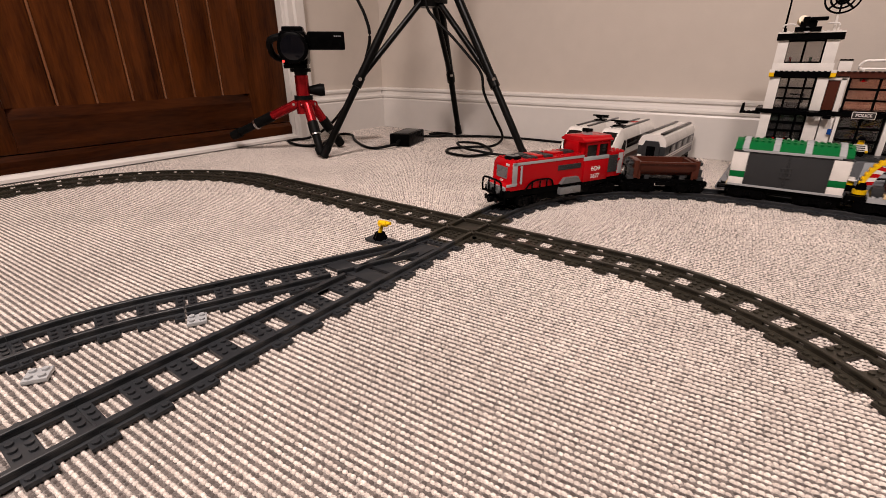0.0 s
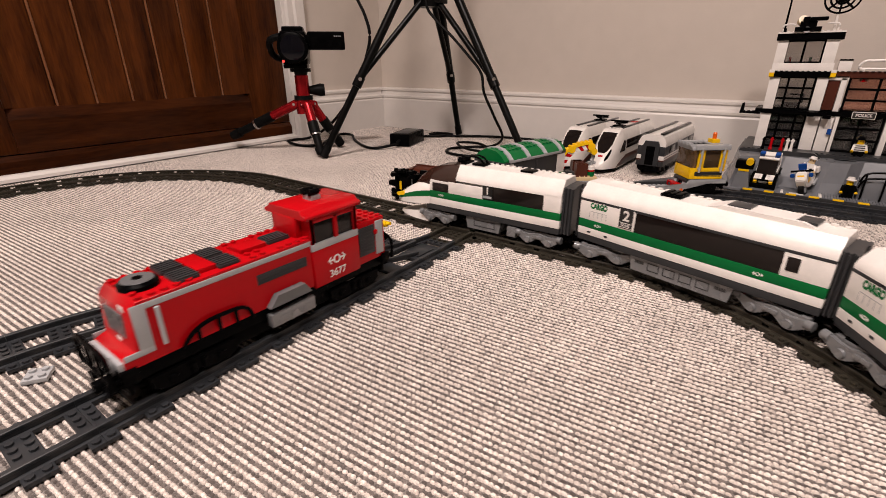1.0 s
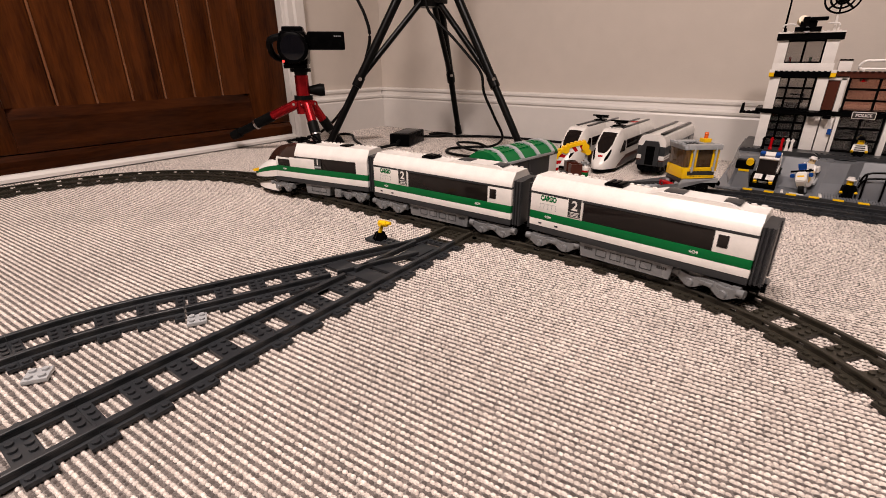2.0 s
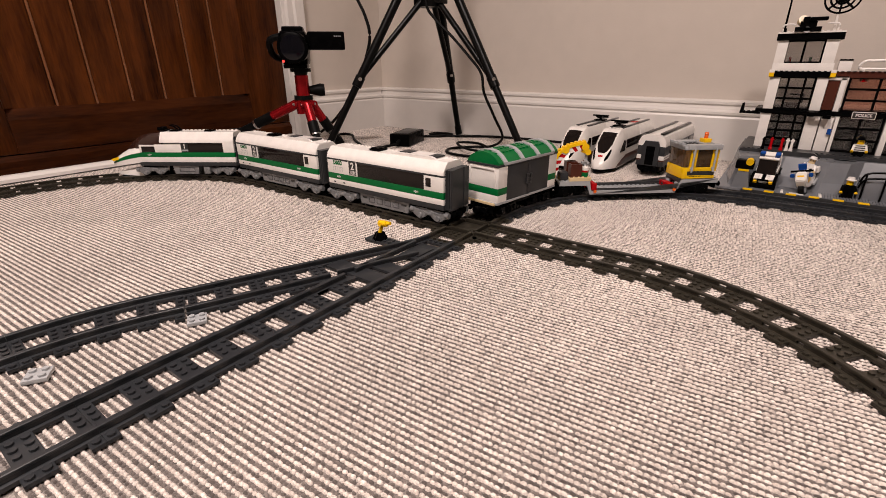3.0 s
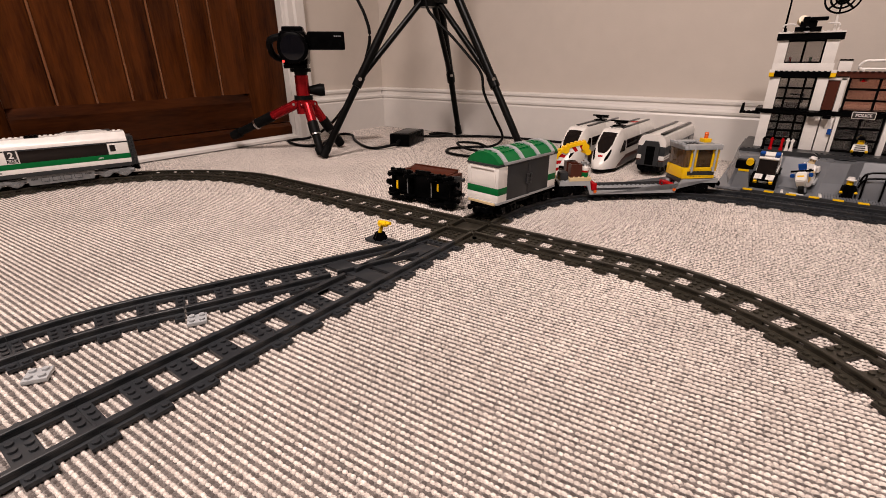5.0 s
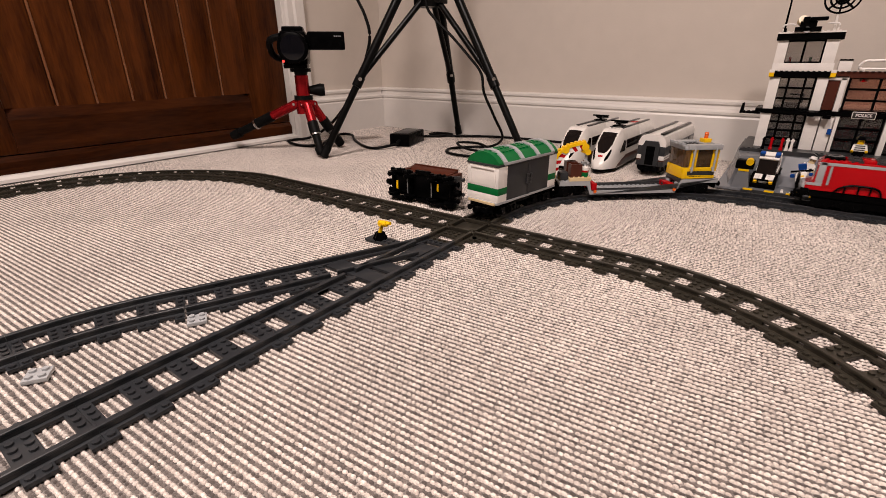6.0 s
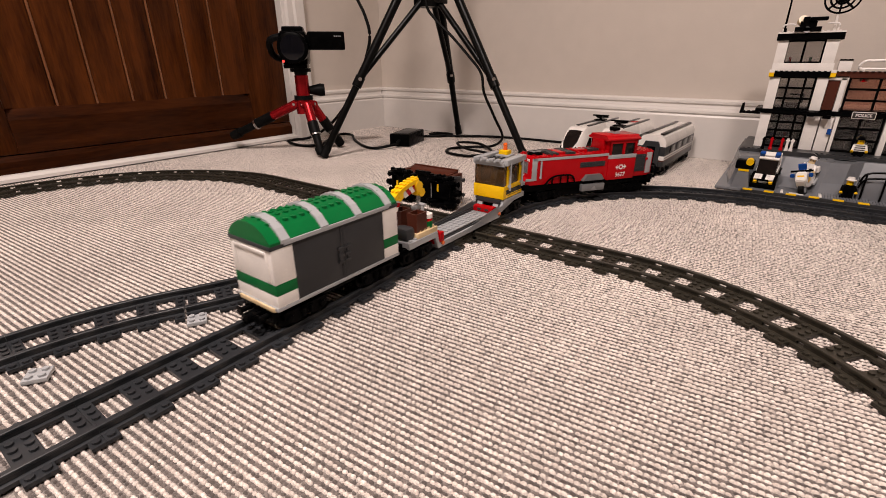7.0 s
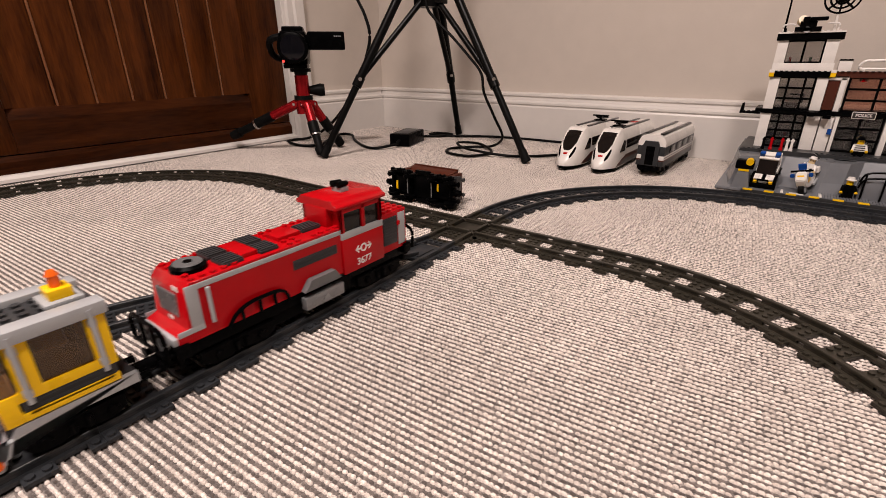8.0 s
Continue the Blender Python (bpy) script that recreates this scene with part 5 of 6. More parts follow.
def express_head(m, pan):
    t = thing("toy_express_engine", "white streamlined toy express train nose with dark windscreen", "toy train", "parked express train", m)
    bm = bmesh.new()
    rings = []
    for i in range(31):
        x = -60 + 185 * i / 30
        u = max(0.0, (x - 60) / 66)
        w = 26.5 * math.sqrt(max(0.04, 1 - u ** 2.0))
        z0 = 17 - 2 * min(1, max(0, (x - 20) / 40)) + 2 * u
        rings.append([(x, y, z) for y, z in rounded(w, z0, max(nose_top(x), z0 + 6))])
    loft(bm, rings)
    body = part("body", bm, WHITE, t, "white streamlined body", True)
    bm = bmesh.new()
    box(bm, -165, -60, -26, 26, 20, 70, 0.5)
    prism(bm, [(-26, 70), (-22, 82), (-14, 89), (14, 89), (22, 82), (26, 70)], -165, -60, "x")
    part("rear_body", bm, WHITE, t, "", True)
    boxes("skirt", BLACK, t, [(-162, 70, -20, 20, 10, 20)], 0.5, "black underframe")
    for s in (-1, 1):
        boxes("side_window", SMOKE, t, [(-164, 34, s * 26.4 - 0.9, s * 26.4 + 0.9, 50, 68)], 0.3, "dark side window strip")
        bm = bmesh.new()
        prism(bm, [(42, 46), (72, 46), (52, 68), (42, 67)], 26 if s > 0 else -27.2, 27.2 if s > 0 else -26)
        part("cab_window", bm, SMOKE, t, "dark slanted cab window")
        bm = bmesh.new()
        prism(bm, [(-164, 28), (-164, 37), (30, 37), (60, 28), (84, 18.5), (66, 17), (30, 28)], 26.2 if s > 0 else -27, 27 if s > 0 else -26.2)
        part("red_stripe", bm, BROWN, t, "dark red side stripe")
        bm = bmesh.new()
        prism(bm, [(-164, 18), (-164, 28), (30, 28), (66, 17)], 26.2 if s > 0 else -26.9, 26.9 if s > 0 else -26.2)
        part("grey_stripe", bm, DGREY, t, "dark grey lower stripe")
    # windscreen and lamps laid on the slope
    def patch(name, rows, mat, lift, label):
        """A thin skin on the slope: rows of x, left and right edge."""
        bm = bmesh.new()
        rings = []
        for x, ya, yb in rows:
            up = [(x, ya + (yb - ya) * k / 6, nose_top(x) + lift - 0.004 * (ya + (yb - ya) * k / 6) ** 2) for k in range(7)]
            rings.append(up + [(px, py, pz - 5) for px, py, pz in up[::-1]])
        loft(bm, rings)
        return part(name, bm, mat, t, label, True)
    patch("windscreen", [(66, -15, 15), (74, -17, 17), (82, -17, 17), (90, -15.5, 15.5), (97, -12.5, 12.5), (102, -9.5, 9.5), (105, -6, 6)], SMOKE, 1.0, "glossy dark windscreen")
    for s in (-1, 1):
        patch("headlight", [(98, s * 15.5, s * 17.5), (104, s * 13.5, s * 17.0), (110, s * 11.0, s * 15.0), (115, s * 10.0, s * 12.0)], BLACK, 0.8, "dark slanted headlight")
    patch("badge", [(109, -4.5, 4.5), (111, -4.5, 4.5)], RED, 0.9, "small red badge")
    bm = bmesh.new()
    rings = []
    for x, w in ((40, 25), (80, 25), (104, 19), (120, 10), (127, 4)):
        rings.append([(x, w, 12), (x, w, 16), (x, -w, 16), (x, -w, 12)])
    loft(bm, rings)
    part("plough", bm, BLACK, t, "black lower edge", True)
    for s in (-1, 1):
        boxes("roof_strip", SCREEN, t, [(-160, 30, s * 12 - 3, s * 12 + 3, 88.6, 91.6)], 0.4, "dark roof strip")
    bm = bmesh.new()
    studs(bm, 38, 1, -12, 4, 88.6, 12)
    part("roof_studs", bm, WHITE, t, "", True)
    bm = bmesh.new()
    box(bm, pan - 9, pan + 9, -12, 12, 91, 94, 0.5)
    cyl(bm, (pan, 0, 94), (pan, 0, 102), 3, 3, 10)
    box(bm, pan - 4, pan + 4, -18, 18, 101, 104, 0.6)
    box(bm, pan - 12, pan + 12, -4, 4, 97, 100, 0.5)
    box(bm, pan - 11, pan - 6, -14, 14, 97, 100, 0.5)
    part("pantograph", bm, BLACK, t, "black roof aerial", True)
    for x in (-90, 40):
        wheelset(t, x)
    if pan > 0:
        boxes("roof_mark", RED, t, [(-110, -90, -8, 8, 89.0, 90.2)], 0.2, "red roof tile")
    return t


def express_coach(m):
    t = thing("toy_express_coach", "white and grey toy express coach with dark end door", "toy train", "parked express train", m)
    boxes("underframe", BLACK, t, [(-118, 122, -22, 22, 20, 27)], 0.4, "black underframe")
    for x in (-80, 80):
        black_bogie(t, x, 26)
    coupler(t, 120, 1)
    boxes("lower_stripe", DGREY, t, [(-120, 120, -26, 26, 27, 37)], 0.4, "dark grey lower side")
    boxes("red_stripe", BROWN, t, [(-120, 120, -26.1, 26.1, 37, 40)], 0.2, "dark red stripe")
    boxes("middle_stripe", WHITE, t, [(-120, 120, -26, 26, 40, 48)], 0.4, "white side stripe")
    boxes("grey_line", LGREY, t, [(-119, 119, s * 26 - 0.3, s * 26 + 0.3, 43.2, 44.6) for s in (-1, 1)], 0.0)
    boxes("window_band", DGREY, t, [(-120, 120, -26, 26, 48, 66)], 0.4, "grey window band")
    for s in (-1, 1):
        for k in range(4):
            boxes("window", SMOKE, t, [(-104 + 50 * k, -66 + 50 * k, s * 26 - 0.7, s * 26 + 0.7, 50, 64)], 0.3, "dark window")
    bm = bmesh.new()
    prism(bm, [(-26, 66), (-26, 74), (-21, 84), (-12, 88), (12, 88), (21, 84), (26, 74), (26, 66)], -120, 120, "x")
    part("roof", bm, WHITE, t, "white sloped roof", True)
    for s in (-1, 1):
        boxes("roof_strip", SCREEN, t, [(-116, 112, s * 14 - 3.4, s * 14 + 3.4, 87, 90.5)], 0.4, "dark roof strip")
    bm = bmesh.new()
    prism(bm, [(-16, 28), (-16, 66), (-12, 76), (12, 76), (16, 66), (16, 28)], 120, 125, "x")
    fr = part("end_frame", bm, DGREY, t, "dark grey gangway frame")
    boxes("end_door", BLACK, fr, [(124, 126, -8, 8, 30, 66)], 0.5, "black end door")
    boxes("end_stripe", WHITE, t, [(120, 121, s * 20.5 - 4.5, s * 20.5 + 4.5, 40, 48) for s in (-1, 1)], 0.1)
    return t


express_head(pose(-0.040, 0.551, -0.008, 0, 0, -92), -75)
express_head(pose(0.031, 0.561, -0.008, 0, 0, -92), 15)
express_coach(pose(0.121, 0.602, -0.008, 0, 0, -92.5))


# ---- toy police station ----
def lattice(parent, name, x0, x1, y, z0, z1, cols, rows, frame_mat=BLACK, glass=None):
    """A black window frame of bars with tinted panes; cols are relative widths."""
    bm = bmesh.new()
    b = 1.7
    tot = sum(cols)
    xs = [x0]
    for c in cols:
        xs.append(xs[-1] + (x1 - x0) * c / tot)
    for x in xs:
        box(bm, x - b, x + b, y - 2.6, y + 2.6, z0, z1)
    zs = [z0 + (z1 - z0) * k / rows for k in range(rows + 1)]
    for z in zs:
        box(bm, x0 - b, x1 + b, y - 2.5, y + 2.5, z - b, z + b)
    w = part(name, bm, frame_mat, parent, "black lattice window frame")
    for i in range(len(xs) - 1):
        for k in range(rows):
            boxes("pane", glass or CLEAR, w, [(xs[i] + b, xs[i + 1] - b, y - 0.6, y + 0.6, zs[k] + b, zs[k + 1] - b)], 0.0)
    return w


def figure(name, label, m, coat, hat, head=YELLOW, stripes=False, legs=None):
    """A plain block figure, one mesh."""
    bm = bmesh.new()
    done = set()

    def colour(k):
        for f in bm.faces:
            if f not in done:
                f.material_index = k
                done.add(f)

    prism(bm, [(-8, 10), (8, 10), (5.6, 22), (-5.6, 22)], -3.6, 3.6)
    for s in (-1, 1):
        cyl(bm, (s * 7, 0, 20), (s * 9.5, -4, 11), 2.4, 2.2, 8)
    colour(0)
    for s in (-1, 1):
        box(bm, s * 4 - 3.5, s * 4 + 3.5, -3.6, 3.6, 0.2, 9.9)
    colour(4)
    cyl(bm, (0, 0, 22), (0, 0, 30), 4.6, 4.6, 14)
    for s in (-1, 1):
        cyl(bm, (s * 9.6, -4.4, 10.6), (s * 10, -6.4, 8.6), 2.2, 2.2, 8)
    colour(1)
    cyl(bm, (0, 0, 29.0), (0, 0, 34), 5.4, 4.6, 14)
    cyl(bm, (0, -1.6, 29.2), (0, -1.6, 30.4), 6.6, 6.6, 14)
    colour(2)
    if stripes:
        for z in (11.5, 15, 18.5):
            w = 8.2 - (z - 10) * 0.2
            box(bm, -w, w, -3.9, 3.9, z, z + 1.5)
    for s in (-1, 1):
        cyl(bm, (s * 1.8, -4.4, 26.8), (s * 1.8, -4.9, 26.8), 0.7, 0.7, 6)
    colour(3)
    ob = part(name, bm, coat, None, "", True)
    for extra in (head, hat, BLACK, legs or coat):
        ob.data.materials.append(extra)
    ob.matrix_basis = m
    return tagged(ob, label, "toy figure", "toy figures")


def police_station():
    t = thing("toy_police_station", "white and black toy police station on grey baseplate", "toy building")
    x0, x1, yf, yb = 245, 640, 446, 735
    t.matrix_basis = pose(-0.004, 0, 0.0008)
    GB = plastic("blue_grey_plastic", (0.165, 0.172, 0.185))
    bm = bmesh.new()
    box(bm, x0, x1, yf, yb, 0.3, 4.5, 0.4)
    for k in range(46):
        box(bm, 398 + 4 * k, 400 + 4 * k, yf + 2, yf + 70, 4.5, 6.0)
    part("baseplate", bm, GB, t, "grey baseplate with ribbed edge", True)
    boxes("kerb", DGREY, t, [(x0 + 40, x1, yf - 5, yf, 0.3, 5.5)], 0.4, "dark grey kerb edge")
    for k in range(6):
        boxes("kerb_tile", YELLOW, t, [(288 + 31 * k, 302 + 31 * k, yf - 5.2, yf + 3, 4.6, 6.4)], 0.3, "yellow kerb tile")
    boxes("road_line", WHITE, t, [(342, 346, yf + 4, yf + 26, 4.6, 6.2)], 0.2)
    boxes("road_line", WHITE, t, [(354, 374, yf + 6, yf + 12, 4.6, 6.2)], 0.2)
    boxes("road_line", WHITE, t, [(394, 398, yf + 4, yf + 30, 4.6, 6.2)], 0.2)
    # raised ground with sloped, uneven sides
    bm = bmesh.new()
    rings = []
    for z, g in ((4.5, 0), (20, 14), (40, 24), (52, 30)):
        ring = []
        for px, py in ((262, 470), (330, 508), (368, 500), (392, 482), (420, 490), (440, 520), (640, 520), (640, 735), (250, 735), (250, 560)):
            cx, cy = 450, 640
            dx = 0 if px in (640,) else (1 if px < cx else -1) * g * 0.25
            dy = 0 if py == 735 else g
            ring.append((px + dx, py + dy, z))
        rings.append(ring)
    loft(bm, rings)
    part("raised_ground", bm, GB, t, "grey sloped raised ground")
    bm = bmesh.new()
    box(bm, 262, 640, 560, 735, 52, 57.5, 0.4)
    for k in range(46):
        stud(bm, 268 + 8 * k, 566, 57.5, 8)
    part("platform", bm, DGREY, t, "dark grey studded platform", True)
    bm = bmesh.new()
    prism(bm, [(292, 40), (400, 40), (390, 50), (376, 60), (300, 60)], 545, 560, "y")
    part("ledge", bm, DGREY, t, "dark grey rounded ledge")
    # ramp and searchlight
    bm = bmesh.new()
    prism(bm, [(268, 4.5), (296, 4.5), (290, 34), (274, 34)], 452, 470, "y")
    part("lamp_pedestal", bm, GB, t, "grey sloped pedestal")
    boxes("pedestal_tile", YELLOW, t, [(274, 290, 451, 470, 34, 36.4)], 0.3)
    bm = bmesh.new()
    box(bm, 268, 296, 456, 476, 36.4, 52, 3)
    part("lamp_housing", bm, BLACK, t, "black lamp housing", True)
    bm = bmesh.new()
    cyl(bm, (289, 451, 50), (289, 459, 52), 5.8, 5.4, 18)
    part("searchlight", bm, YELLOW, t, "yellow round searchlight", True)
    y = 600
    # tower, lower storey
    for xa, xb in ((281, 297), (352, 372), (374, 392)):
        bm = bmesh.new()
        box(bm, xa, xb, y, y + 60, 57.5, 120, 0.4)
        for k in range(5):
            box(bm, xa - 0.3, xb + 0.3, y - 0.4, y + 1, 68 + 10 * k, 68.6 + 10 * k)
        part("corner_column", bm, WHITE, t, "white brick column", True)
    lattice(t, "window_lattice", 296, 350, y + 4, 60, 120, (1, 1.7, 1), 4)
    boxes("floor_band", BLACK, t, [(270, 480, y - 3, y + 80, 120, 128)], 0.5, "black floor band")
    bm = bmesh.new()
    for k in range(24):
        stud(bm, 288 + 8 * k, y - 0.2, 193.6 if k < 10 else 193.4, 8)
    part("band_studs", bm, BLACK, t, "row of black studs", True)
    boxes("band_lamp", BLACK, t, [(352, 362, y - 12, y - 3, 118, 127), (340, 368, y - 16, y - 9, 122, 127)], 1.2, "black wall lamp arm")
    # middle storey
    for xa, xb in ((281, 297), (352, 368), (386, 394)):
        boxes("corner_column", WHITE, t, [(xa, xb, y, y + 60, 128, 184)], 0.4, "white brick column")
    lattice(t, "window_lattice", 296, 350, y + 4, 129, 184, (1, 1.7, 1), 3)
    boxes("dark_panel", BROWN, t, [(369, 385, y + 2, y + 40, 130, 180)], 0.4, "dark brown panel")
    boxes("lintel", WHITE, t, [(366, 396, y, y + 60, 180, 187)], 0.4)
    boxes("floor_band", BLACK, t, [(279, 372, y - 3, y + 80, 184, 194)], 0.5, "black floor band")
    for x in (282, 372):
        boxes("lamp_block", YELLOW, t, [(x - 4, x + 4, y - 6, y, 185, 192)], 0.6, "small yellow lamp block")
        boxes("lamp_top", WHITE, t, [(x - 4, x + 4, y - 6, y, 192, 197)], 0.5)
    boxes("storey_floor", DGREY, t, [(276, 520, y + 8, y + 80, 121, 127)], 0.3)
    boxes("desk", BROWN, t, [(312, 336, y + 20, y + 34, 128, 139)], 0.6, "dark brown desk inside")
    boxes("desk_lamp", BLACK, t, [(318, 340, y + 22, y + 26, 152, 155), (337, 340, y + 22, y + 26, 139, 155)], 0.5)
    # top storey
    boxes("tower_wall", WHITE, t, [(280, 370, y - 1, y + 60, 194, 208)], 0.4, "white brick wall")
    for xa, xb in ((280, 296), (350, 368)):
        boxes("corner_column", WHITE, t, [(xa, xb, y, y + 60, 208, 246)], 0.4, "white brick column")
    lattice(t, "window_lattice", 293, 349, y + 4, 209, 245, (1, 1), 1)
    boxes("control_light", RED, t, [(302, 306, y + 12, y + 16, 209, 218)], 0.4, "red control light")
    boxes("control_light", GREEN, t, [(332, 336, y + 12, y + 16, 209, 218)], 0.4, "green control light")
    boxes("roof_band", BLACK, t, [(277, 373, y - 4, y + 64, 246, 257)], 0.5, "black roof band")
    bm = bmesh.new()
    box(bm, 277, 373, y - 4, y + 64, 257, 259.4, 0.3)
    for k in range(11):
        stud(bm, 284 + 8 * k, y, 259.4, 8)
    part("roof_plate", bm, WHITE, t, "white studded roof plate", True)
    for sx in (1, -1):
        cx = 322 + sx * 30
        bm = bmesh.new()
        tube(bm, smooth_path([(cx + sx * 8, y - 2, 259), (cx + sx * 9, y - 2, 270), (cx, y - 2, 272), (cx - sx * 8, y - 2, 271)], 4), 1.6, 6)
        part("roof_rail", bm, WHITE, t, "white curved roof rail", True)
    # camera-like roof gear
    bm = bmesh.new()
    box(bm, 300, 338, y - 8, y + 10, 259.4, 267, 0.8)
    box(bm, 306, 330, y - 6, y + 6, 267, 276, 1.5)
    box(bm, 309, 319, y - 8, y + 6, 267, 283, 1.5)
    box(bm, 318, 344, y - 10, y + 4, 276, 282, 2)
    part("roof_gear", bm, BLACK, t, "black roof gear", True)
    bm = bmesh.new()
    cyl(bm, (308, y + 6, 276), (309, y - 2, 279), 8, 7, 16)
    part("gear_dome", bm, TAN, t, "white round shield", True)
    bm = bmesh.new()
    cyl(bm, (318, y - 8, 262), (318, y - 4, 262), 5, 5, 14)
    part("gear_wheel", bm, LGREY, t, "", True)
    bm = bmesh.new()
    cyl(bm, (285, y, 259), (285, y, 340), 1.8, 1.2, 8)
    cyl(bm, (285, y, 259), (285, y, 266), 4, 3, 10)
    part("antenna", bm, BLACK, t, "thin black antenna", True)
    # spoked dish
    bm = bmesh.new()
    c = Vector((356, y + 4, 309))
    for rad in (9, 16, 24):
        ring = [(c.x + rad * math.cos(2 * math.pi * k / 24), c.y, c.z + rad * 0.92 * math.sin(2 * math.pi * k / 24)) for k in range(25)]
        tube(bm, ring, 1.7, 6)
    for k in range(8):
        a = 2 * math.pi * k / 8
        cyl(bm, (c.x, c.y, c.z), (c.x + 24 * math.cos(a), c.y, c.z + 22 * math.sin(a)), 1.6, 1.6, 6)
    cyl(bm, (c.x, c.y - 3, c.z), (c.x, c.y + 3, c.z), 7, 7, 14)
    part("radar_dish", bm, BLACK, t, "black spoked radar dish", True)
    bm = bmesh.new()
    cyl(bm, (356, y + 6, 259), (354, y + 6, 300), 2.2, 2.0, 10)
    part("dish_mast", bm, WHITE, t, "", True)
    # wing
    lattice(t, "wing_window", 398, 520, y + 6, 60, 120, (1, 1, 1, 1), 3)
    # The building is open behind; these added dark sheets stand for its shaded inside.
    boxes("wing_back_wall", BLACK, t, [(398, 520, y + 44, y + 48, 57.5, 120)], 0.4, "added black sheet for the dim inside of the wing")
    boxes("tower_back_wall", MGREY, t, [(284, 366, y + 52, y + 56, 57.5, 120)], 0.4, "added grey sheet for the dim inside of the tower")
    boxes("door_post", WHITE, t, [(394, 399, y - 2, y + 8, 57.5, 120)], 0.3, "white door post")
    boxes("prison_bunk", LGREY, t, [(420, 450, y + 20, y + 40, 57.5, 72)], 0.5)
    bm = bmesh.new()
    cyl(bm, (416, y + 10, 178), (416, y + 10, 183), 5.5, 4.5, 14)
    part("wing_lamp", bm, RED, t, "red round ceiling lamp", True)
    boxes("wing_column", WHITE, t, [(462, 470, y - 2, y + 60, 57.5, 120)], 0.4, "white brick column")
    lattice(t, "wing_window", 398, 520, y + 6, 129, 184, (1, 1, 1), 3, BLACK, REDTINT)
    boxes("wing_band", BROWN, t, [(372, 520, y, y + 60, 184, 194)], 0.4, "dark brown roof band")
    boxes("wing_parapet", WHITE, t, [(376, 394, y, y + 30, 194, 212)], 0.4, "white parapet block")
    boxes("parapet_cap", BLACK, t, [(376, 394, y - 1, y + 30, 212, 214.4)], 0.3)
    bm = bmesh.new()
    tube(bm, smooth_path([(412, y - 2, 196), (404, y - 2, 202), (410, y - 2, 211), (425, y - 2, 212), (470, y - 2, 213), (520, y - 2, 213)], 5), 2.2, 8)
    tube(bm, [(408, y - 2, 199), (520, y - 2, 199)], 1.8, 8)
    cyl(bm, (446, y - 2, 194), (446, y - 2, 213), 1.8, 1.8, 8)
    part("roof_rail", bm, WHITE, t, "white roof railing", True)
    sign = boxes("sign", SCREEN, t, [(415, 445, y - 7, y - 4, 119, 128.5)], 0.4, "black sign with white letters")
    boxes("sign_border", WHITE, sign, [(414, 446, y - 6.4, y - 4.4, 118, 129.5)], 0.3)
    letters("sign_word", "POLICE", 5.0, WHITE, sign, on_right(430, y - 7.1, 123.6), 0.2)
    # side arm
    bm = bmesh.new()
    box(bm, 246, 280, y - 6, y + 2, 118, 122, 0.4)
    for k in range(4):
        stud(bm, 252 + 8 * k, y - 2, 122, 8)
    prism(bm, [(245, 118), (252, 118), (251, 138), (247, 136)], y - 5, y + 1, "y")
    part("side_arm", bm, BLACK, t, "black studded side arm", True)
    boxes("cctv", BLACK, t, [(352, 378, y - 18, y - 12, 120, 126), (374, 386, y - 18, y - 4, 116, 122)], 1.2, "black wall camera")
    boxes("wall_lamp", BLUE, t, [(387, 393, y - 5, y, 88, 98)], 0.8, "small blue wall lamp")
    # tools on the ledge
    for x, mt in ((298, BLACK), (310, RED), (326, RED), (334, WHITE), (341, WHITE)):
        bm = bmesh.new()
        box(bm, x - 3, x + 3, 548, 555, 60, 64, 0.5)
        cyl(bm, (x, 551, 64), (x, 551, 82), 2.4, 1.8, 10)
        cyl(bm, (x - 3, 551, 78), (x + 3, 551, 78), 1.4, 1.4, 8)
        part("tool", bm, mt, t, "small standing tool", True)
    # stair and railing
    bm = bmesh.new()
    for k in range(6):
        box(bm, 406, 436, 500 + 9 * k, 512 + 9 * k, 6, 12 + 8 * k, 0.4)
    part("steps", bm, BLACK, t, "black steps", True)
    boxes("step_tile", YELLOW, t, [(414, 426, 540, 546, 46, 48)], 0.3)
    bm = bmesh.new()
    for dz in (0, 9):
        tube(bm, smooth_path([(440, 470, 24 + dz), (446, 470, 38 + dz), (470, 470, 42 + dz), (500, 470, 42 + dz), (540, 470, 42 + dz)], 4), 1.6, 6)
    for x in (446, 470, 494, 518):
        cyl(bm, (x, 470, 6), (x, 470, 48), 1.5, 1.5, 6)
    part("railing", bm, BLACK, t, "black curved railing", True)
    boxes("ramp_wall", GB, t, [(442, 560, 474, 510, 4.5, 34)], 0.6, "grey block wall")
    return t


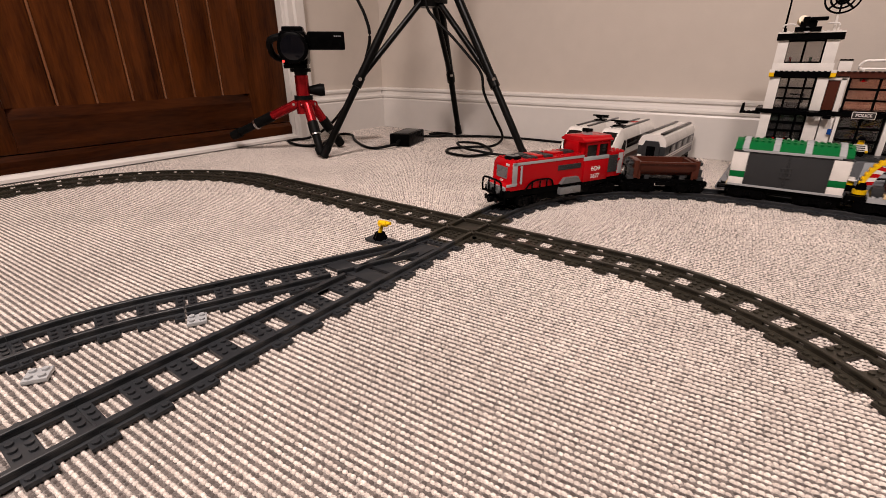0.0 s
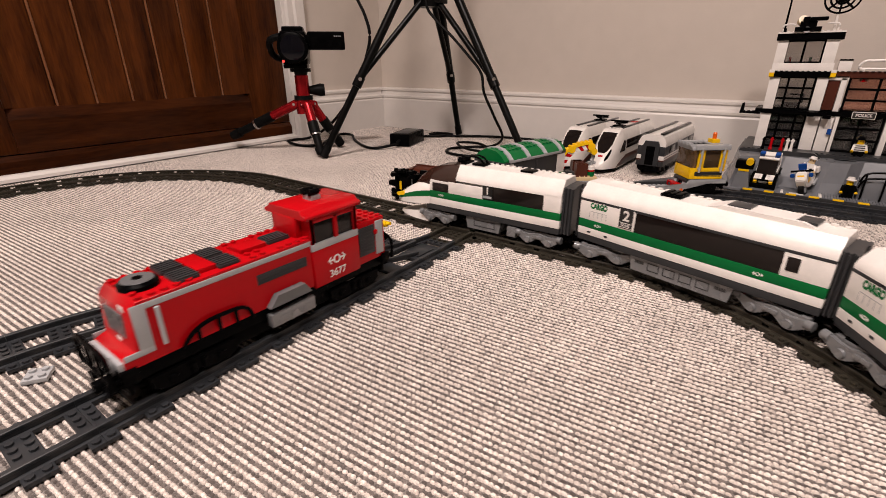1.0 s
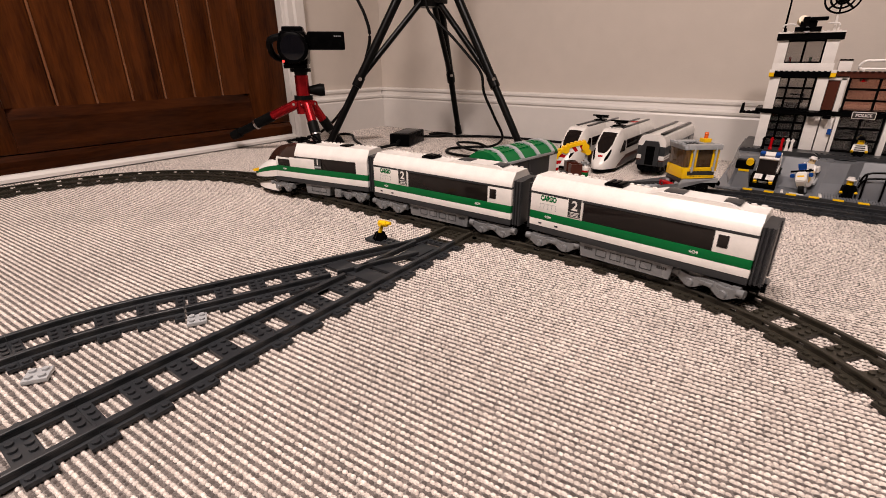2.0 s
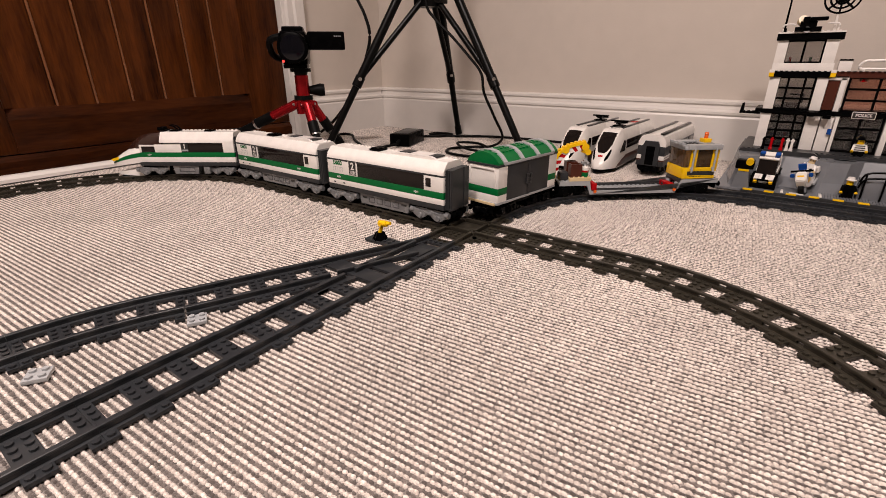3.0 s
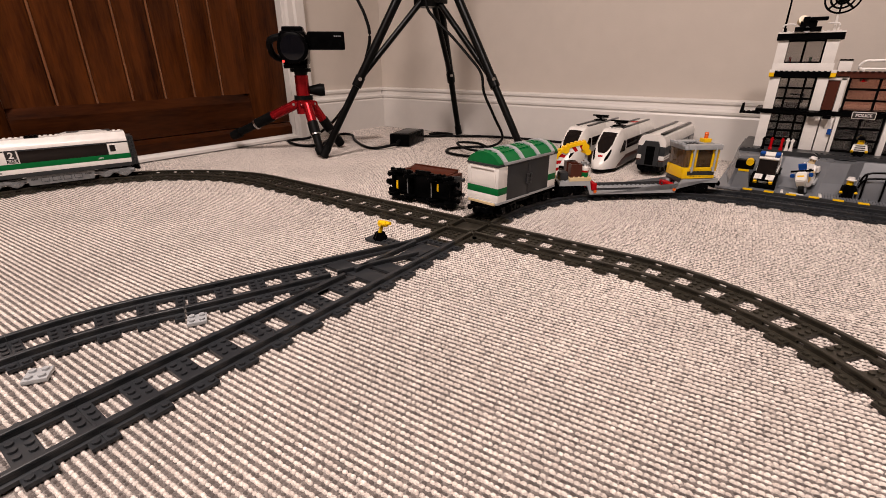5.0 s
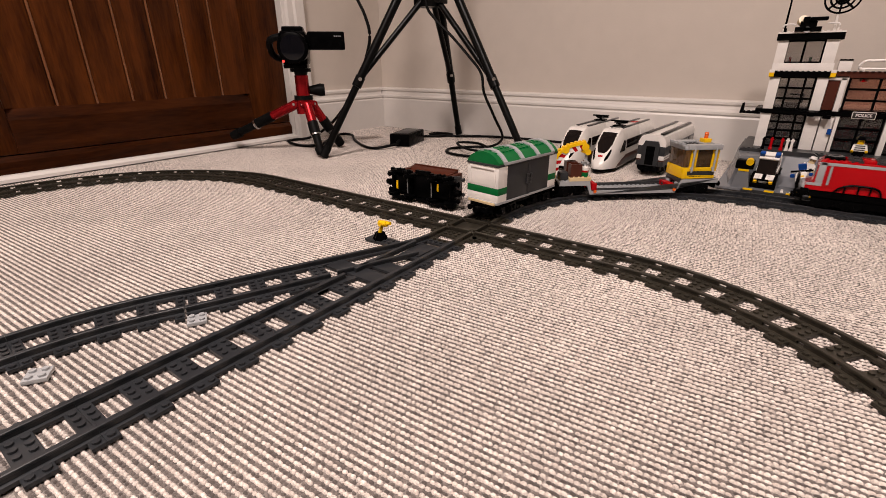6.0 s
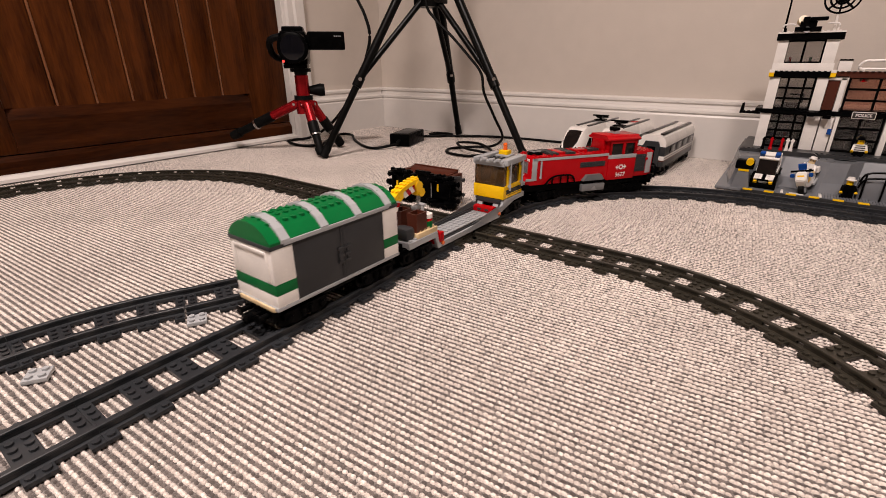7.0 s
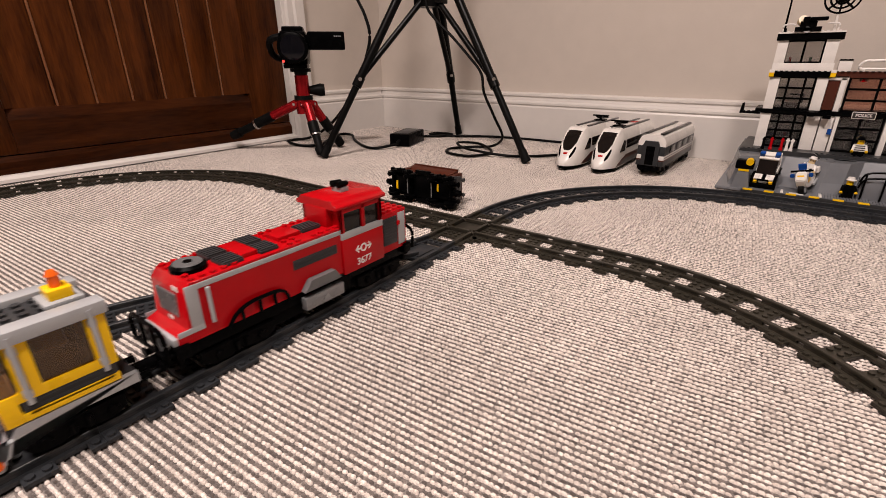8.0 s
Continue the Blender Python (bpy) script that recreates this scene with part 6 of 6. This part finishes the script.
def toy_car():
    t = thing("toy_police_car", "small white and black toy police car with blue lights", "toy car", "", pose(0.313, 0.487, 0.020, 0, 34, -97) @ Matrix.Scale(0.92, 4))
    boxes("chassis", BLACK, t, [(-26, 24, -17, 17, 3, 13)], 1.0, "black chassis")
    for x in (-16, 15):
        for s in (-1, 1):
            bm = bmesh.new()
            cyl(bm, (x, s * 14, 7), (x, s * 19.5, 7), 7, 7, 18)
            w = part("wheel", bm, RUBBER, t, "black tyre", True)
            bm = bmesh.new()
            cyl(bm, (x, s * 19.4, 7), (x, s * 20, 7), 3.6, 3.6, 12)
            part("rim", bm, LGREY, w, "", True)
    boxes("bumper", BLACK, t, [(23, 30, -21, 21, 2, 12)], 0.8, "black bumper")
    for s in (-1, 1):
        boxes("fender", BLACK, t, [(6, 26, s * 18.4 - 2.4, s * 18.4 + 2.4, 8, 22)], 0.8, "black wheel arch")
    boxes("bonnet", WHITE, t, [(12, 26, -8, 8, 13, 23), (12, 26, -16, -8, 18.5, 23), (12, 26, 8, 16, 18.5, 23)], 0.8, "white bonnet")
    for s in (-1, 1):
        boxes("headlight", YELLOW, t, [(24, 28.4, s * 12.5 - 3, s * 12.5 + 3, 13, 18)], 0.5, "yellow headlight")
    bm = bmesh.new()
    prism(bm, [(13, 23), (-16, 23), (-15, 43), (-5, 43)], -15, 15)
    part("windscreen", bm, SMOKE, t, "dark windscreen")
    boxes("roof", WHITE, t, [(-20, -4, -16, 16, 43, 46.5)], 0.6, "white roof")
    boxes("rear_body", WHITE, t, [(-27, -16, -16, 16, 13, 43)], 0.6, "white rear body")
    boxes("light_bar", WHITE, t, [(-15, -9, -12, 12, 46.5, 50)], 0.5)
    for s in (-1, 1):
        boxes("blue_light", BLUE, t, [(-16, -8, s * 12 - 4, s * 12 + 4, 47, 54)], 0.8, "blue roof light")
    boxes("bonnet_stripe", BLACK, t, [(25.8, 26.4, -9, 9, 18, 22.6), (13, 26, -3, 3, 22.9, 23.5)], 0.0, "black bonnet stripe")
    for s in (-1, 1):
        boxes("door_panel", WHITE, t, [(-16, 6, s * 16.2 - 1.0, s * 16.2 + 1.0, 13, 26)], 0.5, "white door panel")
        boxes("window_post", WHITE, t, [(-18, -12, s * 15.2 - 1.2, s * 15.2 + 1.2, 26, 43)], 0.4)
    boxes("grille_mark", LGREY, t, [(27.1, 27.6, -6, 6, 14, 15), (27.1, 27.6, -6, 6, 16.4, 17.4)], 0.0)
    return t


def toy_motorcycle():
    t = thing("toy_motorcycle", "small white and blue toy police motorcycle with stand", "toy motorcycle", "", pose(0.375, 0.488, 0.008, 14, 14, -102) @ Matrix.Scale(1.1, 4))
    for x in (-20, 22):
        bm = bmesh.new()
        cyl(bm, (x, -3.5, 10), (x, 3.5, 10), 9.5, 9.5, 20)
        w = part("wheel", bm, RUBBER, t, "black tyre", True)
        bm = bmesh.new()
        cyl(bm, (x, -3.8, 10), (x, 3.8, 10), 5, 5, 14)
        part("rim", bm, LGREY, w, "", True)
    bm = bmesh.new()
    prism(bm, [(26, 16), (30, 28), (14, 40), (6, 38), (4, 26), (-30, 28), (-34, 20), (-10, 8), (8, 8)], -6, 6)
    bmesh.ops.bevel(bm, geom=list(bm.edges), offset=0.0012, segments=2, affect="EDGES")
    part("fairing", bm, WHITE, t, "white fairing", True)
    boxes("side_mark", YELLOW, t, [(4, 14, -6.4, 6.4, 18, 27)], 0.3, "yellow side mark")
    for s in (-1, 1):
        boxes("pannier", WHITE, t, [(-28, -18, s * 8.5 - 2.5, s * 8.5 + 2.5, 20, 28)], 0.8, "white pannier box")
    boxes("screen", BLUE, t, [(10, 14, -5, 5, 38, 48)], 0.6, "blue clear screen")
    boxes("exhaust", LGREY, t, [(-36, 0, s * 7.5 - 1.5, s * 7.5 + 1.5, 7, 11) for s in (-1, 1)], 0.8)
    boxes("seat", BLACK, t, [(-22, 2, -5, 5, 28, 31)], 0.8)
    bm = bmesh.new()
    prism(bm, [(14, 22), (25, 20), (27, 27), (21, 36), (14, 37)], -7, 7)
    bmesh.ops.bevel(bm, geom=list(bm.edges), offset=0.0016, segments=2, affect="EDGES")
    part("front_fairing", bm, WHITE, t, "white front fairing", True)
    bm = bmesh.new()
    prism(bm, [(27.6, 27.4), (26.2, 22), (25.2, 22), (22.6, 33), (23.4, 34)], -4, 4)
    part("badge", bm, YELLOW, t, "yellow badge on the fairing")
    bm = bmesh.new()
    cyl(bm, (16, -14, 38), (16, 14, 38), 1.6, 1.6, 8)
    part("handlebar", bm, BLACK, t, "black handlebar", True)
    for s in (-1, 1):
        boxes("blue_light", BLUE, t, [(17, 22, s * 11.5 - 2.6, s * 11.5 + 2.6, 30, 35)], 0.8, "square blue light")
    return t


police_station()
toy_car()
toy_motorcycle()
figure("toy_figure", "small block toy figure in white with helmet on motorcycle", pose(0.3655, 0.4945, 0.030, -8, 10, -12), WHITE, WHITE, TAN)
figure("toy_figure", "small block toy figure in black coat and white cap", pose(0.425, 0.472, 0.006, 0, 0, 12), BLACK, WHITE)
figure("toy_figure", "small block toy figure in striped shirt and cap", pose(0.432, 0.572, 0.0575, 0, 0, 6), WHITE, BLACK, YELLOW, True, BLACK)


# ---- carpet loops ----
def carpet_loops():
    """Rows of wool loops: tall cream rows with lower grey rows between, laid where the camera passes nearest."""
    rng = np.random.default_rng(7)
    turn = radians(4.0)
    c, s = math.cos(turn), math.sin(turn)
    pitch, along = 0.0052, 0.0036
    mats = []
    for kind in (0, 1):
        rows = np.arange(-1.0, 1.3, pitch) + (pitch / 2 if kind else 0)
        us = np.arange(-1.1, 1.5, along)
        U, V = np.meshgrid(us, rows, indexing="xy")
        U = U + (rng.random(len(rows)) * 0.3)[:, None] * along + rng.normal(0, 0.00034, U.shape)
        V = V + rng.normal(0, 0.00009, V.shape)
        X, Y = (U * c - V * s).ravel(), (U * s + V * c).ravel()
        keep = (X > WX + 0.01) & (X < 0.56) & (Y > -0.49) & (Y < WY - 0.03)
        X, Y = X[keep], Y[keep]
        n = len(X)
        hgt = (0.0022 if kind == 0 else 0.0018) * (1 + rng.normal(0, 0.11, n))
        ra = (0.00225 if kind == 0 else 0.0021) * (1 + rng.normal(0, 0.08, n))
        rb = (0.00144 if kind == 0 else 0.00125) * (1 + rng.normal(0, 0.08, n))
        th = turn + rng.normal(0, 0.10, n)
        near = (X > -0.22) & (X < 0.50) & (Y < 0.03)
        for ring, sel, tagn in ((6, near, "near"), (4, ~near, "far")):
            m = int(sel.sum())
            k = np.arange(ring) * 2 * math.pi / ring
            levels = [(1.0, 0.0), (0.92, 0.5), (0.55, 0.90)] if ring == 6 and kind == 0 else [(1.0, 0.0), (0.8, 0.66)] if ring == 6 or kind == 0 else [(1.05, 0.15)]
            vs = []
            for r, z in levels:
                lx = (ra[sel][:, None] * np.cos(k)) * r
                ly = (rb[sel][:, None] * np.sin(k)) * r
                ct, sn = np.cos(th[sel])[:, None], np.sin(th[sel])[:, None]
                vs.append(np.stack([X[sel][:, None] + lx * ct - ly * sn, Y[sel][:, None] + lx * sn + ly * ct, np.broadcast_to((hgt[sel] * z - 0.0024)[:, None], lx.shape)], -1))
            top = np.stack([X[sel], Y[sel], hgt[sel] - 0.0024], -1)[:, None, :]
            V3 = np.concatenate(vs + [top], 1)
            per = V3.shape[1]
            loc = []
            last = (len(levels) - 1) * ring
            for i in range(ring):
                j = (i + 1) % ring
                for b in range(len(levels) - 1):
                    loc += [(b * ring + i, b * ring + j, (b + 1) * ring + j), (b * ring + i, (b + 1) * ring + j, (b + 1) * ring + i)]
                loc.append((last + i, last + j, last + ring))
            loc = np.array(loc)
            F = (np.arange(m)[:, None, None] * per + loc[None]).reshape(-1, 3)
            me = bpy.data.meshes.new("carpet_pile")
            me.vertices.add(m * per)
            me.vertices.foreach_set("co", V3.reshape(-1).astype(np.float32))
            me.loops.add(len(F) * 3)
            me.loops.foreach_set("vertex_index", F.reshape(-1).astype(np.int32))
            me.polygons.add(len(F))
            me.polygons.foreach_set("loop_start", np.arange(len(F), dtype=np.int32) * 3)
            me.polygons.foreach_set("use_smooth", np.ones(len(F), bool))
            me.update()
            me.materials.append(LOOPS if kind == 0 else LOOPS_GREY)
            ob = new("carpet_pile", me)
            ob.parent = FLOOR
            tagged(ob, "cream wool carpet loops in rows" if kind == 0 else "grey-brown wool carpet loops between rows", "", "", "stuff")


carpet_loops()


# ---- movement along the track ----
def line_a(s):
    """A point of the freight line; s in metres from the crossing. It closes in a loop outside the view."""
    r = 0.32
    if s < -0.064:
        a = (-0.064 - s) / r
        if a < math.pi / 2:
            return Vector((r - r * math.cos(a), 0.064 + r * math.sin(a)))
        return Vector((r + (a - math.pi / 2) * r, 0.384))
    if s < 0.8:
        return Vector((0, -s))
    u = s - 0.8
    q = r * math.pi / 2
    if u < q:
        a = u / r
        return Vector((r - r * math.cos(a), -0.8 - r * math.sin(a)))
    u -= q
    if u < 0.65:
        return Vector((r + u, -0.8 - r))
    u -= 0.65
    if u < q:
        a = u / r
        return Vector((r + 0.65 + r * math.sin(a), -0.8 - r * math.cos(a)))
    u -= q
    if u < 0.864:
        return Vector((2 * r + 0.65, -0.8 + u))
    u -= 0.864
    if u < q:
        a = u / r
        return Vector((r + 0.65 + r * math.cos(a), 0.064 + r * math.sin(a)))
    u -= q
    return Vector((r + 0.65 - u, 0.384))


LOOP_A = 0.8 + 3 * 0.32 * math.pi / 2 + 0.65 + 0.864 + 0.65 + 0.064 + 0.32 * math.pi / 2


def line_b(s):
    """A point of the passenger line; s from the crossing towards the door."""
    r = 0.32
    if s < -0.192:
        a = (-0.192 - s) / r
        if a < math.pi / 2:
            return Vector((0.192 + r * math.sin(a), -r + r * math.cos(a)))
        return Vector((0.512, -r - (a - math.pi / 2) * r))
    if s < 0.448:
        return Vector((-s, 0))
    a = (s - 0.448) / r
    if a < math.pi / 2:
        return Vector((-0.448 - r * math.sin(a), -r + r * math.cos(a)))
    return Vector((-0.768, -r - (a - math.pi / 2) * r))


def curve(keys, t):
    """Smooth monotone reading of (seconds, value) keys."""
    n = len(keys)
    if t <= keys[0][0]:
        return keys[0][1]
    for i in range(n - 1):
        if t <= keys[i + 1][0]:
            break
    else:
        return keys[-1][1]
    def slope(j):
        if j == 0 or j == n - 1:
            return (keys[min(j + 1, n - 1)][1] - keys[max(j - 1, 0)][1]) / (keys[min(j + 1, n - 1)][0] - keys[max(j - 1, 0)][0])
        a = (keys[j][1] - keys[j - 1][1]) / (keys[j][0] - keys[j - 1][0])
        b = (keys[j + 1][1] - keys[j][1]) / (keys[j + 1][0] - keys[j][0])
        return 0.0 if a * b <= 0 else 2 * a * b / (a + b)
    (t0, v0), (t1, v1) = keys[i], keys[i + 1]
    h = t1 - t0
    u = (t - t0) / h
    return v0 * (2 * u ** 3 - 3 * u * u + 1) + v1 * (3 * u * u - 2 * u ** 3) + h * slope(i) * (u ** 3 - 2 * u * u + u) + h * slope(i + 1) * (u ** 3 - u * u)


def ride(path, s, d, side_f=0.0, side_b=0.0, z=0.0):
    """The pose of a vehicle whose two bogies stand d before and behind s; side: how far each is off the rails, to the left."""
    f, b = path(s + d), path(s - d)
    u = (f - b).normalized()
    lf = Vector((-u.y, u.x))
    f, b = f + lf * side_f, b + lf * side_b
    u = f - b
    c = (f + b) / 2
    return pose(c.x, c.y, z, 0, 0, math.degrees(math.atan2(u.y, u.x)))


LOCO_S = [(0.0, -0.210), (0.3, -0.056), (0.5, 0.045), (0.6, 0.095), (0.7, 0.145), (0.8, 0.194), (0.9, 0.248), (1.0, 0.308), (1.2, 0.442), (1.5, 0.66), (1.8, 0.90),
          (5.7, LOOP_A - 0.90), (6.0, LOOP_A - 0.728), (6.2, LOOP_A - 0.618), (6.5, LOOP_A - 0.500), (7.0, LOOP_A - 0.260), (7.4, LOOP_A - 0.057), (8.0, LOOP_A + 0.275)]
VAN_S = [(0.0, -0.583), (0.3, -0.434), (0.5, -0.328), (0.6, -0.272), (0.7, -0.226), (0.8, -0.186), (0.9, -0.152), (1.0, -0.130), (1.1, -0.118), (1.3, -0.112), (6.22, -0.112)]
WHITE_S = [(0.0, -0.87), (0.3, -0.675), (0.5, -0.548), (0.6, -0.487), (0.7, -0.423), (0.8, -0.373), (0.9, -0.326), (1.2, -0.186), (1.4, -0.127), (1.6, -0.084), (2.8, 0.320), (3.0, 0.390), (3.2, 0.460), (3.5, 0.574), (4.5, 0.951), (4.6, 0.985), (8.0, 2.10)]
CRANE_GAP = [(0.0, 0.223), (1.1, 0.223), (1.4, 0.229), (6.15, 0.229), (6.4, 0.216), (7.0, 0.216), (7.4, 0.226), (8.0, 0.226)]
PUSH = [(0.0, 0.505), (6.2, 0.505), (7.0, 0.506), (7.4, 0.516), (8.0, 0.516)]
ENG_FRONT = [(0.0, 0.0), (1.0, 0.0), (1.2, 0.014), (1.4, 0.026), (1.6, 0.033), (2.1, 0.02), (2.6, 0.0), (8.0, 0.0)]
ENG_BACK = [(0.0, 0.0), (0.8, 0.0), (1.2, -0.006), (1.6, -0.012), (2.1, -0.005), (2.6, 0.0), (8.0, 0.0)]


def van_s(t):
    if t < 6.2:
        return curve(VAN_S, t)
    return max(-0.112, curve(LOCO_S, t) - LOOP_A + curve(PUSH, t))


def loco_path(s):
    return line_a(s) if s < LOOP_A - 0.7 else line_a(s - LOOP_A)


def turn_bogies(vehicle, path, place, times, rows):
    """Each bogie follows the bend of the rails under it."""
    for b in vehicle.children:
        if not b.name.startswith("bogie"):
            continue
        x = b.location.x
        keyed = []
        for t, m in zip(times, rows):
            s = place(t)
            d = path(s + x + 0.016) - path(s + x - 0.016)
            u = m.to_3x3() @ Vector((1, 0, 0))
            a = math.degrees(math.atan2(d.y, d.x) - math.atan2(u.y, u.x))
            a = (a + 180) % 360 - 180
            keyed.append((t, pose(x, 0, 0, 0, 0, max(-25, min(25, a)))))
        walk(b, keyed)


def motions():
    times = [round(0.1 * k, 1) for k in range(81)]
    jobs = [(LOCO, loco_path, lambda t: curve(LOCO_S, t), 0.075),
            (VAN, line_a, van_s, 0.05),
            (CRANE, line_a, lambda t: van_s(t) - curve(CRANE_GAP, t), 0.108),
            (COACH_A, line_b, lambda t: curve(WHITE_S, t), 0.085),
            (COACH_B, line_b, lambda t: curve(WHITE_S, t) - 0.253, 0.085)]
    for vehicle, path, place, d in jobs:
        rows = [ride(path, place(t), d) for t in times]
        walk(vehicle, list(zip(times, rows)))
        turn_bogies(vehicle, path, place, times, rows)
    place = lambda t: curve(WHITE_S, t) + 0.25
    rows = [ride(line_b, place(t), 0.085, curve(ENG_FRONT, t), curve(ENG_BACK, t)) for t in times]
    walk(ENGINE, list(zip(times, rows)))
    turn_bogies(ENGINE, line_b, place, times, rows)
    rows = [(t, ride(line_a, curve(LOCO_S, t) - 0.196, 0.045)) for t in times if t <= 0.6]
    walk(HOPPER, rows + HOPPER_FALL)


HOPPER_FALL = [(0.7, pose(-0.006, 0.054, 0.004, 16, 2, -96)), (0.8, pose(-0.040, 0.064, 0.019, 62, 2, -124)), (0.9, pose(-0.085, 0.056, 0.026, 86, 0, -154)),
               (1.0, pose(-0.120, 0.045, 0.0275, 90, 0, -174)), (1.2, pose(-0.130, 0.042, 0.0275, 90, 0, -179)), (8.0, pose(-0.130, 0.042, 0.0275, 90, 0, -179))]
motions()
